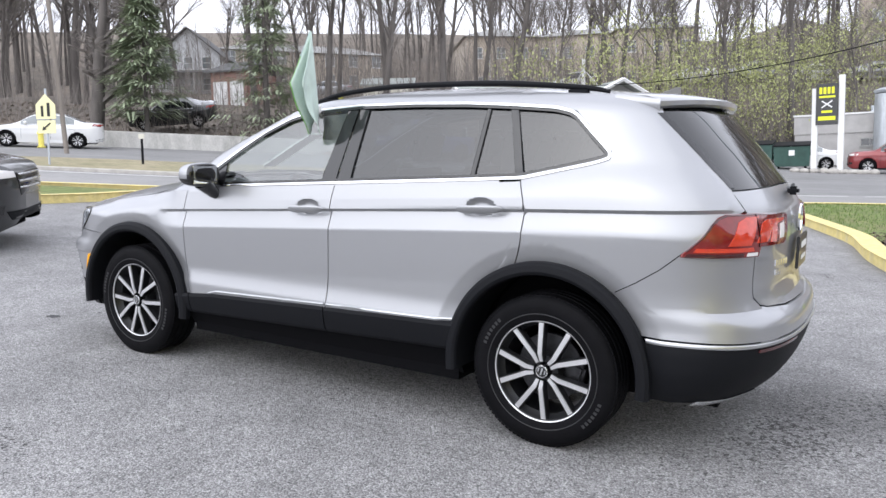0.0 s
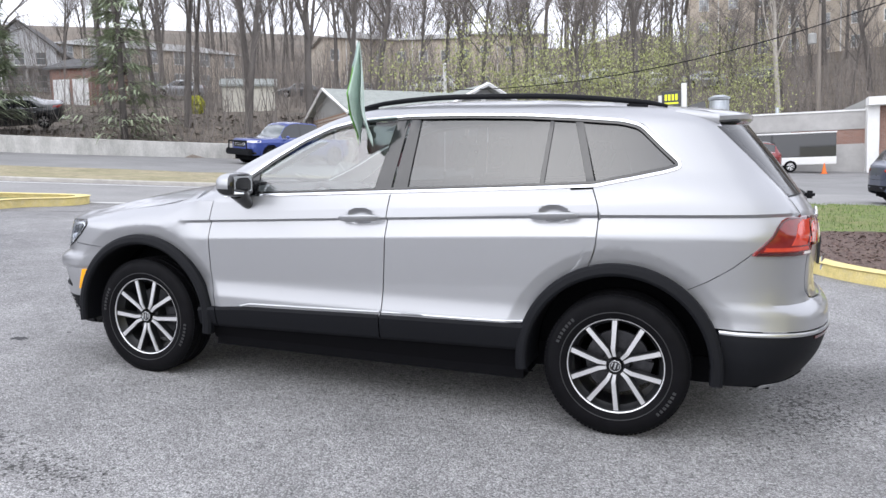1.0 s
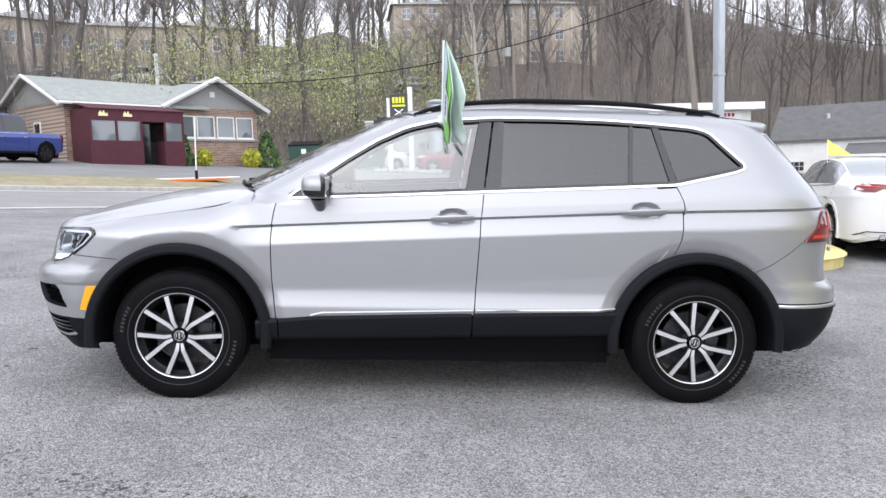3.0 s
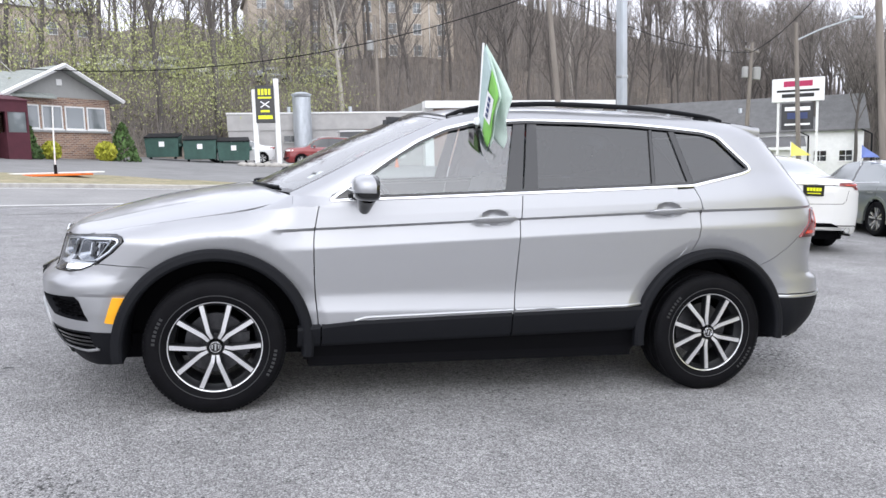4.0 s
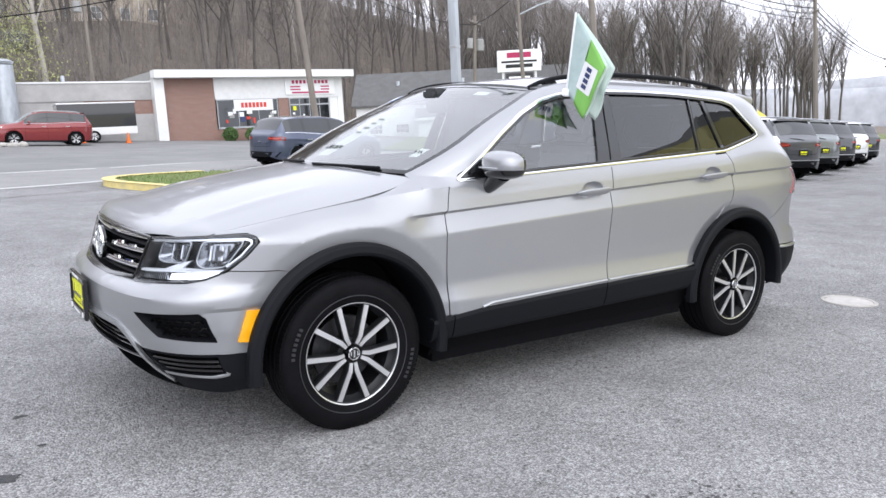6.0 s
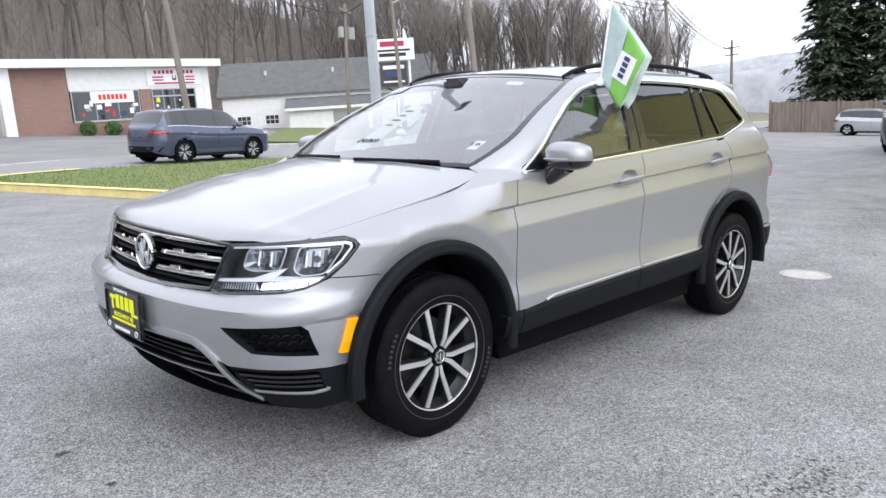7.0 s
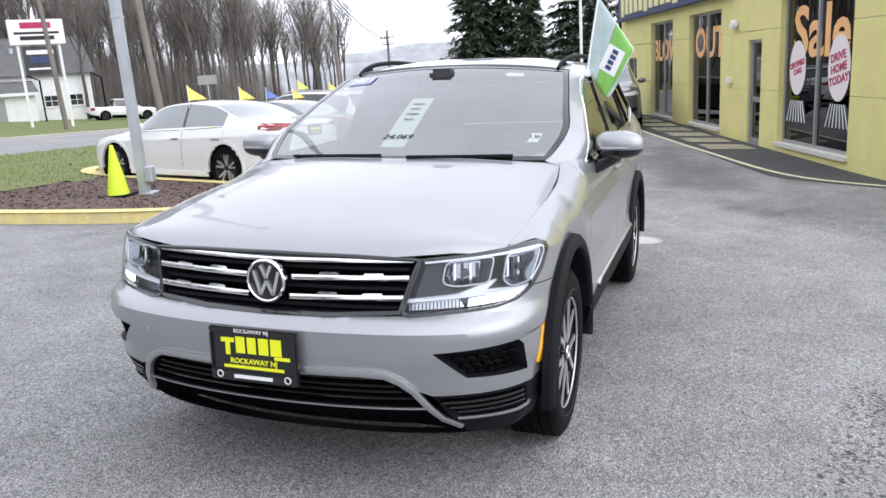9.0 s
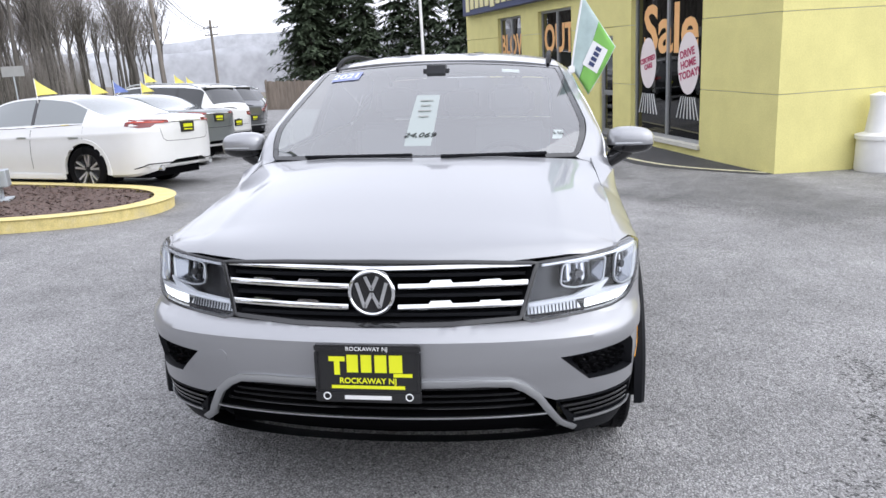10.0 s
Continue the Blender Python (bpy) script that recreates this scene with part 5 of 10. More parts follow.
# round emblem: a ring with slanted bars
badge = part("front_badge", lathe([(0.0, -0.012), (0.076, -0.012), (0.077, 0.004), (0.072, 0.010), (0.066, 0.006), (0.0655, 0.0), (0.0, 0.0)], 48), GLOSS_BLACK, car, "round chrome-ringed emblem", smooth=40)
badge.matrix_local = pose(-2.238, 0, 0.80, 0, 0, 90)
part("badge_ring", lathe([(0.0655, 0.001), (0.0665, 0.010), (0.071, 0.013), (0.0765, 0.009), (0.077, 0.001)], 48), CHROME, badge)


def emblem_bars(r, parent, mat, y):
    for (x0, z0, x1, z1) in ((-0.30, 0.78, 0.0, 0.12), (0.30, 0.78, 0.0, 0.12), (-0.72, 0.48, -0.36, -0.74), (0.72, 0.48, 0.36, -0.74), (-0.36, -0.74, 0.0, -0.02), (0.36, -0.74, 0.0, -0.02)):
        d = Vector((x1 - x0, z1 - z0)).normalized()
        n = Vector((-d.y, d.x)) * 0.085
        q = [(x0 + n.x, z0 + n.y), (x1 + n.x, z1 + n.y), (x1 - n.x, z1 - n.y), (x0 - n.x, z0 - n.y)]
        part("badge_bar", Geo().prism([(a * r, b * r) for a, b in q], -y).get(), mat, parent, smooth=0)


emblem_bars(0.068, badge, CHROME, -0.006)
for sg in (-1, 1):
    fl = (lambda poly: poly) if sg < 0 else mirror_poly
    fp = pocket("fog_recess", fl(FOG_L), front, 0.05, BLACK_PLASTIC, car, "black honeycomb recess", inset=0.8)
    for k in range(3):
        for m in range(6):
            yy = 0.70 + 0.042 * m + 0.021 * (k % 2)
            zz = 0.50 + 0.027 * k
            if in_poly(-yy, zz, FOG_L) and in_poly(-yy - 0.02, zz + 0.012, FOG_L):
                strip_on("mesh_cell", [(sg * (yy - 0.019), zz), (sg * (yy - 0.010), zz + 0.012), (sg * (yy + 0.010), zz + 0.012), (sg * (yy + 0.019), zz)], front, 0.005, GLOSS_BLACK, fp, out=-0.028, back=-0.05)
    vp = pocket("lower_vent", fl(VENT_L), front, 0.05, BLACK_PLASTIC, car, "black slatted lower vent", inset=0.88)
    for k, (qa, qb) in enumerate(((0.625, 0.945), (0.65, 0.945), (0.67, 0.94))):
        zz = 0.402 - 0.021 * k
        strip_on("vent_slat", [(sg * qa, zz), (sg * qb, zz)], front, 0.010, GLOSS_BLACK, vp, out=-0.004, back=-0.035)
    strip_on("vent_edge", [(sg * 0.665, 0.334), (sg * 0.885, 0.332), (sg * 0.948, 0.342), (sg * 0.957, 0.352)], front, 0.013, SATIN_SILVER, vp, "silver edge strip", out=0.008)
strip_on("bumper_lip", LIP, front, 0.026, SATIN_SILVER, car, "satin silver lower bumper trim", out=0.012)
lg = pocket("lower_grille", LOWER, front, 0.06, DEEP_BLACK, car, "black lower grille", inset=0.95)
for zc, w in ((0.495, 0.41), (0.470, 0.48), (0.448, 0.50), (0.422, 0.53)):
    strip_on("lower_bar", [(-w, zc), (0, zc), (w, zc)], front, 0.009, GLOSS_BLACK, lg, out=-0.012, back=-0.04)
strip_on("lower_line", [(-0.58, 0.383), (0, 0.384), (0.58, 0.383)], front, 0.007, SATIN_SILVER, lg, "thin silver line", out=0.006)
cap_ring = [(0.514 + 0.021 * math.cos(a), 0.588 + 0.021 * math.sin(a)) for a in [2 * math.pi * k / 24 for k in range(24)]]
plate_on("tow_cover", cap_ring, front, PAINT, car, "round tow-eye cover", out=0.0018, back=-0.002, rings=2)


def bars(parent, m, spans, mat, th=0.0022):
    """Lettering that stands as plain bars: (centre x, centre y, width, height) on a face."""
    for cx, cy, w, h in spans:
        part("lettering_bar", Geo().box(cx - w / 2, cx + w / 2, cy - h / 2, cy + h / 2, 0.0012, th, m).get(), mat, parent, smooth=0)


strip_on("grille_edge", GRILLE, front, 0.012, GLOSS_BLACK, grl, closed=True, out=0.007)
part("front_skirt", Geo().grid([[front(q, 0.25, -0.005), front(q * 0.95, 0.215, -0.12)] for q in np.linspace(-0.9, 0.9, 30)]).get(), BLACK_PLASTIC, car)
# dealer plate in its frame
pl = part("front_plate", box_bm(-2.349, -2.337, -0.165, 0.165, 0.475, 0.655, 0.006, 2), PLATE_BLACK, car, "black and yellow dealer plate in a black frame")
for z0, z1, y0, y1 in ((0.638, 0.66, -0.17, 0.17), (0.470, 0.508, -0.17, 0.17), (0.508, 0.638, -0.17, -0.156), (0.508, 0.638, 0.156, 0.17)):
    part("plate_frame", box_bm(-2.356, -2.336, y0, y1, z0, z1, 0.004, 2), GLOSS_BLACK, pl)
pface = lambda y, z, o: Matrix.Translation((-2.3495 - o, y, z)) @ Matrix(((0, 0, -1, 0), (-1, 0, 0, 0), (0, 1, 0, 0), (0, 0, 0, 1)))
bars(pl, pface(0, 0.592, 0), [(-0.098, 0.022, 0.052, 0.016), (-0.098, -0.008, 0.018, 0.045), (-0.048, 0.007, 0.036, 0.058), (-0.004, 0.007, 0.034, 0.058), (0.042, 0.007, 0.038, 0.058), (0.090, 0.007, 0.042, 0.058)], PLATE_YELLOW)
bars(pl, pface(0, 0.558, 0.0), [(0.112, 0.004, 0.06, 0.012), (0.0, -0.037, 0.235, 0.011)], PLATE_YELLOW)
part("plate_town", text_geo("ROCKAWAY NJ", 0.026, pface(0, 0.541, 0.001), 0.0006, bold=0.0006), PLATE_YELLOW, pl, smooth=0)
part("plate_town_small", text_geo("ROCKAWAY NJ", 0.019, pface(0, 0.649, 0.0075), 0.0006), PLATE_WHITE, pl, smooth=0)
bars(pl, pface(0, 0.489, 0.007), [(0.0, 0.0, 0.15, 0.013)], PLATE_WHITE)
for yy in (-0.132, 0.132):
    part("plate_mark", lathe([(0.009, 0), (0.010, -0.002), (0.012, -0.002), (0.013, 0)], 20), PLATE_WHITE, pl).matrix_local = pose(-2.357, yy, 0.492, 0, 0, -90)
# headlamps
cz_of = lambda poly: sum(p[1] for p in poly) / len(poly)
for sg in (-1, 1):
    fl = (lambda poly: poly) if sg < 0 else mirror_poly
    hl = pocket("headlamp", fl(LAMP_L), lambda y, z, o: front(y, z, o), 0.055, LAMP_DARK, car, "clear headlamp with bright reflectors", inset=0.9)
    deep = lambda d: (lambda y, z, o: front(y, z, o - d))
    bowl_a = [(-0.612, 0.800), (-0.622, 0.868), (-0.785, 0.882), (-0.772, 0.798), (-0.66, 0.790)]
    bowl_b = [(-0.822, 0.800), (-0.832, 0.884), (-0.992, 0.888), (-0.992, 0.868), (-0.945, 0.784), (-0.86, 0.778)]
    for poly in (bowl_a, bowl_b):
        pocket("reflector", fl(rounded(poly, 0.02)), deep(0.006), 0.045, REFLECTOR, hl, "bright lamp reflector", inset=0.62, out=0.0)
        u0, u1 = min(p[0] for p in poly) + 0.03, max(p[0] for p in poly) - 0.03
        for k in range(4):
            uu = u0 + (u1 - u0) * (k + 0.5) / 4
            strip_on("reflector_rib", fl([(uu, cz_of(poly) - 0.030), (uu + 0.006, cz_of(poly) + 0.030)]), deep(0.045), 0.010, BRIGHT_FRAME if k % 2 else LAMP_DARK, hl, "", out=0.006, back=-0.004)
        cu, cz = sum(p[0] for p in poly) / len(poly), sum(p[1] for p in poly) / len(poly)
        bulb = [(cu + 0.016 * math.cos(a), cz + 0.012 * math.sin(a)) for a in [2 * math.pi * k / 14 for k in range(14)]]
        plate_on("bulb_shield", fl(bulb), deep(0.03), LAMP_DARK, hl, "", out=0.004, back=-0.02, rings=2)
        strip_on("bowl_rim", fl(rounded(poly, 0.02)), deep(0.008), 0.005, SATIN_SILVER, hl, "", out=0.004, closed=True)
    plate_on("drl_guide", fl([(-0.49, 0.738), (-0.49, 0.748), (-0.665, 0.765), (-0.755, 0.798), (-0.80, 0.806), (-0.765, 0.776), (-0.945, 0.775), (-0.945, 0.765), (-0.74, 0.757), (-0.66, 0.752)]), deep(0.010), CLEAR_GUIDE, hl, "white light guide", out=0.003, back=-0.012, rings=3)
    for k in range(5):
        qa = 0.705 + 0.046 * k
        plate_on("running_light", fl([(-qa, 0.724 + 0.003 * k), (-qa - 0.003, 0.748 + 0.0035 * k), (-qa - 0.043, 0.752 + 0.0035 * k), (-qa - 0.041, 0.727 + 0.004 * k)]), deep(0.014), DRL, hl, "bright running light", out=0.002, back=-0.006, rings=2)
    plate_on("indicator", fl([(-0.507, 0.712), (-0.505, 0.735), (-0.675, 0.748), (-0.695, 0.722)]), deep(0.022), SATIN_SILVER, hl, "grey honeycomb indicator", out=0.002, back=-0.01, rings=3)
    for k in range(14):
        strip_on("honeycomb", fl([(-0.515 - 0.0125 * k, 0.713 + 0.0006 * k), (-0.513 - 0.0125 * k, 0.734 + 0.0009 * k)]), deep(0.019), 0.004, LAMP_DARK, hl, "", out=0.002, back=-0.003)
    strip_on("chrome_frame", fl([(-0.55, 0.868), (-0.715, 0.883), (-0.873, 0.893), (-0.99, 0.895), (-1.02, 0.888), (-1.03, 0.872), (-1.0, 0.828), (-0.95, 0.785)]), deep(0.008), 0.010, BRIGHT_FRAME, hl, "bright inner lamp frame", out=0.004)
    plate_on("lens", fl(LAMP_L), front, LENS, hl, "clear lamp lens", out=0.004, back=0.0, rings=8)
    strip_on("lamp_seal", fl(LAMP_L), front, 0.009, GLOSS_BLACK, hl, "", out=0.003, closed=True)

# tail: outlines by the distance round the corner and the height
def gate_end(z):
    return q_of_x(AXLE_R + math.sqrt(max(0, 0.452 ** 2 - ((z - HUB_Z) / 1.03) ** 2)), z, 1)


edge = [(-gate_end(z), z) for z in np.linspace(0.572, 0.725, 6)] + [(-q_of_x(1.712, 0.742, 1), 0.741), (-q_of_x(1.80, 0.79, 1), 0.790), (-q_of_x(1.891, 0.85, 1), 0.850), (-q_of_x(1.972, 0.919, 1), 0.919), (-0.92, 0.93), (-0.668, 0.93), (-0.657, 0.735), (-0.61, 0.698), (-0.54, 0.685), (-0.36, 0.672)]
panel("rear_bumper", edge + [(0.0, 0.666)] + mirror_poly(edge) + [(0.0, 0.572)], [], back, PAINT, car, step=0.022)
edge = [(-gate_end(z), z) for z in np.linspace(0.29, 0.545, 6)]
panel("rear_lower_cladding", edge + [(0.0, 0.545)] + mirror_poly(edge) + [(0.83, 0.30), (0.57, 0.315), (0.0, 0.318), (-0.57, 0.315), (-0.83, 0.30)], [], back, BLACK_PLASTIC, car, "black lower rear bumper", step=0.026)
edge = [(-0.535, 0.690), (-0.605, 0.703), (-0.650, 0.738), (-0.660, 0.90), (-0.664, 1.04), (-0.698, 1.10), (-0.707, 1.172)]
tg = panel("tailgate", edge + [(-0.3, 1.180), (0.0, 1.182), (0.3, 1.180)] + mirror_poly(edge) + [(0.36, 0.678), (0.0, 0.672), (-0.36, 0.678)], [], back, PAINT, car, step=0.022)
edge = [(-0.708, 1.178), (-0.711, 1.273), (-0.713, 1.357), (-0.716, 1.44), (-0.712, 1.50)]
panel("rear_window", edge + [(0.0, 1.52)] + mirror_poly(edge) + [(0.0, 1.188)], [], lambda q, z, o: back(q, z, o - 0.003), WINDOW_PRIVACY, tg, "dark tinted rear window", step=0.04, depth=0.004)
for sg in (-1, 1):
    strip_on("window_edge", [(sg * 0.685, 1.186), (sg * 0.690, 1.357), (sg * 0.692, 1.495)], back, 0.036, GLOSS_BLACK, tg, "", out=0.001, back=-0.008)
strip_on("rear_strip", [(-1.205, 0.556), (-0.9, 0.557), (0.0, 0.558), (0.9, 0.557), (1.205, 0.556)], back, 0.017, SATIN_SILVER, car, "bright strip round the rear bumper", out=0.008)
sp_rows, under = [], []
roof_mid = smooth_table([(1.2, 1.642), (1.6, 1.613), (2.0, 1.572)])
for j in range(49):
    s = -1 + 2 * j / 48
    y = 0.648 * s
    e = 1.795 + 0.175 * (1 - s * s) ** 0.75
    over = lambda x: top_z(x) + (roof_mid(x) - top_z(x)) * (1 - abs(s) ** 2.6) + 0.003
    zt = over(e) - 0.004 - 0.006 * abs(s) ** 4
    xm = 1.66 + (e - 1.66) * 0.6
    sp_rows.append([(1.66, y * 0.985, over(1.66)), (xm, y * 0.995, over(xm)), (e - 0.012, y, zt), (e + 0.002, y, zt - 0.010), (e + 0.001, y, zt - 0.030), (e - 0.012, y * 0.995, zt - 0.042)])
    back_x = 1.79 + 0.10 * (1 - s * s)
    under.append([(e - 0.010, y * 0.995, zt - 0.041), ((e + back_x) / 2 - 0.01, y * 0.985, zt - 0.040), (min(back_x, e - 0.012), y * 0.97, zt - 0.048)])
for sg in (-1, 1):
    rows = []
    for i in range(8):
        x = 1.60 + 0.20 * i / 7
        z = top_z(x) + 0.003 - 0.004 * i / 7
        rows.append([(x, sg * 0.642, z), (x, sg * 0.652, z - 0.012), (x, sg * 0.655, z - 0.030), (x, sg * 0.648, z - 0.055)])
    skin("spoiler_edge", rows, PAINT, tg, "", outward=(1.7, 0, 1.5), thick=0, smooth=60)
skin("roof_spoiler", sp_rows, PAINT, tg, "", outward=(1.8, 0, 1.3), thick=0, smooth=40)
skin("spoiler_underside", under, GLOSS_BLACK, tg, "gloss black underside of the spoiler", outward=(1.8, 0, 2.0), thick=0, smooth=40)
for sg in (-1, 1):
    fl = (lambda poly: poly) if sg < 0 else mirror_poly
    lamp = plate_on("tail_lamp", fl([(-1.01, 0.913), (-1.005, 0.928), (-0.877, 1.047), (-0.845, 1.072), (-0.808, 1.084), (-0.667, 1.088), (-0.345, 1.076), (-0.330, 1.062), (-0.375, 0.962), (-0.405, 0.948), (-0.645, 0.952), (-0.658, 0.912)]), back, RED_LENS, car, "red and orange wrap-round tail lamp", out=0.012, back=-0.02, rings=7)
    for poly, mt in (([(-0.965, 0.935), (-0.955, 0.952), (-0.70, 0.953), (-0.69, 0.936)], ORANGE_LENS),
                     ([(-0.83, 0.960), (-0.765, 1.055), (-0.72, 1.074), (-0.64, 1.076), (-0.66, 1.058), (-0.715, 0.960)], ORANGE_LENS),
                     ([(-0.68, 0.968), (-0.625, 1.048), (-0.585, 1.060), (-0.40, 1.058), (-0.40, 1.048), (-0.56, 1.044), (-0.60, 0.968)], ORANGE_LENS),
                     ([(-0.57, 0.966), (-0.545, 1.035), (-0.49, 1.038), (-0.515, 0.965)], ORANGE_LENS),
                     ([(-0.47, 0.975), (-0.455, 1.035), (-0.40, 1.040), (-0.42, 0.975)], WHITE_LENS),
                     ([(-0.735, 0.917), (-0.73, 0.931), (-0.668, 0.931), (-0.668, 0.917)], WHITE_LENS),
                     ([(-1.0, 0.914), (-0.985, 0.929), (-0.75, 0.930), (-0.75, 0.914)], DARK_RED_LENS)):
        plate_on("lamp_clear" if mt is WHITE_LENS else ("lamp_foot" if mt is DARK_RED_LENS else "lamp_band"), fl(poly), back, mt, lamp, out=0.0145, back=0.008, rings=3)
    strip_on("lamp_edge", fl([(-0.99, 0.936), (-0.877, 1.045), (-0.845, 1.068), (-0.808, 1.080), (-0.667, 1.084), (-0.36, 1.073)]), back, 0.006, DARK_RED_LENS, lamp, "", out=0.014, back=0.006)
    strip_on("tailgate_gap", fl([(-0.661, 0.952), (-0.656, 1.086)]), back, 0.004, DEEP_BLACK, lamp, "", out=0.0155, back=0.008)
    plate_on("rear_reflector", fl([(-0.73, 0.527), (-0.73, 0.540), (-0.36, 0.542), (-0.37, 0.530)]), back, DARK_RED_LENS, car, "dark red rear reflector", out=0.006)
    strip_on("rear_skid", fl([(-0.86, 0.292), (-0.72, 0.298), (-0.57, 0.318)]), back, 0.03, CHROME, car, "bright lower rear skid trim", out=0.01)
    # roof rail
    rr = []
    for i in range(25):
        t = i / 24
        x = -0.17 + 1.73 * t
        lift = 0.026 * min(1, math.sin(math.pi * min(1, max(0, t))) ** 0.45 * 1.0)
        rr.append((x, sg * (0.622 - 0.02 * (2 * t - 1) ** 2), top_z(x) + 0.014 + lift))
    part("roof_rail", Geo().tube(rr, [0.009 + 0.006 * max(0.0, math.sin(math.pi * i / 24)) ** 0.3 for i in range(25)], 8).get(), [BLACK_PLASTIC if sg else CHROME][0], car, "black roof rail", smooth=60)
    for k in (2, 22):
        part("rail_foot", box_bm(rr[k][0] - 0.05, rr[k][0] + 0.05, rr[k][1] - 0.014, rr[k][1] + 0.014, rr[k][2] - 0.04, rr[k][2] - 0.004, 0.008, 2), BLACK_PLASTIC, car)
rp = part("rear_plate", box_bm(2.318, 2.332, -0.16, 0.16, 0.80, 0.955, 0.005, 2), PLATE_BLACK, tg, "black dealer plate with pale lettering bars")
rface = Matrix.Translation((2.3325, 0, 0.878)) @ Matrix(((0, 0, 1, 0), (1, 0, 0, 0), (0, 1, 0, 0), (0, 0, 0, 1)))
bars(rp, rface, [(0, 0.03, 0.2, 0.03), (0, -0.03, 0.16, 0.02)], PLATE_WHITE)
bars(tg, Matrix.Translation((2.296, -0.52, 0.862)) @ Matrix(((0, 0, 1, 0), (1, 0, 0, 0), (0, 1, 0, 0), (0, 0, 0, 1))) @ pose(0, 0, 0, 0, -12, 0), [(-0.055, 0.02, 0.018, 0.026), (-0.030, 0.02, 0.018, 0.026), (-0.004, 0.02, 0.02, 0.026), (0.024, 0.02, 0.02, 0.026), (0.052, 0.02, 0.02, 0.026), (-0.05, -0.02, 0.02, 0.022), (-0.024, -0.02, 0.02, 0.022)], CHROME, 0.008)
rb = part("rear_badge", lathe([(0.0, 0.0), (0.058, 0.0), (0.062, 0.008), (0.066, 0.0)], 36), CHROME, tg, "round chrome emblem")
rb.matrix_local = pose(2.308, 0, 1.03, 0, 0, -90)
part("rear_wiper", Geo().tube([tail(-0.05 + 0.3 * k, 1.15 + 0.02 * k, 0.02) for k in (0, 0.5, 1)], 0.009, 6).get(), BLACK_PLASTIC, tg)
part("wiper_cap", box_bm(2.25, 2.30, -0.06, 0.0, 1.135, 1.175, 0.012, 2), BLACK_PLASTIC, tg)
fin = Geo()
fin.add([(1.60, 0.022, 1.612), (1.60, -0.022, 1.612), (1.73, 0.016, 1.600), (1.73, -0.016, 1.600), (1.70, 0.003, 1.650), (1.70, -0.003, 1.650), (1.72, 0.003, 1.648), (1.72, -0.003, 1.648)],
        [(0, 1, 5, 4), (4, 5, 7, 6), (6, 7, 3, 2), (0, 4, 6, 2), (1, 3, 7, 5)])
part("antenna_fin", fin.get(), GLOSS_BLACK, car, smooth=50)
# floor pan and engine bay, dark
part("floor_pan", Geo().box(-2.0, 2.1, -0.60, 0.60, 0.23, 0.36).box(-0.93, 0.93, -0.82, 0.82, 0.21, 0.36).get(), DEEP_BLACK, car, smooth=0)
part("bulkhead", Geo().box(-2.05, -1.0, -0.57, 0.57, 0.36, 0.82).get(), DEEP_BLACK, car, smooth=0)

# ---- cabin ----
part("cabin_floor", Geo().box(-0.90, 0.90, -0.8, 0.8, 0.36, 0.42).box(0.90, 2.0, -0.53, 0.53, 0.36, 0.42).get(), CABIN_DARK, car, smooth=0)
rows = []
for y in np.linspace(-0.74, 0.74, 21):
    b = screen(0.02, y / 0.8)
    rows.append([(b.x + 0.03, y, 1.085), (b.x + 0.18, y, 1.12), (-0.72, y, 1.10), (-0.58, y, 1.04), (-0.56, y, 0.75), (-0.6, y, 0.5)])
skin("dashboard", rows, CABIN_DARK, car, "dark dashboard", outward=(-1, 0, 0.6), thick=0.01)
sw = Geo()
tilt = Matrix.Translation((-0.40, -0.37, 0.98)) @ pose(0, 0, 0, 0, -28, 0)
ring = [tilt @ Vector((0, 0.185 * math.cos(a), 0.185 * math.sin(a))) for a in [2 * math.pi * i / 28 for i in range(29)]]
sw.tube(ring, 0.015, 8, cap=False)
for a in (0, math.pi, -math.pi / 2):
    sw.tube([tilt @ Vector((0.02, 0, 0)), tilt @ Vector((0, 0.18 * math.cos(a), 0.18 * math.sin(a)))], 0.018, 6)
sw.box(0.0, 0.05, -0.07, 0.07, -0.05, 0.05, tilt)
part("steering_wheel", sw.get(), CABIN_DARK, car, "dark steering wheel", smooth=50)


def seat(x, y, w, back):
    st = part("seat", box_bm(x - 0.25, x + 0.26, y - w / 2, y + w / 2, 0.55, 0.72, 0.06, 3), CABIN, car, "grey cloth seat", smooth=60)
    part("backrest", box_bm(-0.065, 0.065, -w / 2, w / 2, 0.0, 0.62, 0.05, 3, Matrix.Translation((x + 0.24, y, 0.62)) @ pose(0, 0, 0, 0, back, 0)), CABIN, st, smooth=60)
    for yy in ([y] if w < 0.7 else [y - 0.4, y, y + 0.4]):
        part("headrest", box_bm(-0.05, 0.05, -0.13, 0.13, 0.66, 0.86, 0.04, 3, Matrix.Translation((x + 0.24, yy, 0.62)) @ pose(0, 0, 0, 0, back, 0)), CABIN, st, smooth=60)


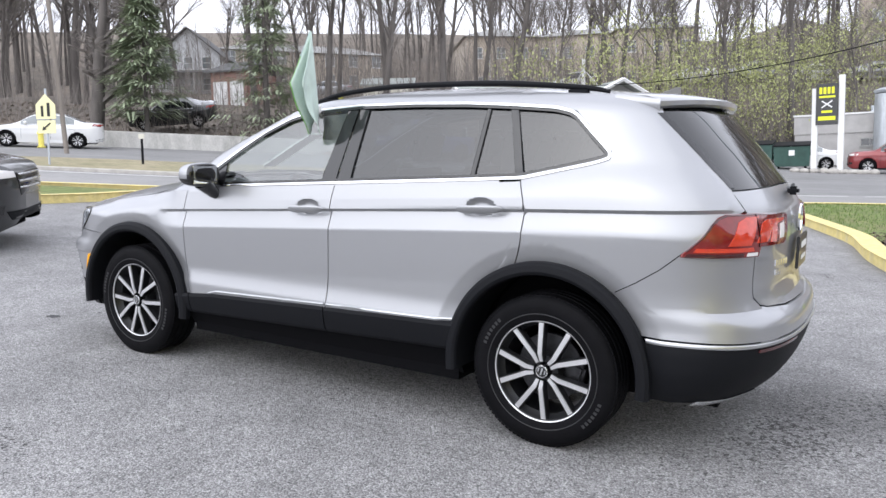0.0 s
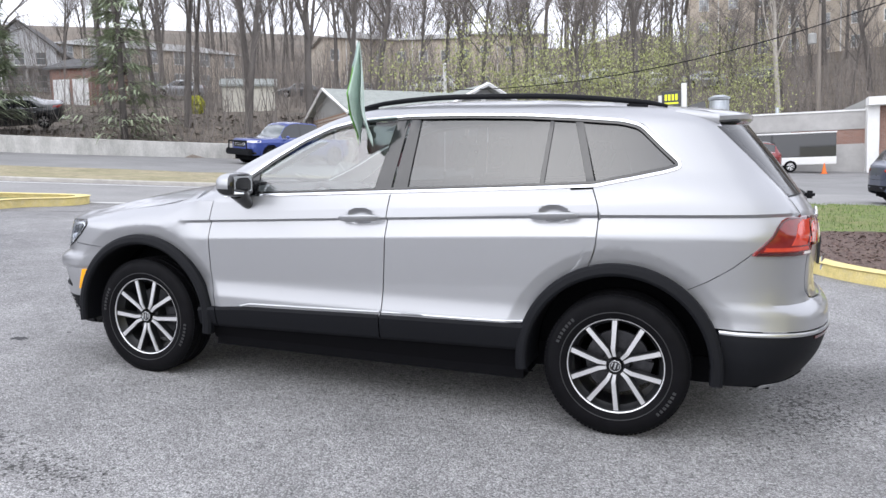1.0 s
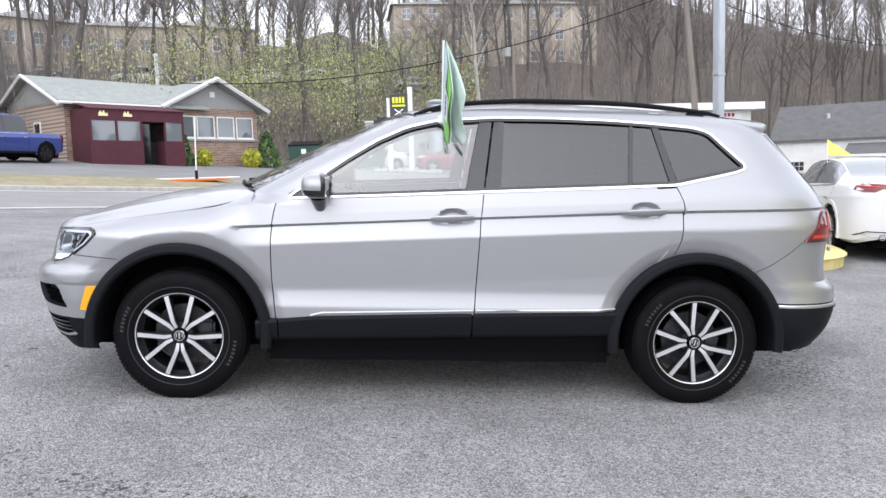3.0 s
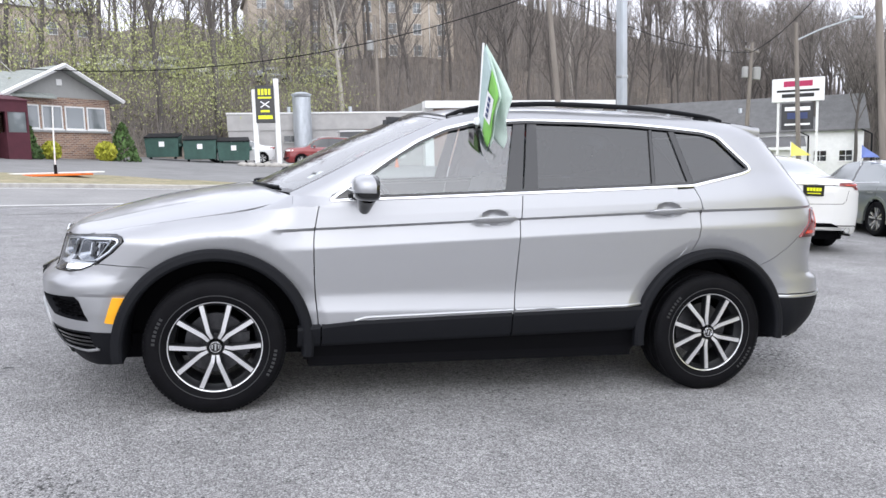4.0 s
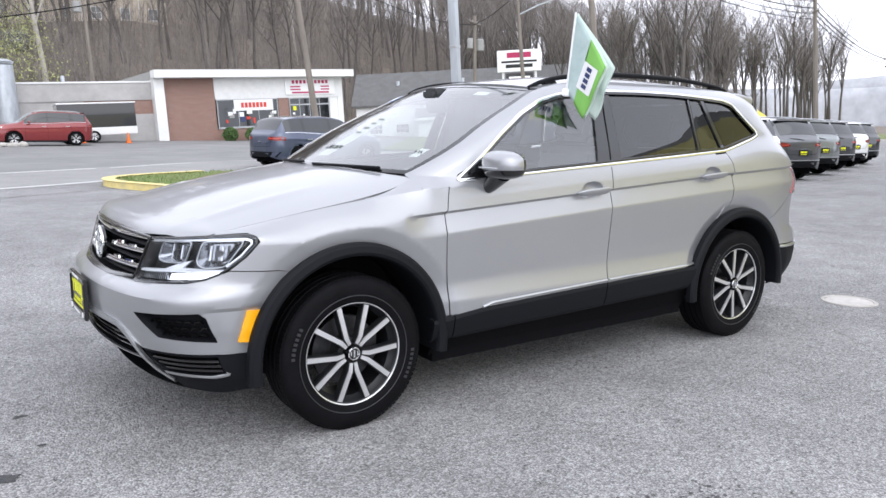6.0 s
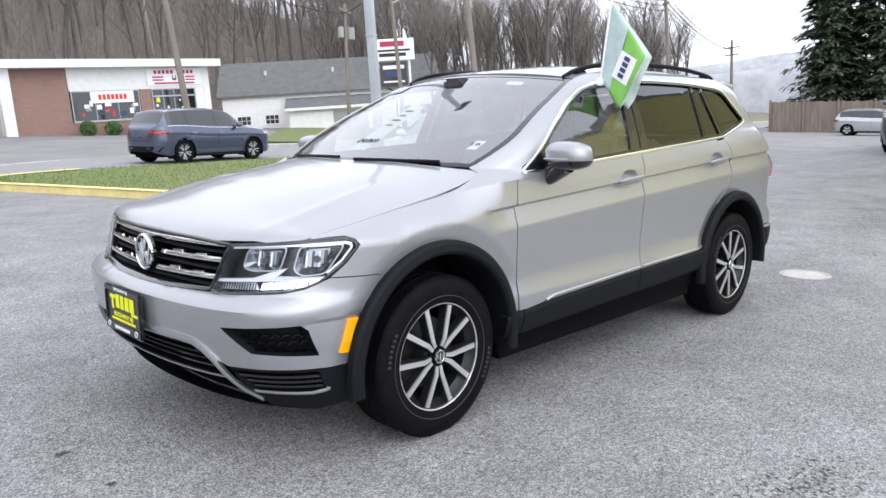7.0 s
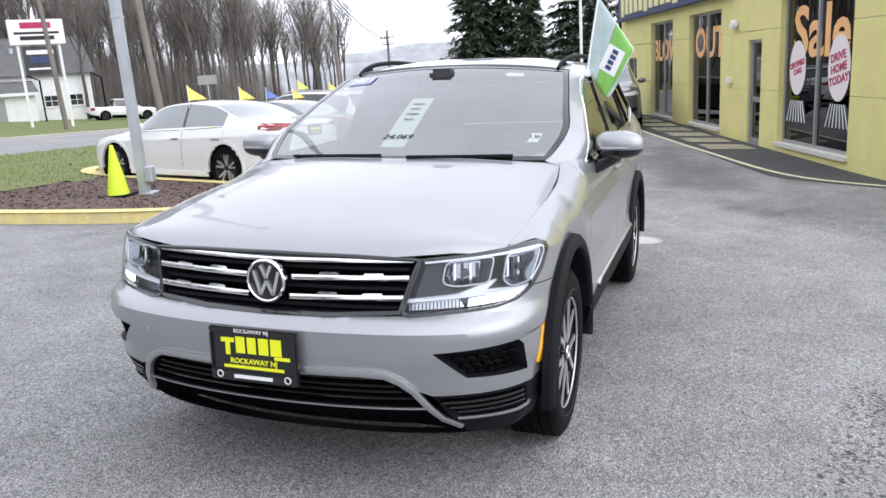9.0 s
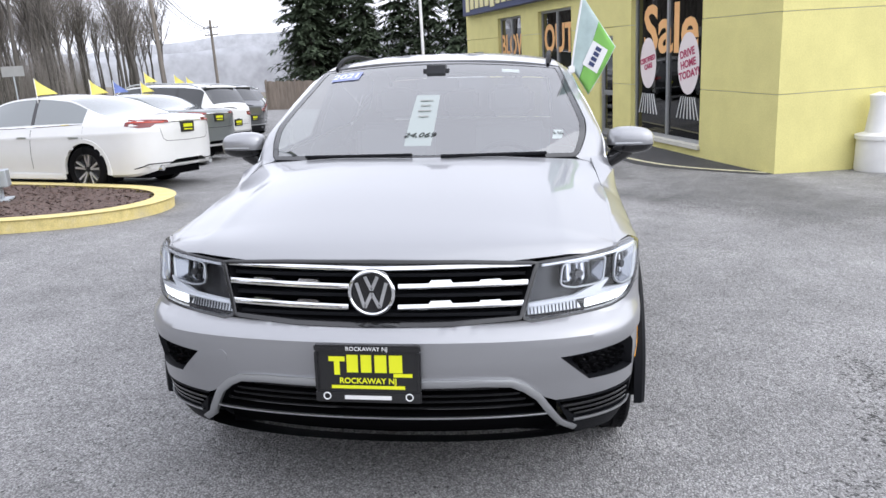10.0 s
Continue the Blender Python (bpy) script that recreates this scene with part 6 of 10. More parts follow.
seat(0.0, -0.37, 0.52, 16)
seat(0.0, 0.37, 0.52, 16)
seat(0.62, 0.0, 1.06, 20)
skin("headliner", [[(x, (half(x, top_z(x)) - 0.05) * s, top_z(x) - 0.03 + 0.03 * (1 - s * s)) for s in np.linspace(-1, 1, 13)] for x in np.linspace(0.0, 1.8, 13)], HEADLINER, car, "", outward=(0.9, 0, 3), thick=0.01)
part("rear_mirror", box_bm(-0.36, -0.33, -0.12, 0.12, 1.42, 1.49, 0.015, 2), CABIN_DARK, car)
part("mirror_shroud", box_bm(-0.42, -0.30, -0.07, 0.07, 1.49, 1.56, 0.02, 2), CABIN_DARK, car)
# papers on the windshield


def on_screen(name, s0, s1, t0, t1, mat, label="", out=-0.006):
    return skin(name, [[screen(t0 + (t1 - t0) * i / 6, s0 + (s1 - s0) * j / 6, out) for j in range(7)] for i in range(7)], mat, car, label, outward=(0.5, 0, 0.5), thick=0, smooth=60)


on_screen("price_sheet", -0.07, 0.095, 0.12, 0.58, PALE_PAPER, "pale price sheet with handwriting")
on_screen("inspection_sticker", -0.86, -0.80, 0.17, 0.25, PAPER, "small white inspection sticker")
on_screen("top_sticker", -0.66, -0.52, 0.86, 0.905, PAPER, "white sticker strip at the top of the windshield")
on_screen("year_sticker", 0.62, 0.86, 0.80, 0.90, BLUE_INK, "blue year sticker", out=0.004)


def screen_face(s, t, out):
    o, a, b = screen(t, s, out), screen(t, s - 0.01, out), screen(t + 0.01, s, out)
    ex = (a - o).normalized()
    ez = ex.cross((b - o).normalized()).normalized()
    ey = ez.cross(ex)
    m = Matrix((ex, ey, ez)).transposed().to_4x4()
    m.translation = o
    return m


part("year_lettering", text_geo("2021", 0.085, screen_face(0.745, 0.85, 0.006), 0.0005, bold=0.001), PAPER, car, smooth=0)
part("price_lettering", text_geo("24,069", 0.055, screen_face(0.012, 0.2, 0.002), 0.0005, shear=0.3), INK, car, smooth=0)
part("sticker_lettering", text_geo("3 26", 0.028, screen_face(-0.83, 0.21, 0.002), 0.0005), INK, car, smooth=0)
for k in range(4):
    bars(car, screen_face(0.012, 0.36 + 0.05 * k, 0.001), [(0, 0, 0.05 + 0.015 * (k % 2), 0.010)], GREY_SIDING, 0.002)


# ---- wheels ----
def build_wheel(name, label):
    w = new(name)
    tp = [(0.228, -0.085), (0.232, -0.102), (0.25, -0.110), (0.29, -0.114), (0.32, -0.109), (0.338, -0.098), (0.346, -0.082), (0.3475, -0.06)]
    for g0 in (-0.042, 0.0, 0.042):
        tp += [(0.349, g0 - 0.006), (0.341, g0 - 0.004), (0.341, g0 + 0.004), (0.349, g0 + 0.006)]
    tp += [(0.3475, 0.06), (0.346, 0.082), (0.338, 0.098), (0.32, 0.109), (0.29, 0.114), (0.25, 0.110), (0.228, 0.09)]
    tyre = part("tyre", lathe(tp, 72), RUBBER, w, "black tyre with moulded sidewall", smooth=35)
    lug = Geo()
    for i in range(96):
        a = 2 * math.pi * i / 96
        m = pose(0, 0, 0, 0, -math.degrees(a), 0)
        for sgn in (-1, 1):
            lug.box(0.342, 0.3482, sgn * 0.078 - 0.013, sgn * 0.078 + 0.013, -0.0085, 0.0085, m)
    tagged(part("tread", lug.get(), RUBBER, tyre, smooth=0), kind="stuff")
    part("sidewall_ring", lathe([(0.262, -0.1115), (0.264, -0.1135), (0.266, -0.113), (0.267, -0.1115)], 64), TYRE_MARK, tyre)
    mark = Geo()
    for a0 in (150, 330):
        for i in range(7):
            a = radians(a0 + i * 4.2)
            m = pose(0, 0, 0, 0, -math.degrees(a), 0)
            mark.box(0.288, 0.304, -0.1152, -0.112, -0.006, 0.006, m)
    tagged(part("sidewall_lettering", mark.get(), TYRE_MARK, tyre, smooth=0), kind="stuff")
    rim = part("rim", lathe([(0.222, -0.092), (0.232, -0.100), (0.234, -0.094), (0.226, -0.07), (0.205, -0.05), (0.195, 0.02), (0.20, 0.09), (0.228, 0.10)], 72), DARK_ALLOY, w, "dark alloy rim barrel", smooth=35)
    part("rim_lip", lathe([(0.2265, -0.094), (0.2275, -0.1000), (0.2325, -0.1015), (0.2345, -0.0985)], 72), ALLOY, rim, "machined rim lip", smooth=40)
    part("brake_disc", lathe([(0.06, 0.0), (0.155, 0.0), (0.157, 0.01), (0.155, 0.022), (0.06, 0.022)], 48), BRAKE, rim, smooth=40)
    part("hub_core", lathe([(0.0, -0.06), (0.062, -0.06), (0.07, -0.04), (0.07, 0.05), (0.0, 0.05)], 32), DARK_ALLOY, rim, smooth=40)
    part("brake_caliper", box_bm(0.075, 0.165, -0.02, 0.045, -0.07, 0.07, 0.015, 2), BRAKE, rim)
    for k in range(5):
        for sgn in (-1, 1):
            m = pose(0, 0, 0, 0, -(-90 + 72 * k), 0)
            line = [(0.043, sgn * 0.0100), (0.080, sgn * 0.0155), (0.217, sgn * 0.0715)]
            for nm, mt, wid, y0, y1 in (("spoke_back", DARK_ALLOY, 0.0135, -0.086, -0.045), ("spoke", ALLOY, 0.0100, -0.092, -0.084)):
                vs, fs = [], []
                for r, o in line:
                    i = line.index((r, o))
                    d = Vector(line[min(i + 1, 2)]) - Vector(line[max(i - 1, 0)])
                    d.normalize()
                    n = Vector((-d.y, d.x)) * wid * (0.75 if i == 0 else (1.0 if i == 1 else 1.12))
                    dish = 0.012 * (1 - abs(r - 0.13) / 0.09)
                    for yy in (y0, y1):
                        vs += [m @ Vector((r + n.x, yy - dish * 0.6, o + n.y)), m @ Vector((r - n.x, yy - dish * 0.6, o - n.y))]
                for i in range(2):
                    a, b = i * 4, i * 4 + 4
                    fs += [(a, a + 1, b + 1, b), (a + 2, b + 2, b + 3, a + 3), (a, b, b + 2, a + 2), (a + 1, a + 3, b + 3, b + 1)]
                fs += [(0, 2, 3, 1), (8, 9, 11, 10)]
                part(nm, (vs, fs), mt, rim, smooth=0)
        a = radians(-90 + 36 + 72 * k)
        part("wheel_bolt", lathe([(0, -0.066), (0.010, -0.066), (0.011, -0.055)], 8), DARK_ALLOY, rim).matrix_local = Matrix.Translation((0.056 * math.cos(a), 0, 0.056 * math.sin(a)))
    cap = part("hub_cap", lathe([(0.0, -0.1), (0.026, -0.1), (0.030, -0.097), (0.032, -0.085), (0.036, -0.06)], 32), GLOSS_BLACK, rim, "round emblem hub cap", smooth=40)
    part("cap_ring", lathe([(0.0235, -0.1005), (0.0245, -0.1025), (0.028, -0.1025), (0.0295, -0.099)], 32), CHROME, cap)
    e = part("cap_emblem", Geo().box(-0.019, -0.013, -0.102, -0.099, -0.008, 0.012).box(0.013, 0.019, -0.102, -0.099, -0.008, 0.012).box(-0.004, 0.004, -0.102, -0.099, -0.016, 0.016).get(), CHROME, cap, smooth=0)
    if label:
        w["label"] = label
    return w


wheel = build_wheel("wheel", "black-tyred wheel with machined ten-spoke alloy rim")
wheel.parent = car
wheel.matrix_local = pose(AXLE_F, -0.792, HUB_Z)
for m in (pose(AXLE_R, -0.792, HUB_Z, 0, 15, 0), pose(AXLE_F, 0.792, HUB_Z, 0, 0, 180), pose(AXLE_R, 0.792, HUB_Z, 0, 20, 180)):
    copy_thing(wheel, m)



# ---- the flag on the driver's window ----
flag = root("window_flag", LOT @ Matrix.Translation((-0.02, -0.735, 1.535)), "green and pale dealer flag clipped to the driver's window", "flag")
part("flag_pole", Geo().tube([(0, 0.03, -0.04), (0, -0.005, 0.0), (0.0, -0.03, 0.2), (-0.004, -0.06, 0.40)], 0.006, 8).get(), PLATE_WHITE, flag, smooth=60)
part("clip", box_bm(-0.022, 0.022, -0.022, 0.012, -0.03, 0.012, 0.005, 2), PLATE_WHITE, flag)


def cloth(name, a, b, c, d, sag, mat, parent, label="", n=14):
    """A draped four-cornered cloth."""
    P = []
    for i in range(n + 1):
        u = i / n
        row = []
        for j in range(n + 1):
            v = j / n
            p = Vector(a) * (1 - u) * (1 - v) + Vector(b) * u * (1 - v) + Vector(c) * u * v + Vector(d) * (1 - u) * v
            p.x += sag * (math.sin(3.1 * u + 4.5 * v) * 0.5 + 0.25 * math.sin(9 * u - 5 * v)) * v
            p.z -= abs(sag) * 0.6 * math.sin(math.pi * u) * v
            row.append(p)
        P.append(row)
    ob = part(name, Geo().grid(P).get(), mat, parent, label, smooth=80)
    md = ob.modifiers.new("thickness", "SOLIDIFY")
    md.thickness = 0.0015
    return ob


# the cloth hangs outwards from the pole: pale towards the rear of the car, green towards its nose
cloth("flag_cloth", (0.012, -0.058, 0.395), (0.012, -0.006, 0.0), (0.105, -0.11, -0.155), (0.115, -0.245, 0.112), 0.030, FLAG_BACK, flag, "pale back of the cloth")
cloth("flag_lining", (0.010, -0.062, 0.397), (0.010, -0.008, 0.0), (0.036, -0.108, -0.150), (0.046, -0.256, 0.114), 0.014, FLAG_BACK, flag, "pale lining behind the green cloth")
cloth("flag_cloth", (0.0, -0.060, 0.395), (0.0, -0.010, 0.0), (0.010, -0.052, -0.065), (0.018, -0.155, 0.255), 0.012, FLAG_PALE, flag, "pale grey-green part of the cloth")
cloth("flag_cloth", (0.018, -0.153, 0.257), (0.010, -0.050, -0.063), (0.022, -0.104, -0.148), (0.034, -0.25, 0.112), 0.016, FLAG_GREEN, flag, "bright green part of the cloth")
mark = lambda u, v: (0.008 + 0.010 * u, -0.125 - 0.085 * u + 0.060 * v, 0.150 - 0.055 * u - 0.130 * v)
part("flag_mark", Geo().grid([[mark(u, v) for v in (0, 1)] for u in np.linspace(0, 1, 4)]).get(), PLATE_WHITE, flag, "white panel with dark bars", smooth=0)
for k in range(4):
    v0 = 0.10 + 0.21 * k
    part("lettering_bar", Geo().grid([[Vector(mark(u, v)) - Vector((0.003, 0, 0)) for v in (v0, v0 + 0.15)] for u in (0.32, 0.66)]).get(), NAVY, flag, smooth=0)

# ---- the yellow showroom ----
SHOW_YAW = 19.0
show_m = Matrix.Translation(spot(7.47, -4.2)) @ pose(0, 0, 0, 0, 0, SHOW_YAW + 180)
# local axes: -x along the front from the near corner, y into the building, z from the corner's foot
showroom = tagged(root("showroom_building", show_m, "pale yellow painted block showroom with large shop windows", "building"), kind="")
FRONT = [("wall", 0.0, 2.15), ("win", 2.15, 4.85), ("wall", 4.85, 5.72), ("door", 5.72, 6.42), ("wall", 6.42, 8.1), ("win", 8.1, 10.5), ("wall", 10.5, 12.0), ("win", 12.0, 14.35), ("wall", 14.35, 16.2), ("small", 16.2, 17.6), ("wall", 17.6, 18.4)]
FRONT = [(k, -b, -a) for k, a, b in FRONT]
HT = 4.5


def block(name, parent, x0, x1, z0, z1, mat, y0=0.0, y1=0.25):
    return part(name, Geo().box(x0, x1, y0, y1, z0, z1).get(), mat, parent, smooth=0)


def courses(x0, x1, z0, z1, y0, y1):
    """Walling in tall courses with shallow grooves between them."""
    cuts = [z0] + [z for z in (1.19, 2.38, 3.57) if z0 + 0.05 < z < z1 - 0.05] + [z1]
    for a, b in zip(cuts, cuts[1:]):
        block("wall_course", showroom, x0, x1, a + (0.006 if a != z0 else 0), b - (0.006 if b != z1 else 0), YELLOW_STUCCO, y0, y1)


for kind, x0, x1 in FRONT:
    if kind == "wall":
        courses(x0, x1, -1.2, HT, 0.0, 0.3)
    elif kind == "win":
        courses(x0, x1, -1.2, 0.14, 0.0, 0.3)
        courses(x0, x1, 2.96, HT, 0.0, 0.3)
        wf = part("shop_window", Geo().box(x0, x1, 0.10, 0.17, 0.20, 0.26).get(), ALU_FRAME, showroom, "tall two-pane aluminium shop window", smooth=0)
        part("window_head", Geo().box(x0, x1, 0.10, 0.17, 2.90, 2.96).get(), ALU_FRAME, wf, smooth=0)
        for ja, jb in ((x0, x0 + 0.06), (x1 - 0.06, x1)):
            part("window_jamb", Geo().box(ja, jb, 0.10, 0.17, 0.26, 2.90).get(), ALU_FRAME, wf, smooth=0)
        part("mullion", Geo().box((x0 + x1) / 2 - 0.035, (x0 + x1) / 2 + 0.035, 0.09, 0.17, 0.26, 2.90).get(), ALU_FRAME, wf, smooth=0)
        for a, b in ((x0 + 0.06, (x0 + x1) / 2 - 0.035), ((x0 + x1) / 2 + 0.035, x1 - 0.06)):
            part("pane", Geo().box(a, b, 0.13, 0.14, 0.26, 2.90).get(), WINDOW_PRIVACY, wf, smooth=0)
        part("window_sill", Geo().box(x0 - 0.03, x1 + 0.03, -0.06, 0.10, 0.13, 0.20).get(), CREAM_TRIM, wf, smooth=0)
    elif kind == "door":
        courses(x0, x1, 2.2, HT, 0.0, 0.3)
        dr = part("shop_door", Geo().box(x0, x0 + 0.05, 0.05, 0.16, -0.05, 2.2).box(x1 - 0.05, x1, 0.05, 0.16, -0.05, 2.2).box(x0 + 0.05, x1 - 0.05, 0.05, 0.16, 2.14, 2.2).box(x0 + 0.05, x1 - 0.05, 0.07, 0.13, -0.05, 0.15).box(x0 + 0.05, x1 - 0.05, 0.07, 0.13, 0.92, 1.02).box(x0 + 0.05, x0 + 0.1, 0.07, 0.13, 0.15, 2.14).box(x1 - 0.1, x1 - 0.05, 0.07, 0.13, 0.15, 2.14).get(), ALU_FRAME, showroom, "grey aluminium glazed door", smooth=0)
        part("door_pane", Geo().box(x0 + 0.1, x1 - 0.1, 0.095, 0.105, 0.15, 0.92).box(x0 + 0.1, x1 - 0.1, 0.095, 0.105, 1.02, 2.14).get(), WINDOW_PRIVACY, dr, smooth=0)
        part("door_handle", Geo().tube([(x0 + 0.14, 0.06, 1.05), (x0 + 0.14, 0.0, 1.06), (x0 + 0.14, 0.0, 0.90), (x0 + 0.14, 0.06, 0.89)], 0.012, 6).get(), SATIN_SILVER, dr)
    else:
        courses(x0, x1, -1.2, 1.2, 0.0, 0.3)
        courses(x0, x1, 1.95, HT, 0.0, 0.3)
        sw2 = part("small_window", Geo().box(x0, x1, 0.08, 0.15, 1.2, 1.25).box(x0, x1, 0.08, 0.15, 1.9, 1.95).box(x0, x0 + 0.05, 0.08, 0.15, 1.25, 1.9).box(x1 - 0.05, x1, 0.08, 0.15, 1.25, 1.9).box((x0 + x1) / 2 - 0.03, (x0 + x1) / 2 + 0.03, 0.08, 0.15, 1.25, 1.9).get(), ALU_FRAME, showroom, "small two-pane window", smooth=0)
        part("pane", Geo().box(x0 + 0.05, x1 - 0.05, 0.11, 0.12, 1.25, 1.9).get(), WINDOW_PRIVACY, sw2, smooth=0)
        part("window_sill", Geo().box(x0 - 0.04, x1 + 0.04, -0.05, 0.08, 1.14, 1.2).get(), CREAM_TRIM, sw2, smooth=0)
# side wall, back, roof and inside floor
cuts = [-1.2, 1.19, 2.38, 3.57, HT]
for a, b in zip(cuts, cuts[1:]):
    block("side_course", showroom, -0.3, 0.0, a + 0.006, b - 0.006, YELLOW_STUCCO, 0.3, 16.0)
    block("end_course", showroom, -18.4, -18.1, a + 0.006, b - 0.006, YELLOW_STUCCO, 0.3, 16.0)
block("groove_core", showroom, -18.38, -0.02, 3.0, HT - 0.02, CREAM_TRIM, 0.02, 0.28)
block("groove_core", showroom, -0.28, -0.015, -1.2, HT - 0.02, CREAM_TRIM, 0.02, 15.9)
for x0, x1 in ((0.015, 2.14), (4.86, 5.71), (6.43, 8.09), (10.51, 11.99), (14.36, 18.38)):
    block("groove_core", showroom, -x1, -x0, -1.2, 1.15 if x1 > 16 else 3.0, CREAM_TRIM, 0.015, 0.28)
block("back_wall", showroom, -18.1, -0.3, -1.2, HT, YELLOW_STUCCO, 15.7, 16.0)
block("roof", showroom, -18.4, 0.0, HT, HT + 0.15, GREY_SIDING, 0.0, 16.0)
block("floor", showroom, -18.1, -0.3, -0.1, 0.05, CABIN, 0.3, 15.7)
block("inner_wall", showroom, -18.1, -0.3, 0.05, HT, HEADLINER, 7.0, 7.1)
sg_board = part("sign_board", box_bm(-18.0, -7.3, -0.22, -0.003, 3.22, 4.12, 0.02, 1), NAVY, showroom, "navy fascia sign with cream lettering bars", smooth=0)
bars(sg_board, Matrix.Translation((0, -0.222, 3.65)) @ pose(0, 0, 0, 90, 0, 0), [(-17.2 + 0.62 * k, 0.0, 0.42, 0.5 if k % 5 else 0.62) for k in range(15)], CREAM_LETTER, 0.03)
wall_lamp = part("wall_lamp", lathe([(0, -0.16), (0.09, -0.14), (0.11, -0.08), (0.10, -0.02), (0.06, 0.0)], 20), WHITE_PAINT, showroom, "round white wall lamp")
wall_lamp.matrix_local = Matrix.Translation((-7.1, 0, 2.55))
part("letter_box", box_bm(-7.48, -7.3, -0.1, 0.0, 1.28, 1.42, 0.01, 1), WHITE_PAINT, showroom)


def front_face(x, z, out=0.0):
    return Matrix.Translation((-x, 0.127 - out, z)) @ pose(0, 0, 0, 90, 0, 0)


part("window_lettering", text_geo("Sale", 1.25, front_face(3.5, 2.22) @ Matrix.Scale(1.05, 4, (1, 0, 0)), 0.002, bold=0.03), ORANGE_PAINT, showroom, "orange painted window lettering", smooth=0)
part("window_lettering", text_geo("OUT", 1.0, front_face(9.3, 2.2), 0.002, bold=0.025), ORANGE_PAINT, showroom, "orange painted window lettering", smooth=0)
part("window_lettering", text_geo("BLOW", 0.85, front_face(13.17, 2.1), 0.002, bold=0.025), ORANGE_PAINT, showroom, "orange painted window lettering", smooth=0)
for cx, words, r in ((2.78, "DRIVE\nHOME\nTODAY!", 0.37), (4.32, "CERTIFIED\nCARS", 0.33)):
    disc = part("window_disc", lathe([(0.0, 0.0), (r, 0.0), (r, 0.004)], 36), PINK_DISC, showroom, "round pale pink poster with red lettering", smooth=0)
    disc.matrix_local = Matrix.Translation((-cx, 0.118, 1.62)) @ Matrix.Scale(1.5, 4, (0, 0, 1))
    part("poster_lettering", text_geo(words, 0.19 if r > 0.35 else 0.135, Matrix.Translation((-cx, 0.114, 1.62)) @ pose(0, 0, 0, 90, 0, 0) @ pose(0, 0, 0, 0, 0, 12), 0.001, bold=0.006), RED_MARKER, showroom, smooth=0)
    for k in range(7):
        a = -0.9 + 0.3 * k
        part("painted_streak", Geo().tube([(-cx + 0.25 * a, 0.12, 1.02), (-cx + 0.42 * a, 0.12, 0.62)], 0.012, 4).get(), PLATE_WHITE, showroom, smooth=0)
# painted walk before the showroom
for nm, pts, w in (("yellow_line", [(0.15, -0.02), (1.75, -1.05), (5, -1.3), (9, -1.45), (13, -1.5), (17, -1.4)], 0.1),):
    cur = spline2(pts, 8)
    P = []
    for i, p in enumerate(cur):
        d = (cur[min(i + 1, len(cur) - 1)] - cur[max(i - 1, 0)]).normalized()
        s = Vector((-d.y, d.x)) * w / 2
        row = []
        for q in (p + s, p - s):
            wq = show_m @ Vector((-q.x, q.y, 0))
            pl = LOT.inverted() @ wq
            row.append(LOT @ Vector((pl.x, pl.y, float(rise(pl.x, pl.y)) + 0.006)))
        P.append(row)
    tagged(part("walkway_line", Geo().grid(P).get(), CREAM_ROAD, smooth=0), "cream painted line before the showroom", "road marking", kind="structure")
rngp = random.Random(11)
for k in range(8):
    u0 = 5.2 + 1.35 * k
    for j in range(5):
        a, b = u0 + 0.17 * j + rngp.uniform(-0.02, 0.02), u0 + 0.17 * j + 0.09
        row = []
        for px, py in ((a, -0.25), (b, -0.25), (b, -1.1), (a, -1.1)):
            pl = LOT.inverted() @ (show_m @ Vector((-px - (0.3 if py < -0.5 else 0), py, 0)))
            row.append(LOT @ Vector((pl.x, pl.y, float(rise(pl.x, pl.y)) + 0.012)))
        tagged(part("walkway_bar", (row, [(0, 1, 2, 3)]), CREAM_ROAD, smooth=0), "faded cream painted lettering bar on the walkway", "road marking", kind="structure")
P = []
for u in np.linspace(0.0, 17.5, 40):
    row = []
    for off in (-0.02, -0.5, -1.0, -1.4):
        pl = LOT.inverted() @ (show_m @ Vector((-u, off * min(1, 0.15 + u / 1.8), 0)))
        row.append(LOT @ Vector((pl.x, pl.y, float(rise(pl.x, pl.y)) + 0.004)))
    P.append(row)
tagged(part("walkway", Geo().grid(P).get(), NEW_ASPHALT, smooth=0), "dark newer asphalt walk along the showroom", "walkway", kind="structure")
urn = root("salt_bin", upright(7.75, -5.75, 19), "white plastic bin with a domed lid beside the wall", "bin")
part("body", lathe([(0.0, 0.0), (0.26, 0.0), (0.28, 0.05), (0.27, 0.5), (0.25, 0.52)], 28, "z"), WHITE_PAINT, urn)
part("lid", lathe([(0.30, 0.50), (0.30, 0.56), (0.17, 0.60), (0.12, 1.0), (0.14, 1.15), (0.0, 1.2)], 28, "z"), WHITE_PAINT, urn)

# ---- pole, cone and bases on the island ----
pole = root("steel_light_pole", upright(4.58, 6.44, 20), "tall galvanised square steel light pole on the mulch", "light pole")
part("shaft", box_bm(-0.065, 0.065, -0.065, 0.065, 0.1, 9.0, 0.012, 2), GALVANISED, pole)
part("base_plate", box_bm(-0.16, 0.16, -0.16, 0.16, 0.10, 0.14, 0.008, 1), GALVANISED, pole)
part("base_box", box_bm(-0.11, 0.06, -0.18, -0.066, 0.30, 0.52, 0.01, 1), GALVANISED, pole)
for z in (2.6, 5.2):
    part("band", box_bm(-0.07, 0.07, -0.07, 0.07, z, z + 0.04, 0.004, 1), SATIN_SILVER, pole)
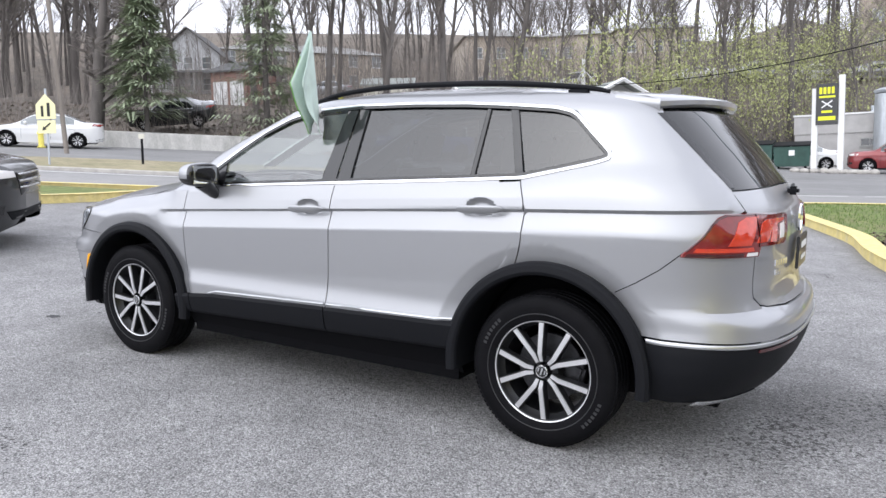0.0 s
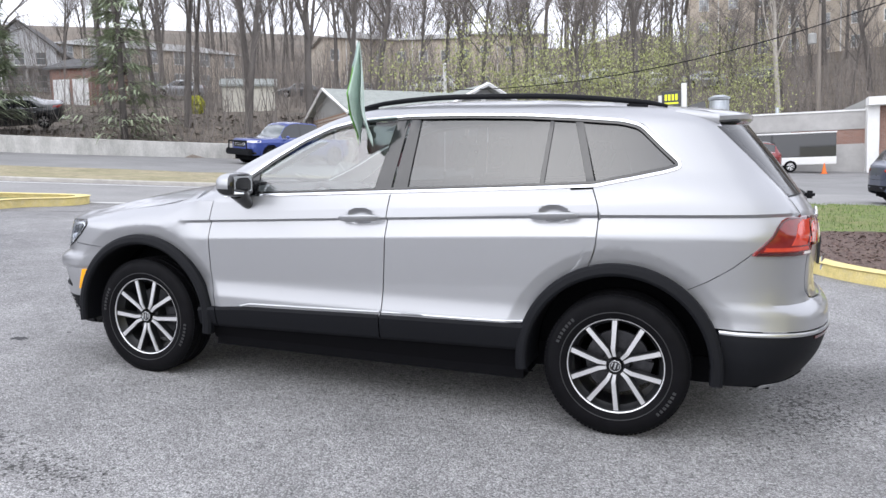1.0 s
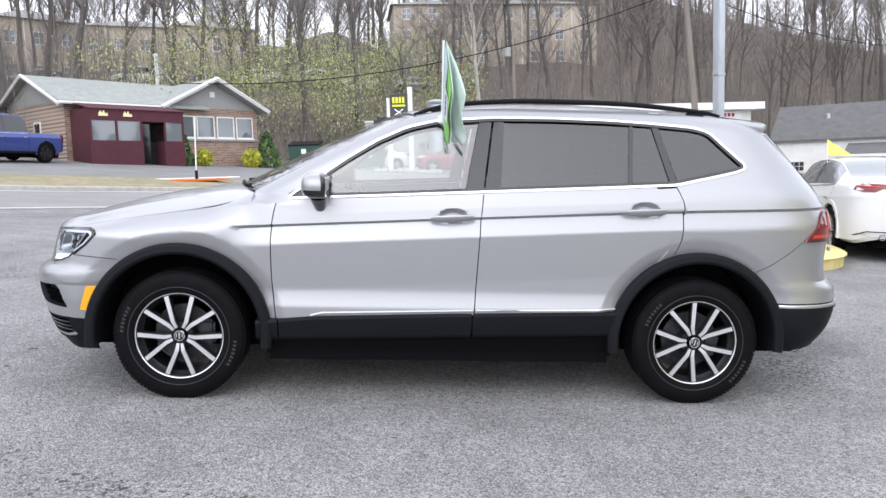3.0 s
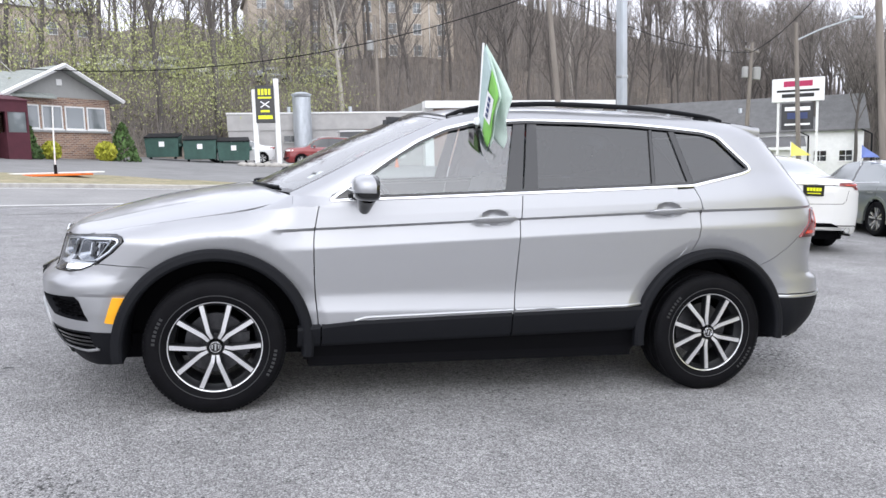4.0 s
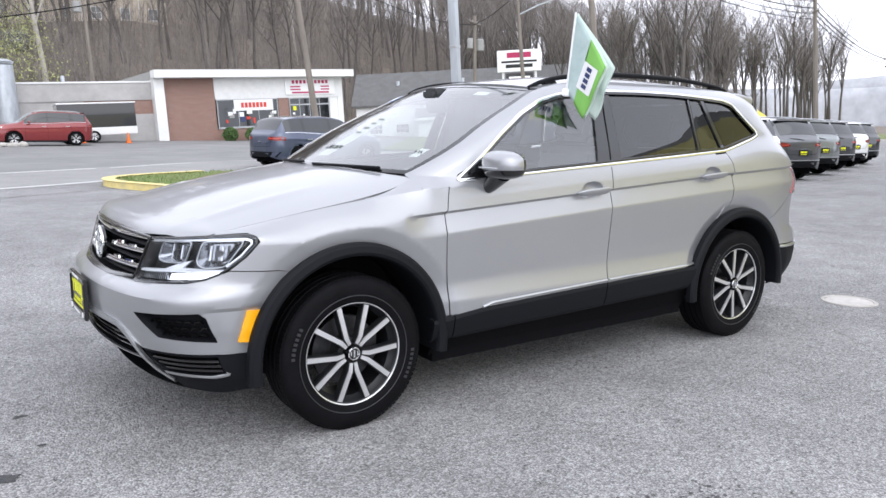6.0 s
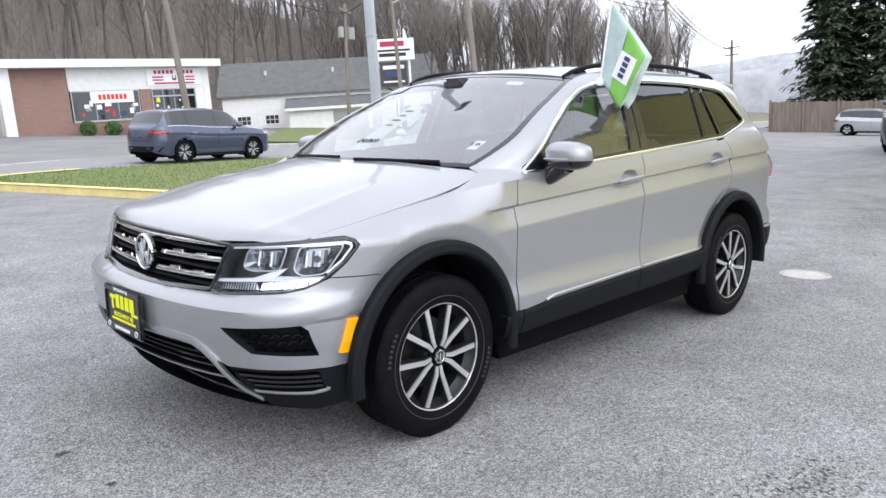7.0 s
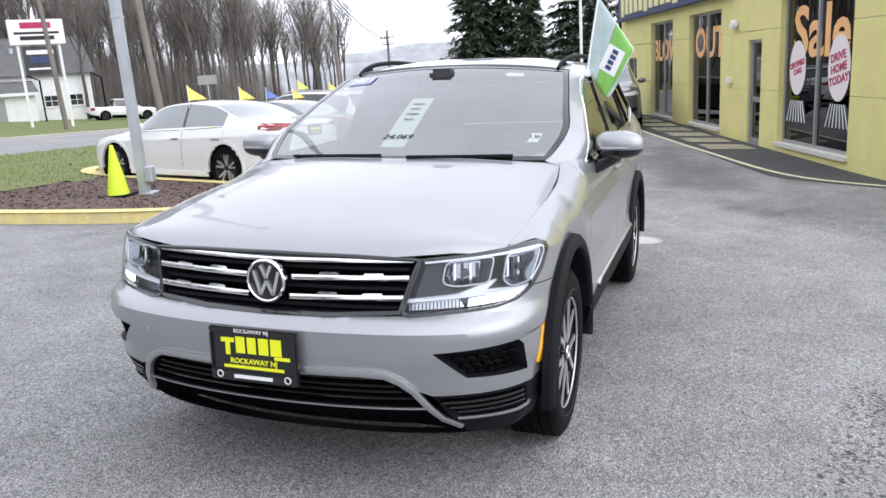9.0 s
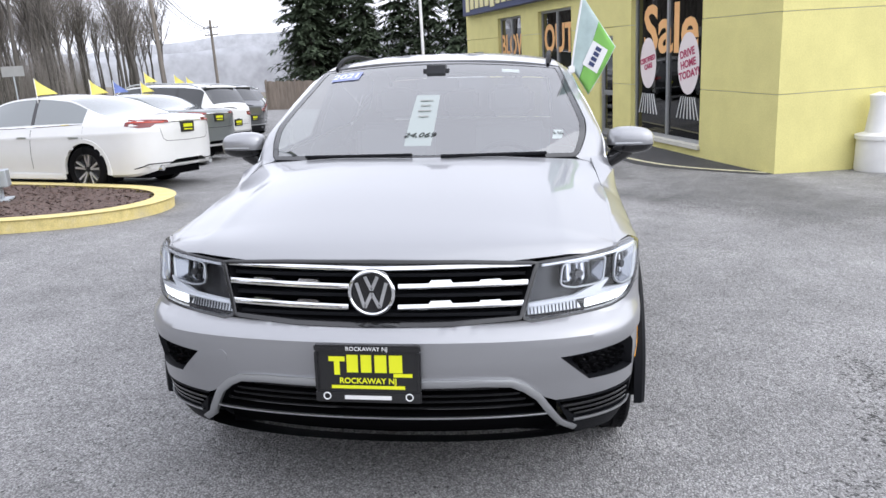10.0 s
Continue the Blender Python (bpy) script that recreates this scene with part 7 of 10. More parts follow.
part("lamp_head", box_bm(-0.2, 0.6, -0.16, 0.16, 8.9, 9.05, 0.03, 2), GALVANISED, pole)
cone = root("traffic_cone", upright(4.22, 6.60, 15, 0.12), "lime yellow tall traffic cone on a black base", "traffic cone")
part("body", lathe([(0.155, 0.035), (0.032, 0.70), (0.022, 0.735), (0.0, 0.74)], 26, "z"), HIVIS, cone)
part("base", box_bm(-0.21, 0.21, -0.21, 0.21, 0.0, 0.035, 0.012, 2), BLACK_PLASTIC, cone)


# ---- other vehicles ----
SIMPLE = {}


def other_wheel(r, width, bright=True):
    key = ("w", r, width, bright)
    if key in SIMPLE:
        return SIMPLE[key]
    tyre = lathe([(r * 0.66, -width * 0.42), (r * 0.74, -width * 0.5), (r * 0.93, -width * 0.48), (r, -width * 0.36), (r, width * 0.4), (r * 0.7, width * 0.5)], 32)
    rim = lathe([(0.0, -width * 0.28), (r * 0.16, -width * 0.3), (r * 0.2, -width * 0.2), (r * 0.6, -width * 0.18), (r * 0.66, -width * 0.46), (r * 0.69, -width * 0.44)], 32)
    sp = Geo()
    for k in range(5):
        m = pose(0, 0, 0, 0, 72 * k, 0)
        for o in (-0.012, 0.012):
            sp.add([m @ Vector(p) for p in ((r * 0.12, -width * 0.34, o * 0.4 - 0.012), (r * 0.12, -width * 0.34, o * 0.4 + 0.012), (r * 0.65, -width * 0.42, o * 4 + 0.016), (r * 0.65, -width * 0.42, o * 4 - 0.016),
                                              (r * 0.12, -width * 0.22, o * 0.4 - 0.012), (r * 0.12, -width * 0.22, o * 0.4 + 0.012), (r * 0.65, -width * 0.22, o * 4 + 0.016), (r * 0.65, -width * 0.22, o * 4 - 0.016))],
                   [(0, 1, 2, 3), (0, 4, 5, 1), (1, 5, 6, 2), (2, 6, 7, 3), (3, 7, 4, 0)])
    meshes = []
    for nm, src, mt in (("tyre", tyre, RUBBER), ("rim", rim, DARK_ALLOY), ("spokes", sp.get(), ALLOY if bright else DARK_ALLOY)):
        ob = part(nm, src, mt, smooth=40)
        meshes.append((nm, ob.data))
        bpy.data.objects.remove(ob)
    SIMPLE[key] = meshes
    return meshes


# side profiles from the nose: the top along the middle, the shoulder, and the x of cowl, roof front, roof rear and tail deck
PROFILES = {
    "sedan": (4.9, 1.45, [(0, 0.60), (0.03, 0.69), (0.12, 0.75), (0.5, 0.84), (1.2, 0.96), (2.05, 1.385), (2.4, 1.435), (2.75, 1.45), (3.3, 1.42), (4.22, 1.135), (4.5, 1.125), (4.78, 1.105), (4.86, 1.06), (4.9, 0.88)],
              [(0, 0.58), (0.12, 0.70), (0.5, 0.80), (1.2, 0.90), (2.5, 0.945), (4.2, 1.02), (4.78, 1.045), (4.86, 1.0), (4.9, 0.86)], (1.2, 2.05, 3.32, 4.18)),
    "suv": (4.65, 1.68, [(0, 0.74), (0.03, 0.88), (0.14, 0.97), (0.5, 1.04), (1.1, 1.11), (1.82, 1.565), (2.1, 1.635), (2.6, 1.67), (3.4, 1.655), (4.12, 1.60), (4.2, 1.57), (4.50, 1.14), (4.58, 1.06), (4.65, 0.78)],
            [(0, 0.72), (0.14, 0.90), (0.5, 0.97), (1.1, 1.03), (2.5, 1.055), (3.9, 1.12), (4.48, 1.10), (4.58, 1.0), (4.65, 0.76)], (1.12, 1.84, 4.14, 4.47)),
    "minivan": (5.17, 1.78, [(0, 0.72), (0.03, 0.84), (0.14, 0.93), (0.45, 1.02), (0.85, 1.10), (1.95, 1.66), (2.3, 1.74), (2.9, 1.77), (4.2, 1.75), (4.72, 1.69), (4.8, 1.65), (5.02, 1.16), (5.1, 1.06), (5.17, 0.74)],
                [(0, 0.70), (0.14, 0.87), (0.45, 0.95), (0.9, 1.0), (2.5, 1.04), (4.4, 1.09), (5.0, 1.1), (5.1, 1.0), (5.17, 0.72)], (0.88, 1.97, 4.74, 5.0)),
    "pickup": (5.8, 1.95, [(0, 0.90), (0.04, 1.03), (0.18, 1.12), (0.7, 1.17), (1.35, 1.20), (1.95, 1.78), (2.2, 1.90), (2.6, 1.95), (3.5, 1.93), (3.68, 1.88), (3.80, 1.23), (3.9, 1.22), (5.6, 1.22), (5.76, 1.21), (5.8, 0.98)],
               [(0, 0.88), (0.18, 1.06), (0.7, 1.12), (1.35, 1.15), (3.6, 1.18), (3.9, 1.205), (5.6, 1.205), (5.76, 1.195), (5.8, 0.96)], (1.37, 1.97, 3.66, 3.80)),
}


def vehicle(name, m, label, category, paint, L=4.7, W=1.84, H=1.65, kind="suv", front=0.95, wb=2.75, r=0.35, clad=False, plates=True, group="", privacy=True, rails=True, guard=False):
    """A parked car from its measures: the nose towards -x, standing on z = 0."""
    car_o = root(name, m, label, category, group)
    l0, h0, tops, belts, marks = PROFILES[kind]
    kx, kz = L / l0, H / h0
    x0 = -wb / 2 - front
    x1 = x0 + L
    hw = W / 2
    top = smooth_table([(x0 + x * kx, z * kz) for x, z in tops])
    belt_t = smooth_table([(x0 + x * kx, z * kz) for x, z in belts])
    up = 0.18 if kind == "pickup" else 0.0
    bot = smooth_table([(x0, 0.44 + up), (x0 + 0.06, 0.30 + up), (x0 + 0.3, 0.22 + up), (x1 - 0.45, 0.24 + up), (x1 - 0.08, 0.34 + up), (x1, 0.48 + up)])
    cowl, rf, rr, deck = [x0 + x * kx for x in marks]
    glass_mat = GLASS_DARK if privacy else GLASS_GREY
    mid, hl = (x0 + x1) / 2, L / 2 * 1.004
    LOW = [(0.0, 0.90), (0.05, 0.965), (0.18, 0.985), (0.30, 0.992), (0.42, 1.0), (0.54, 0.998), (0.66, 0.992), (0.76, 0.985), (0.80, 0.988), (0.83, 0.976), (0.92, 0.955), (1.0, 0.925)]

    def squeeze(x):
        return (1 - min(0.99999, abs(x - mid) / hl) ** 13) ** 0.42

    def section(x):
        b, t = bot(x), top(x)
        bl = min(belt_t(x), t - 0.006)
        w = hw * squeeze(x)
        cab = min(1, max(0, (t - bl - 0.10) / 0.40)) if cowl < x < deck else 0.0
        pts = [(w * k, b + (bl - b) * f) for f, k in LOW]
        yt = w * (0.80 * (1 - cab) + 0.70 * cab)
        zt = (bl + (t - bl) * 0.72) * (1 - cab) + (t - 0.05) * cab
        for u in (0.08, 0.3, 0.55, 0.8, 0.93, 1.0):
            pts.append((w * 0.925 + (yt - w * 0.925) * u, bl + (zt - bl) * (u + 0.25 * u * (1 - u) * cab)))
        for u in (0.06, 0.2, 0.4, 0.7, 1.0):
            pts.append((yt * (1 - u), zt + (t - zt) * (1 - (1 - u) ** 2.2)))
        return pts
    nb = len(LOW)
    cuts = [cowl + 0.03, rf - 0.02, rr + 0.02, deck - 0.02]
    posts = {"sedan": (0.52,), "suv": (0.40, 0.72), "minivan": (0.36, 0.68), "pickup": (0.52,)}[kind]
    wins, a = [], cowl + (rf - cowl) * 0.42
    c_end = rr + (deck - rr) * (0.45 if kind == "sedan" else 0.30)
    for t in posts:
        p = cowl + (deck - cowl) * t
        wins.append((a, p - 0.035))
        a = p + 0.035
    wins.append((a, c_end))
    xs = sorted(set([round(v, 4) for v in list(x0 + L * (0.5 - 0.5 * np.cos(np.linspace(0, math.pi, 80)))) + cuts + [v for wn_ in wins for v in wn_] + list(np.linspace(cowl, rf, 10)) + list(np.linspace(rr, deck, 9)) + [w + d for w in (-wb / 2, wb / 2) for d in np.linspace(-r - 0.06, r + 0.06, 21)]]))
    xs = [xs[0]] + [b for a_, b in zip(xs, xs[1:]) if b - a_ > 0.006]
    secs = [section(x) for x in xs]
    np_ = len(secs[0])
    verts = [(x, -y, z) for x, sc in zip(xs, secs) for y, z in sc] + [(x, y, z) for x, sc in zip(xs, secs) for y, z in sc]
    off = len(xs) * np_
    buckets = collections.OrderedDict()

    def put(key, f):
        buckets.setdefault(key, []).append(f)
    for i in range(len(xs) - 1):
        xm = (xs[i] + xs[i + 1]) / 2
        for j in range(np_ - 1):
            zm = (secs[i][j][1] + secs[i + 1][j + 1][1]) / 2
            if j < nb - 1 and any((xm - w) ** 2 + (zm - r) ** 2 < (r + 0.055) ** 2 for w in (-wb / 2, wb / 2)):
                continue
            for sd, o in ((0, 0), (1, off)):
                q = (o + i * np_ + j, o + (i + 1) * np_ + j, o + (i + 1) * np_ + j + 1, o + i * np_ + j + 1)
                q = q if sd == 0 else q[::-1]
                key = ("body", 0)
                if nb <= j < nb + 4 and wins[0][0] < xm < c_end:
                    k = [n_ for n_, (a_, b_) in enumerate(wins) if a_ < xm < b_]
                    key = ("side_window", (sd, k[0])) if k else ("pillar", (sd, min(range(len(posts)), key=lambda n_: abs(wins[n_][1] - xm))))
                elif j > nb + 4:
                    if cuts[0] < xm < cuts[1]:
                        key = ("windshield", 0)
                    elif cuts[2] < xm < cuts[3]:
                        key = ("rear_window", 0)
                put(key, q)
    for i, rev in ((0, False), (len(xs) - 1, True)):
        loop = [i * np_ + j for j in range(np_)] + [off + i * np_ + j for j in reversed(range(np_ - 1))]
        put(("body", 0), tuple(loop if rev else loop[::-1]))
    mats = {"body": paint, "side_window": glass_mat, "windshield": GLASS_GREY, "rear_window": glass_mat, "pillar": GLOSS_BLACK}
    for (nm, _k), fs in buckets.items():
        used = sorted({v for f in fs for v in f})
        ix = {v: n_ for n_, v in enumerate(used)}
        ob = part(nm, ([verts[v] for v in used], [tuple(ix[v] for v in f) for f in fs]), mats[nm], car_o, smooth=36)
        bm = bmesh.new()
        bm.from_mesh(ob.data)
        bmesh.ops.remove_doubles(bm, verts=bm.verts, dist=1e-4)
        bm.to_mesh(ob.data)
        bm.free()

    zs = np.arange(0.2, H + 0.02, 0.012)
    wide_t = np.array([np.interp(zs, [p[1] for p in sc], [p[0] for p in sc], left=-1.0, right=-1.0) for sc in secs])
    xs_a = np.array(xs)

    def width_at(x, z):
        return float(np.interp(x, xs_a, wide_t[:, min(len(zs) - 1, max(0, int(round((z - 0.2) / 0.012))))]))

    def end_s(y, z, out, end):
        k = (z - 0.2) / 0.012
        k0 = min(len(zs) - 2, max(0, int(k)))
        col = wide_t[:, k0] * (1 - k + k0) + wide_t[:, k0 + 1] * (k - k0)
        near = np.abs(xs_a - (x0 if end < 0 else x1)) < 0.6
        lim = float(col[near].max()) * 0.985
        if abs(y) > lim:
            y = math.copysign(max(0.01, lim), y)
        order = range(len(xs)) if end < 0 else range(len(xs) - 1, -1, -1)
        prev = None
        for n_ in order:
            if col[n_] >= abs(y):
                x = xs[n_]
                if prev is not None and col[n_] > col[prev]:
                    f = (abs(y) - max(col[prev], 0)) / (col[n_] - max(col[prev], 0) + 1e-9)
                    x = xs[prev] + (xs[n_] - xs[prev]) * min(1, max(0, f))
                return Vector((x + end * out, y * (1 + 0.4 * max(0, out)), z))
            prev = n_
        return Vector((mid, y, z))
    nose_s = lambda y, z, out: end_s(y, z, out, -1)
    tail_s = lambda y, z, out: end_s(y, z, out, 1)
    # wheels, wells and arch edges
    for sx in (-wb / 2, wb / 2):
        for sgn in (-1, 1):
            w_o = new("wheel")
            w_o.parent = car_o
            w_o.matrix_local = pose(sx, sgn * (hw - 0.115), r, 0, 17 * sgn, 0 if sgn < 0 else 180)
            for nm, me in other_wheel(r, 0.22, kind != "pickup"):
                ob = new(nm, me)
                ob.parent = w_o
            ang = np.linspace(-0.5, math.pi + 0.5, 26)
            R = r + 0.06
            part("wheel_well", Geo().grid([[(sx + R * math.cos(a_), sgn * yy, r + R * math.sin(a_)) for a_ in ang] for yy in (hw * 0.985, hw - 0.34)]).add([(sx + R * math.cos(a_), sgn * (hw - 0.33), r + R * math.sin(a_)) for a_ in ang], [tuple(range(26))]).get(), DEEP_BLACK, car_o, smooth=40)
            part("arch_edge", Geo().grid([[(sx + (R + d) * math.cos(a_), sgn * yy, r + (R + d) * math.sin(a_)) for a_ in ang[2:-2]] for d, yy in ((-0.012, hw * 0.95), (-0.012, hw * 1.002), (0.042 if not clad else 0.065, hw * 1.004), (0.047 if not clad else 0.07, hw * 0.965))]).get(), paint if not clad else BLACK_PLASTIC, car_o, smooth=50)
    zz = 0.42 if clad else 0.29
    bz = belt_t(mid)
    for sgn in (-1, 1):
        lo, hi = sorted((sgn * (hw - 0.06), sgn * (hw + 0.004)))
        part("sill", box_bm(-wb / 2 + r + 0.06, wb / 2 - r - 0.06, lo, hi, 0.2 + up, zz + up, 0.015, 2), BLACK_PLASTIC if kind in ("suv", "pickup") else paint, car_o)
        for (a_, b_) in wins[:2]:
            hx = b_ - 0.24
            yy = width_at(hx, bz - 0.13)
            lo, hi = sorted((sgn * (yy - 0.01), sgn * (yy + 0.022)))
            part("door_handle", box_bm(hx, hx + 0.2, lo, hi, bz - 0.145, bz - 0.118, 0.01, 2), paint if kind == "minivan" else SATIN_SILVER, car_o)
        for xa in [wins[0][0] + 0.02] + [b_ + 0.02 for a_, b_ in wins[:2]]:
            g = Geo().tube([(xa, sgn * (width_at(xa, z) - 0.002), z) for z in np.linspace(0.36, belt_t(xa) - 0.03, 9)], 0.0055, 4)
            part("door_seam", g.get(), DEEP_BLACK, car_o, smooth=0)
        g = Geo().tube([(x, sgn * (width_at(x, belt_t(x) + 0.012) + 0.002), belt_t(x) + 0.012) for x in np.linspace(wins[0][0], c_end, 14)], 0.010, 4)
        part("window_moulding", g.get(), CHROME, car_o)
        xm_, ym_ = wins[0][0] + 0.20, sgn * (hw + 0.05)
        sh = bmesh.new()
        bmesh.ops.create_uvsphere(sh, u_segments=14, v_segments=10, radius=1)
        bmesh.ops.transform(sh, matrix=Matrix.LocRotScale((xm_, ym_, belt_t(xm_) + 0.09), None, (0.075, 0.12, 0.075)), verts=sh.verts)
        part("door_mirror", sh, paint, car_o, smooth=60)
    tz, hz = top(x1 - 0.06), top(x0 + 0.06)
    for sgn in (-1, 1):
        yl = lambda k: sgn * hw * k
        plate_on("headlight", [(yl(0.50), hz - 0.09), (yl(0.50), hz - 0.025), (yl(0.86), hz + 0.01), (yl(0.93), hz + 0.0), (yl(0.94), hz - 0.07), (yl(0.8), hz - 0.10)], nose_s, WHITE_LENS, car_o, "clear headlight", out=0.008, back=-0.03, rings=3)
        if kind == "sedan":
            poly = [(0.42, tz - 0.075), (0.42, tz - 0.03), (0.70, tz - 0.015), (0.90, tz - 0.01), (0.955, tz - 0.03), (0.945, tz - 0.10), (0.86, tz - 0.135), (0.74, tz - 0.13), (0.66, tz - 0.08)]
        elif kind in ("minivan", "pickup"):
            poly = [(0.72, tz - 0.30), (0.72, tz - 0.07), (0.90, tz - 0.05), (0.925, tz - 0.10), (0.93, tz - 0.30)]
        else:
            poly = [(0.46, tz - 0.13), (0.46, tz - 0.05), (0.88, tz - 0.03), (0.94, tz - 0.06), (0.95, tz - 0.16), (0.80, tz - 0.17)]
        lamp = plate_on("tail_lamp", [(yl(a_), b_) for a_, b_ in poly], tail_s, RED_LENS, car_o, "red tail lamp", out=0.010, back=-0.04, rings=3)
        strip_on("lamp_band", [(yl(0.52), tz - 0.062 if kind == "sedan" else tz - 0.10), (yl(0.9), tz - 0.05 if kind == "sedan" else tz - 0.10)], tail_s, 0.018, ORANGE_LENS, lamp, "", out=0.014)
        strip_on("boot_seam", [(yl(0.60), tz - 0.14), (yl(0.56), tz - 0.30), (yl(0.50), tz - 0.34), (0.0, tz - 0.35)], tail_s, 0.007, DEEP_BLACK, car_o, "", out=0.001)
    big = kind in ("suv", "pickup")
    plate_on("grille", [(-hw * 0.42, hz - (0.30 if big else 0.22)), (hw * 0.42, hz - (0.30 if big else 0.22)), (hw * 0.49, hz - 0.035), (-hw * 0.49, hz - 0.035)], nose_s, GLOSS_BLACK, car_o, "black grille", out=0.008, back=-0.03, rings=3)
    for k in range(3):
        zk = hz - 0.06 - (0.075 if big else 0.05) * k
        strip_on("grille_slat", [(-hw * 0.45, zk), (hw * 0.45, zk)], nose_s, 0.02, CHROME, car_o, out=0.018)
    plate_on("front_intake", [(-hw * 0.62, 0.37), (hw * 0.62, 0.37), (hw * 0.7, 0.47), (-hw * 0.7, 0.47)], nose_s, BLACK_PLASTIC, car_o, "black lower intake", out=0.008, back=-0.03, rings=3)
    for sgn in (-1, 1):
        plate_on("fog_recess", [(sgn * hw * 0.74, 0.44), (sgn * hw * 0.72, 0.54), (sgn * hw * 0.88, 0.55), (sgn * hw * 0.88, 0.46)], nose_s, GLOSS_BLACK, car_o, "", out=0.006, back=-0.02, rings=2)
    dz = 0.40 if kind == "sedan" else 0.52
    plate_on("rear_diffuser", [(-hw * 0.78, 0.36), (0, 0.35), (hw * 0.78, 0.36), (hw * 0.90, dz), (-hw * 0.90, dz)], tail_s, WHITE_CAR_TRIM if kind == "sedan" else BLACK_PLASTIC, car_o, "lower rear bumper insert", out=0.010, back=-0.05, rings=3)
    if kind == "sedan":
        strip_on("diffuser_line", [(-hw * 0.92, 0.36), (-hw * 0.80, 0.425), (0, 0.435), (hw * 0.80, 0.425), (hw * 0.92, 0.36)], tail_s, 0.012, DEEP_BLACK, car_o, "", out=0.012)
        for sgn in (-1, 1):
            part("exhaust", lathe([(0.034, 0.05), (0.045, 0.05), (0.047, 0.0), (0.044, -0.02), (0.036, -0.02), (0.034, 0.05)], 20), CHROME, car_o, "chrome exhaust tip").matrix_local = pose(x1 - 0.07, sgn * hw * 0.62, 0.36, 0, 0, 90)
        strip_on("boot_trim", [(-hw * 0.40, tz - 0.06), (hw * 0.40, tz - 0.06)], tail_s, 0.026, CHROME, car_o, "bright trim between the tail lamps", out=0.010)
    if plates:
        pz = tz - 0.15 if kind == "sedan" else tz - 0.30
        xp = tail_s(0, pz, 0).x
        pp = part("rear_plate", box_bm(xp - 0.03, xp + 0.018, -0.155, 0.155, pz - 0.08, pz + 0.08, 0.004, 1), PLATE_BLACK, car_o, "black dealer plate with yellow lettering bars")
        fm = Matrix.Translation((xp + 0.0185, 0, pz)) @ Matrix(((0, 0, 1, 0), (1, 0, 0, 0), (0, 1, 0, 0), (0, 0, 0, 1)))
        bars(pp, fm, [(-0.09 + 0.045 * k, 0.018, 0.036, 0.05) for k in range(5)] + [(0, -0.04, 0.2, 0.014)], PLATE_YELLOW, 0.004)
        xp = nose_s(0, 0.58, 0).x
        fp = part("front_plate", box_bm(xp - 0.03, xp + 0.02, -0.155, 0.155, 0.51, 0.65, 0.004, 1), PLATE_BLACK, car_o, "black dealer plate with yellow lettering bars")
        fm = Matrix.Translation((xp - 0.0305, 0, 0.58)) @ Matrix(((0, 0, -1, 0), (-1, 0, 0, 0), (0, 1, 0, 0), (0, 0, 0, 1)))
        bars(fp, fm, [(-0.09 + 0.045 * k, 0.015, 0.036, 0.04) for k in range(5)] + [(0, -0.035, 0.2, 0.014)], PLATE_YELLOW, 0.004)
    part("chassis", Geo().box(x0 + 0.25, x1 - 0.3, -hw + 0.33, hw - 0.33, 0.2, 0.45).get(), DEEP_BLACK, car_o, smooth=0)
    if guard:
        part("front_guard", box_bm(x0 - 0.10, x0 + 0.12, -hw * 0.92, hw * 0.92, 0.40, 0.68, 0.05, 3), BLACK_PLASTIC, car_o, "black front guard")
        part("guard_hoop", Geo().tube([(x0 - 0.06, -hw * 0.7, 0.6), (x0 - 0.08, -hw * 0.66, 1.0), (x0 - 0.08, hw * 0.66, 1.0), (x0 - 0.06, hw * 0.7, 0.6)], 0.035, 8).get(), BLACK_PLASTIC, car_o, "black tubular hoop of the guard", smooth=60)
    if kind == "suv" and rails:
        for sgn in (-1, 1):
            part("roof_rail", Geo().tube([(x, sgn * hw * 0.66, top(x) - 0.035 + 0.045 * min(1, min(x - rf - 0.1, rr - 0.1 - x) / 0.2)) for x in np.linspace(rf + 0.1, rr - 0.1, 14)], 0.018, 6).get(), SATIN_SILVER, car_o, smooth=50)
        spl = Geo().grid([[(rr - 0.12, y, top(rr - 0.12) + 0.004), (rr + 0.10, y, top(rr - 0.02) - 0.005), (rr + 0.11, y, top(rr) - 0.035), (rr + 0.0, y, top(rr) - 0.05)] for y in np.linspace(-hw * 0.64, hw * 0.64, 9)])
        part("roof_spoiler", spl.get(), paint, car_o, smooth=50)
        part("rear_wiper", Geo().tube([tail_s(0.05, tz + 0.03, 0.012), tail_s(-0.15, tz + 0.06, 0.012), tail_s(-0.38, tz + 0.07, 0.012)], 0.009, 5).get(), BLACK_PLASTIC, car_o)
        strip_on("rear_strip", [(-hw * 0.85, 0.545), (hw * 0.85, 0.545)], tail_s, 0.016, SATIN_SILVER, car_o, "", out=0.012)
    return car_o


WHITE_CAR_TRIM = material("pale_bumper_insert", (0.55, 0.55, 0.55), rough=0.4)
GLASS_DARK = material("dark_tinted_car_glass", (0.012, 0.014, 0.016), rough=0.04, spec=0.7, coat=0.5)
GLASS_GREY = material("grey_car_glass", (0.16, 0.18, 0.185), rough=0.04, spec=1.0, coat=1.0)


def car_paint(name, colour, metal=0.3):
    return material(name, colour, rough=0.3, metal=metal, coat=1.0, vary=0.02, scale=3)


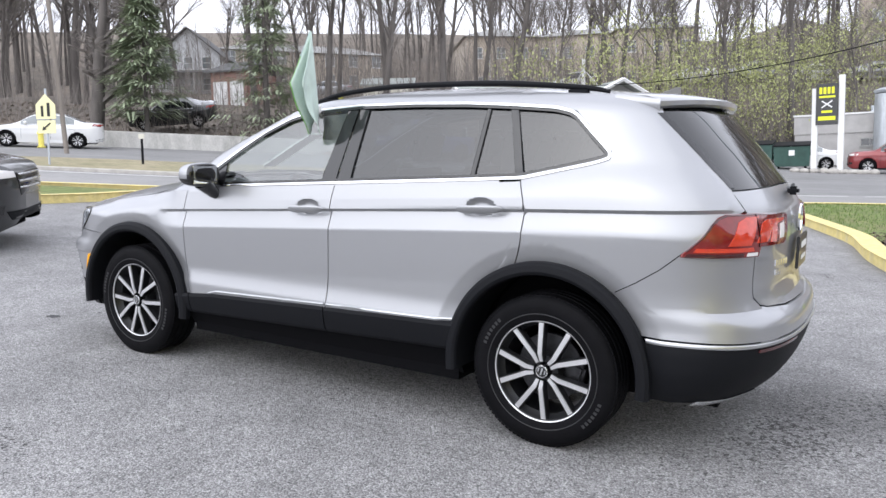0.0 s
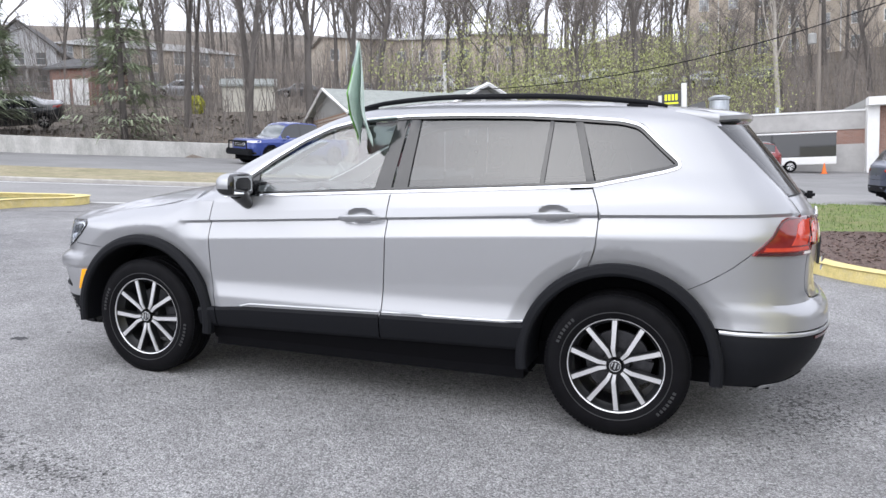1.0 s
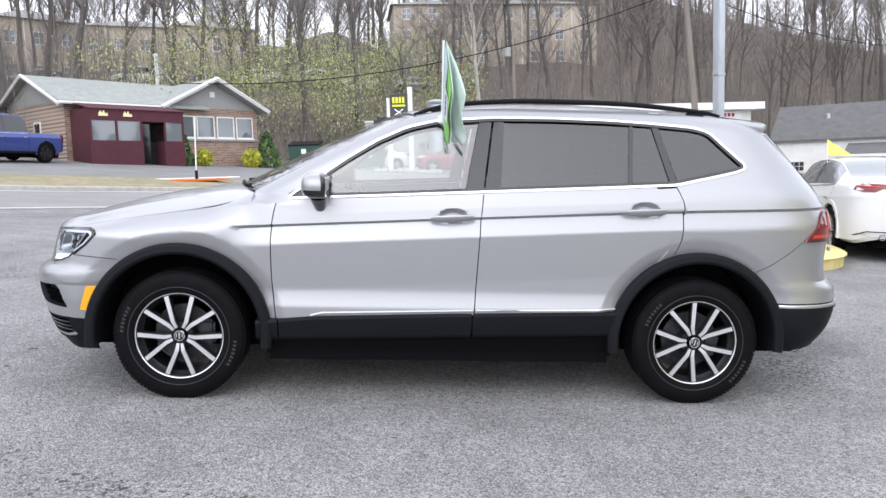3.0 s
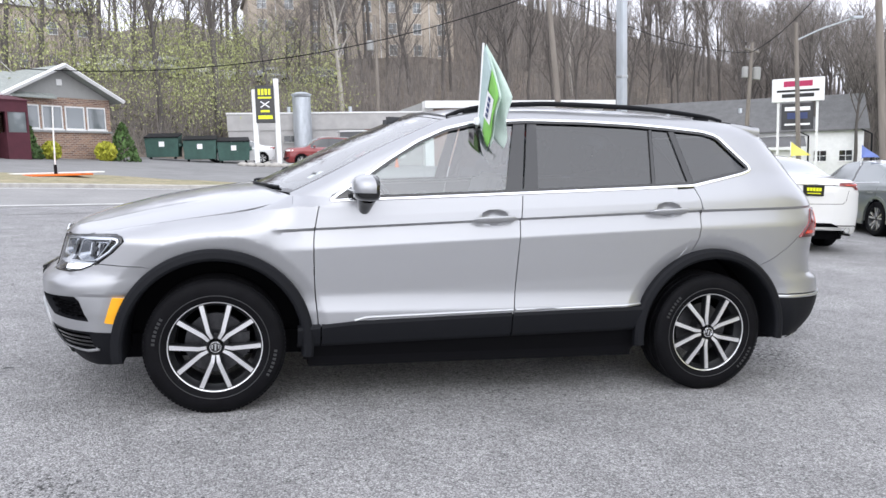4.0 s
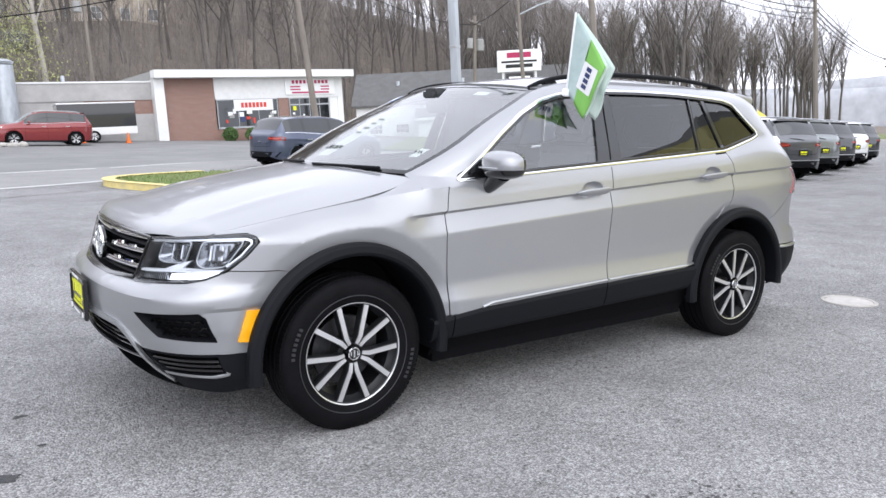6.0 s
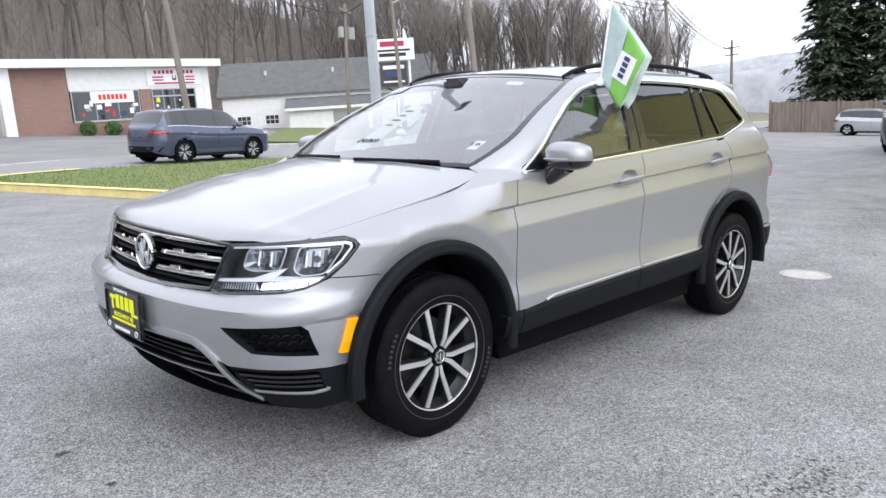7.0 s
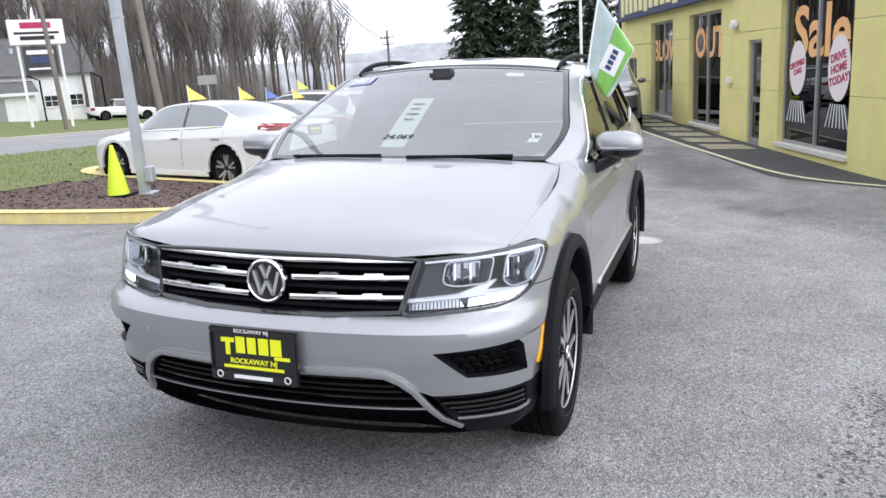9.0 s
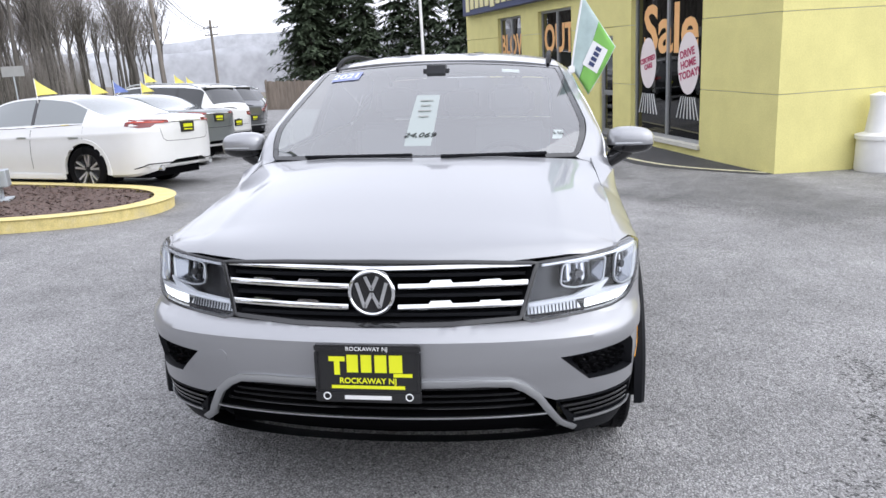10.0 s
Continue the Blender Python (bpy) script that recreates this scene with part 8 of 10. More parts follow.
WHITE_CAR = car_paint("white_car_paint", (0.72, 0.72, 0.71), 0.0)
GREY_CAR = car_paint("grey_green_car_paint", (0.20, 0.22, 0.22), 0.5)
BLACK_CAR = car_paint("black_car_paint", (0.012, 0.013, 0.015), 0.2)
DARK_GREY_CAR = car_paint("dark_grey_car_paint", (0.11, 0.115, 0.125), 0.5)
SILVER_CAR = car_paint("silver_car_paint", (0.42, 0.43, 0.45), 0.6)
RED_CAR = car_paint("dark_red_car_paint", (0.20, 0.018, 0.02), 0.3)
BLUE_CAR = car_paint("bright_blue_car_paint", (0.028, 0.055, 0.25), 0.4)
NAVY_CAR = car_paint("blue_grey_car_paint", (0.06, 0.075, 0.12), 0.5)

ROW_YAW = -103.0
vehicle("white_sedan", leaning(7.3, 7.3, -102), "white four-door sedan with dealer plates, parked behind the kerb", "car", WHITE_CAR, L=4.95, W=1.88, H=1.47, kind="sedan", wb=2.84, r=0.35, privacy=False, group="row of dealer cars")
vehicle("grey_sedan", leaning(11.35, 8.3, ROW_YAW), "grey-green four-door sedan with dealer plates in the row", "car", GREY_CAR, L=4.7, W=1.8, H=1.46, kind="sedan", wb=2.69, r=0.33, privacy=False, group="row of dealer cars")
ROW = [(13.6, 8.7, WHITE_CAR, "white SUV with dark windows in the dealer's row"), (16.6, 9.4, DARK_GREY_CAR, "dark grey SUV with roof rails in the dealer's row"),
       (19.5, 10.4, GREY_CAR, "grey SUV with roof rails in the dealer's row"), (22.4, 11.4, BLACK_CAR, "black SUV with roof rails in the dealer's row"),
       (25.3, 12.4, WHITE_CAR, "white SUV with roof rails in the dealer's row"), (28.2, 13.4, BLACK_CAR, "black SUV with roof rails in the dealer's row")]
for x, y, pnt, lab in ROW:
    vehicle("parked_suv", leaning(x, y, ROW_YAW), lab, "car", pnt, L=4.65, W=1.85, H=1.68, kind="suv", wb=2.75, r=0.35, group="row of dealer cars")
vehicle("large_grey_suv", leaning(18.6, 1.55, 6.0), "large dark grey SUV with chrome grille parked before the showroom", "car", DARK_GREY_CAR, L=5.0, W=1.98, H=1.78, kind="suv", wb=2.98, r=0.38, privacy=False)
vehicle("silver_crossover", leaning(49, 11.5, 95), "silver crossover parked by the wooden fence", "car", SILVER_CAR, L=4.6, W=1.82, H=1.64)
vehicle("blue_grey_suv", leaning(8.0, 19.2, 192), "dark blue-grey SUV standing in the lane of the road", "car", NAVY_CAR, L=4.5, W=1.86, H=1.64, kind="suv", wb=2.67, r=0.35, plates=False, rails=False)
vehicle("black_suv", leaning(-7.85, -0.35, -135), "black SUV parked at the lot's entrance", "car", BLACK_CAR, L=4.8, W=1.9, H=1.72, plates=False)


def small_flag(x, y, z, mat, yaw, label):
    f = root("car_flag", upright(x, y, yaw), label, "flag", "dealer car flags")
    part("flag_pole", Geo().tube([(0, 0, z), (0, 0, z + 0.42)], 0.007, 6).get(), PLATE_WHITE, f)
    part("flag_cloth", Geo().grid([[(0.005 + 0.34 * u * (1 - v) * 1.0, 0.03 * math.sin(5 * u) * (1 - v), z + 0.42 - 0.32 * (1 - (1 - u) * (1 - 0)) * 0.8 * 1 - 0.30 * v * (1 - u)) for v in np.linspace(0, 1, 5)] for u in np.linspace(0, 1, 7)]).get(), mat, f, smooth=60)


for x, y, mt, z in ((6.6, 7.0, YELLOW_FLAG, 1.3), (8.25, 7.1, YELLOW_FLAG, 1.3), (10.6, 8.0, BLUE_FLAG, 1.32), (12.1, 8.2, YELLOW_FLAG, 1.32), (12.9, 8.5, YELLOW_FLAG, 1.55), (15.9, 9.2, YELLOW_FLAG, 1.55), (18.8, 10.2, YELLOW_FLAG, 1.55)):
    small_flag(x, y, z, mt, -20, "yellow triangular car flag" if mt is YELLOW_FLAG else "blue triangular car flag")


# ---- across the road ----
def wall_box(parent, name, x0, x1, y0, y1, z0, z1, mat, label=""):
    return part(name, Geo().box(x0, x1, y0, y1, z0, z1).get(), mat, parent, label, smooth=0)


def window_at(parent, x, z, w, h, y=0.0, mat=None, frame_mat=None, cols=1, rows=1, depth=0.12, name="window"):
    """A framed window on a face towards -y: frame, panes set back, sill."""
    t = 0.06
    ring = lambda a, yy: [(x + a, yy, z + a), (x + w - a, yy, z + a), (x + w - a, yy, z + h - a), (x + a, yy, z + h - a)]
    o = part(name, Geo().grid([ring(0, y + depth), ring(0, y - 0.03), ring(t, y - 0.03), ring(t, y + depth)], wrap=True).get(), frame_mat or WHITE_PAINT, parent, smooth=0)
    for c in range(1, cols):
        part("mullion", Geo().box(x + w * c / cols - 0.02, x + w * c / cols + 0.02, y - 0.02, y + depth, z + t, z + h - t).get(), frame_mat or WHITE_PAINT, o, smooth=0)
    for r in range(1, rows):
        part("glazing_bar", Geo().box(x + t, x + w - t, y - 0.022, y + depth, z + h * r / rows - 0.02, z + h * r / rows + 0.02).get(), frame_mat or WHITE_PAINT, o, smooth=0)
    part("pane", Geo().box(x + t, x + w - t, y - 0.008, y + 0.0, z + t, z + h - t).get(), mat or DARK_GLASS, o, smooth=0)
    part("window_sill", Geo().box(x - 0.05, x + w + 0.05, y - 0.08, y, z - 0.06, z).get(), frame_mat or WHITE_PAINT, o, smooth=0)
    return o


def gable_roof(parent, x0, x1, y0, y1, z0, z1, mat, over=0.35, axis="x", th=0.14):
    """A pitched roof with thickness; its ridge runs along the axis."""
    g = Geo()
    if axis == "x":
        ym = (y0 + y1) / 2
        k = (z1 - z0) / (ym - y0)
        for a, b in (((y0 - over), ym), ((y1 + over), ym)):
            za = z0 - over * k
            g.add([(x0 - over, a, za), (x1 + over, a, za), (x1 + over, b, z1), (x0 - over, b, z1), (x0 - over, a, za + th), (x1 + over, a, za + th), (x1 + over, b, z1 + th), (x0 - over, b, z1 + th)],
                  [(0, 1, 2, 3), (4, 7, 6, 5), (0, 4, 5, 1), (1, 5, 6, 2), (2, 6, 7, 3), (3, 7, 4, 0)])
    else:
        xm = (x0 + x1) / 2
        k = (z1 - z0) / (xm - x0)
        for a, b in (((x0 - over), xm), ((x1 + over), xm)):
            za = z0 - over * k
            g.add([(a, y0 - over, za), (a, y1 + over, za), (b, y1 + over, z1), (b, y0 - over, z1), (a, y0 - over, za + th), (a, y1 + over, za + th), (b, y1 + over, z1 + th), (b, y0 - over, z1 + th)],
                  [(0, 1, 2, 3), (4, 7, 6, 5), (0, 4, 5, 1), (1, 5, 6, 2), (2, 6, 7, 3), (3, 7, 4, 0)])
    return part("roof", g.get(), mat, parent, smooth=0)


# restaurant with the maroon entrance
diner = root("restaurant", upright(-15.9, 31.0, 47), "low brick restaurant with grey gables and a maroon entrance", "building")
wall_box(diner, "brick_wall", 0.0, 10.6, 0.0, 7.0, -1.0, 2.75, DINER_BRICK)
gable_roof(diner, 0.0, 7.0, 0.0, 7.0, 2.75, 4.1, GREY_SHINGLE, 0.4, "x")
gable_roof(diner, 5.0, 10.6, -0.2, 7.0, 2.75, 4.15, GREY_SHINGLE, 0.4, "y")
part("gable_wall", Geo().add([(0.0, 0.0, 2.7), (0.0, 7.0, 2.7), (0.0, 3.5, 4.08), (0.15, 0.0, 2.7), (0.15, 7.0, 2.7), (0.15, 3.5, 4.08)], [(0, 2, 1), (3, 4, 5), (0, 3, 5, 2), (2, 5, 4, 1)]).get(), GREY_SIDING, diner, smooth=0)
part("gable_wall", Geo().prism([(5.0, 2.72), (10.6, 2.72), (7.8, 4.12)], 0.15, Matrix.Translation((0, -0.03, 0))).get(), GREY_SIDING, diner, smooth=0)
part("gable_vent", box_bm(7.65, 7.95, -0.06, 0.0, 3.3, 3.6, 0.01, 1), WHITE_PAINT, diner)
for a, b in (((4.55, -0.62, 2.62), (7.8, -0.62, 4.25)), ((11.05, -0.62, 2.62), (7.8, -0.62, 4.25))):
    part("barge_board", Geo().tube([a, b], 0.11, 4).get(), WHITE_PAINT, diner, smooth=0)
for a, b in (((-0.42, -0.45, 2.56), (-0.42, 3.5, 4.2)), ((-0.42, 7.4, 2.56), (-0.42, 3.5, 4.2))):
    part("barge_board", Geo().tube([a, b], 0.09, 4).get(), WHITE_PAINT, diner, smooth=0)
part("gutter", Geo().tube([(-0.4, -0.45, 2.62), (5.0, -0.45, 2.62)], 0.07, 6).get(), WHITE_PAINT, diner)
for k in range(4):
    window_at(diner, 5.55 + 1.22 * k, 1.15, 1.08, 1.15, -0.02, GLASS_GREY, WHITE_PAINT)
part("ledge", Geo().box(5.2, 10.6, -0.09, 0.0, 1.0, 1.1).get(), GREY_SIDING, diner, smooth=0)
part("downpipe", Geo().tube([(5.05, -0.5, 2.6), (5.05, -0.15, 2.35), (5.05, -0.15, 0.15), (5.5, -0.5, 0.05), (6.6, -0.9, 0.0)], 0.06, 6).get(), WHITE_PAINT, diner)
sw3 = Geo().box(-0.03, 0.05, 2.6, 3.4, 1.2, 1.95)
part("side_window", sw3.get(), WHITE_PAINT, diner, smooth=0)
part("side_pane", Geo().box(-0.04, 0.0, 2.7, 3.3, 1.3, 1.85).get(), DARK_GLASS, diner, smooth=0)
# canvas porch
porch = part("entrance_porch", Geo().box(0.25, 2.75, -1.9, -0.03, -0.6, 0.85).box(3.85, 4.9, -1.9, -0.03, -0.6, 0.85).box(0.25, 4.9, -1.9, -0.03, 1.75, 2.3).box(0.25, 0.35, -1.9, -0.03, 0.85, 1.75).box(2.65, 2.75, -1.9, -1.8, 0.85, 1.75).box(3.85, 3.95, -1.9, -1.8, 0.85, 1.75).box(4.8, 4.9, -1.9, -0.03, 0.85, 1.75).get(), MAROON, diner, "maroon canvas entrance porch with clear panels", smooth=0)
part("porch_roof", Geo().add([(0.2, -1.95, 2.3), (4.95, -1.95, 2.3), (4.95, -0.02, 2.72), (0.2, -0.02, 2.72), (0.2, -1.95, 2.25), (4.95, -1.95, 2.25)], [(0, 1, 2, 3), (0, 4, 5, 1), (0, 3, 4), (1, 5, 2)]).get(), MAROON, porch, smooth=0)
part("porch_panel", Geo().box(0.35, 2.65, -1.86, -1.84, 0.85, 1.75).get(), GLASS_GREY, porch, smooth=0)
part("porch_panel", Geo().box(3.95, 4.8, -1.86, -1.84, 0.85, 1.75).get(), GLASS_GREY, porch, smooth=0)
part("porch_post", Geo().box(1.45, 1.55, -1.9, -1.8, 0.85, 1.75).get(), MAROON, porch, smooth=0)
part("porch_door", Geo().box(2.78, 3.82, -1.2, -1.15, -0.2, 1.75).get(), DARK_GLASS, porch, smooth=0)
for x in (0.9, 2.05):
    part("flame_mark", Geo().prism([(x - 0.22, 1.95), (x + 0.22, 1.95), (x + 0.2, 2.1), (x + 0.1, 2.05), (x + 0.04, 2.22), (x - 0.05, 2.08), (x - 0.12, 2.2), (x - 0.2, 2.08)], 0.01, Matrix.Translation((0, -1.912, 0))).get(), CREAM_LETTER, porch, smooth=0)


def shrub(name, x, y, w, h, mat, label, seed, cone_shape=True):
    s = root(name, upright(x, y), label, "shrub", "shrubs at the restaurant")
    r = random.Random(seed)
    g = Geo()
    for _ in range(900):
        t = r.random() ** 1.3
        rad = w * ((1 - t) ** 0.7 if cone_shape else math.sqrt(max(0, 1 - (2 * t - 1) ** 2))) * (0.75 + 0.25 * r.random())
        a = r.uniform(0, 6.283)
        p = Vector((rad * math.cos(a), rad * math.sin(a), h * t))
        m = Matrix.Translation(p) @ Euler((r.uniform(0, 6), r.uniform(0, 6), r.uniform(0, 6))).to_matrix().to_4x4()
        q = r.uniform(0.05, 0.12)
        g.add([m @ Vector(v) for v in ((-q, -q * 0.5, 0), (q, -q * 0.5, 0), (q, q * 0.5, 0), (-q, q * 0.5, 0))], [(0, 1, 2, 3)])
    part("foliage", g.get(), mat, s, smooth=0)
    part("stem", Geo().tube([(0, 0, -0.1), (0, 0, h * 0.7)], 0.05, 6).get(), BARK, s)


shrub("evergreen_shrub", -11.6, 34.1, 0.75, 1.75, SHRUB, "rounded dark green evergreen shrub against the brick wall", 1)
shrub("evergreen_shrub", -8.0, 38.0, 0.85, 1.95, SHRUB, "cone-shaped green evergreen shrub at the building's corner", 2)
shrub("yellow_shrub", -10.7, 34.9, 0.4, 0.8, YELLOW_SHRUB, "small yellow-green shrub beside the evergreen", 3, False)
shrub("yellow_shrub", -8.7, 37.1, 0.5, 0.9, YELLOW_SHRUB, "small yellow-green shrub beside the evergreen", 4, False)
shrub("yellow_shrub", -31.2, 38.2, 0.6, 1.1, YELLOW_SHRUB, "bright yellow flowering shrub on the bank", 5, False)

# retaining wall on the left
wl_pts = spline2([(-62, -2), (-45, 7.4), (-27.4, 20.6), (-21.2, 28.2), (-18.2, 32.2)], 8)
P = []
for i, p in enumerate(wl_pts):
    d = (wl_pts[min(i + 1, len(wl_pts) - 1)] - wl_pts[max(i - 1, 0)]).normalized()
    s = Vector((-d.y, d.x)) * 0.3
    z0 = 0.041 * max(0.0, -max(p.x, -60) - 4) + 0.011 * max(0.0, p.y - 27)
    P.append([LOT @ Vector((q.x, q.y, z0 + h)) for q, h in ((p, -0.4), (p, 0.72), (p - s * -1, 0.76), (p + s, -0.4))])
tagged(part("retaining_wall", Geo().grid(P, flip=True).get(), CONCRETE, smooth=40), "stained white concrete retaining wall along the yard", "wall", kind="structure")

# shop sign on two posts
board = root("post_sign", upright(-0.55, 40.3, -3), "black shop sign with yellow lettering bars between white posts", "sign")
for x, h in ((-0.62, 4.35), (0.62, 4.95)):
    part("post", box_bm(x - 0.14, x + 0.14, -0.12, 0.12, -0.2, h, 0.015, 1), WHITE_PAINT, board)
sb = part("panel", box_bm(-0.56, 0.48, -0.2, -0.121, 2.45, 4.55, 0.02, 1), PLATE_BLACK, board, "black sign panel")
bars(sb, Matrix.Translation((-0.04, -0.2005, 4.2)) @ pose(0, 0, 0, 90, 0, 0), [(-0.3 + 0.19 * k, 0, 0.13, 0.34) for k in range(4)] + [(0, -0.32, 0.75, 0.1)], PLATE_YELLOW, 0.01)
for a in (-35, 35):
    part("cross_bar", Geo().box(-0.3, 0.3, -0.03, 0.03, 0.0, 0.012, Matrix.Translation((-0.04, -0.201, 3.5)) @ pose(0, 0, 0, 90, 0, 0) @ pose(0, 0, 0, 0, 0, a)).get(), PLATE_WHITE, sb, smooth=0)
bars(sb, Matrix.Translation((-0.04, -0.2005, 3.0)) @ pose(0, 0, 0, 90, 0, 0), [(0, 0.12, 0.5, 0.12), (0, -0.22, 0.8, 0.2)], PLATE_YELLOW, 0.01)
rk = random.Random(3)
for k in range(9):
    bm = bmesh.new()
    bmesh.ops.create_icosphere(bm, subdivisions=2, radius=1)
    for v in bm.verts:
        v.co *= 1 + rk.uniform(-0.12, 0.12)
    bmesh.ops.scale(bm, vec=(rk.uniform(0.25, 0.4), rk.uniform(0.2, 0.3), rk.uniform(0.14, 0.22)), verts=bm.verts)
    st = tagged(part("border_stone", bm, KERB_GREY, smooth=60), "grey border stone round the sign's foot", "stone", "stones at the sign")
    st.matrix_world = upright(-2.0 + 0.45 * k, 39.7 + rk.uniform(-0.15, 0.2), rk.uniform(0, 360), 0.06)

for k, (x, y) in enumerate(((-6.6, 43.6), (-4.5, 43.6), (-2.6, 43.7))):
    d = root("dumpster", upright(x, y, 4 * k - 4), "dark green steel dumpster with black lids", "dumpster", "dumpsters")
    part("tub", Geo().add([(-0.9, -0.65, 0.15), (0.9, -0.65, 0.15), (0.9, 0.65, 0.15), (-0.9, 0.65, 0.15), (-0.95, -0.75, 1.25), (0.95, -0.75, 1.25), (0.95, 0.75, 1.5), (-0.95, 0.75, 1.5)], [(0, 3, 2, 1), (0, 1, 5, 4), (1, 2, 6, 5), (2, 3, 7, 6), (3, 0, 4, 7)]).get(), SKIP_GREEN, d, smooth=0)
    part("lid", Geo().add([(-0.97, -0.8, 1.27), (0.97, -0.8, 1.27), (0.97, 0.78, 1.53), (-0.97, 0.78, 1.53), (-0.97, -0.8, 1.32), (0.97, -0.8, 1.32), (0.97, 0.78, 1.6), (-0.97, 0.78, 1.6)], [(0, 3, 2, 1), (4, 5, 6, 7), (0, 1, 5, 4), (1, 2, 6, 5), (2, 3, 7, 6), (3, 0, 4, 7)]).get(), BLACK_PLASTIC, d, smooth=0)
    part("side_sleeve", box_bm(0.92, 1.08, -0.5, 0.5, 0.75, 0.95, 0.01, 1), SKIP_GREEN, d)
    part("label_patch", Geo().box(-0.15, 0.15, -0.745, -0.725, 0.75, 1.05).get(), PLATE_WHITE, d, smooth=0)
    for sx in (-0.7, 0.7):
        part("caster", lathe([(0, -0.04), (0.08, -0.04), (0.08, 0.04), (0, 0.04)], 12), RUBBER, d).matrix_local = Matrix.Translation((sx, -0.45, 0.08))

# long grey block building and the brick workshop
grey_b = root("block_building", upright(-3.0, 48.4, 1), "long flat-roofed pale grey block building", "building")
wall_box(grey_b, "wall", 0.0, 13.4, 0.0, 8.0, -0.8, 1.05, BLOCK_GREY)
wall_box(grey_b, "wall", 0.0, 9.2, 0.0, 8.0, 1.05, 1.95, BLOCK_GREY)
wall_box(grey_b, "brick_band", 9.2, 13.4, 0.0, 8.0, 1.05, 1.95, SHOP_BRICK)
wall_box(grey_b, "parapet", -0.05, 13.42, -0.06, 8.05, 1.95, 3.05, BLOCK_GREY)
wall_box(grey_b, "coping", -0.1, 13.42, -0.12, 8.1, 3.05, 3.15, WHITE_PAINT)
window_at(grey_b, 10.3, 1.15, 0.7, 0.75, -0.01, DARK_GLASS, GREY_SIDING, 2, 2)
window_at(grey_b, 3.6, 1.1, 1.0, 0.5, -0.01, DARK_GLASS, GREY_SIDING, 2, 1)
for x in (4.2, 8.6):
    part("roof_vent", Geo().tube([(x, 2.5, 3.0), (x, 2.5, 3.7)], 0.12, 8).get(), GALVANISED, grey_b)
stack = part("flue", Geo().tube([(4.9, -0.5, 0.8), (4.9, -0.5, 4.1)], 0.62, 16).get(), GALVANISED, grey_b, "wide galvanised flue with a cap", smooth=40)
part("flue_cap", Geo().tube([(4.9, -0.5, 4.15), (4.9, -0.5, 4.3), (4.9, -0.5, 4.45)], [0.62, 0.7, 0.35], 16).get(), GALVANISED, stack, smooth=40)

shop = root("brick_workshop", upright(10.4, 48.3, 1.5), "flat-roofed brick and white workshop with shop windows", "building")
wall_box(shop, "corner_pier", 0.0, 0.65, -0.35, 0.4, -0.8, 4.0, WHITE_PAINT)
wall_box(shop, "brick_panel", 0.65, 4.1, 0.05, 0.4, -0.8, 4.0, SHOP_BRICK)
wall_box(shop, "brick_panel", 4.1, 9.0, 0.05, 0.4, -0.8, 0.55, SHOP_BRICK)
wall_box(shop, "brick_panel", 8.75, 9.55, 0.03, 0.4, -0.8, 2.55, SHOP_BRICK)
wall_box(shop, "brick_panel", 12.9, 13.6, 0.05, 0.4, -0.8, 2.55, WHITE_PAINT)
wall_box(shop, "siding_band", 4.1, 13.6, 0.0, 0.4, 2.55, 4.0, WHITE_PAINT)
for k in range(9):
    wall_box(shop, "siding_board", 4.12, 13.58, -0.02, 0.0, 2.58 + 0.155 * k, 2.58 + 0.155 * k + 0.14, WHITE_PAINT)
wall_box(shop, "fascia", -0.05, 14.6, -0.9, 0.0, 4.0, 4.5, WHITE_PAINT)
wall_box(shop, "roof", -0.05, 14.6, 0.0, 9.5, 4.0, 4.45, GREY_SIDING)
wall_box(shop, "side_wall", 13.6, 14.0, 0.4, 9.0, -1.5, 4.0, WHITE_PAINT)
wall_box(shop, "side_wall", 13.58, 14.02, 0.0, 0.4, -1.5, 4.0, WHITE_PAINT)
wall_box(shop, "back_wall", 0.0, 14.0, 9.0, 9.4, -1.5, 4.0, BLOCK_GREY)
wall_box(shop, "side_wall", 0.0, 0.4, 0.4, 9.0, -0.8, 4.0, BLOCK_GREY)
bay = part("side_bay_window", Geo().box(14.0, 14.35, 2.2, 4.6, 0.6, 2.6).get(), WHITE_PAINT, shop, smooth=0)
part("pane", Geo().box(14.34, 14.37, 2.4, 4.4, 0.8, 2.4).get(), DARK_GLASS, bay, smooth=0)
window_at(shop, 4.2, 0.6, 4.5, 1.95, 0.06, DARK_GLASS, ALU_FRAME, 3, 1, name="shop_window")
window_at(shop, 9.6, -0.35, 3.25, 2.9, 0.06, DARK_GLASS, ALU_FRAME, 4, 1, name="shop_door")
wall_box(shop, "door_rail", 9.65, 12.8, -0.02, 0.05, 2.0, 2.1, ALU_FRAME)
part("step", Geo().box(9.3, 13.6, -1.2, 0.0, -0.8, -0.3).get(), KERB_GREY, shop, smooth=0)
ban = part("banner", Geo().box(5.4, 8.3, 0.0, 0.03, 1.75, 2.5).get(), PLATE_WHITE, shop, "white banner with a red lettering bar", smooth=0)
RED_SIGN = material("red_sign_lettering", (0.55, 0.05, 0.03), rough=0.6)
bars(ban, Matrix.Translation((6.85, -0.001, 2.13)) @ pose(0, 0, 0, 90, 0, 0), [(-0.84 + 0.28 * k, 0, 0.2, 0.34) for k in range(7)], RED_SIGN, 0.02)
rs = random.Random(8)
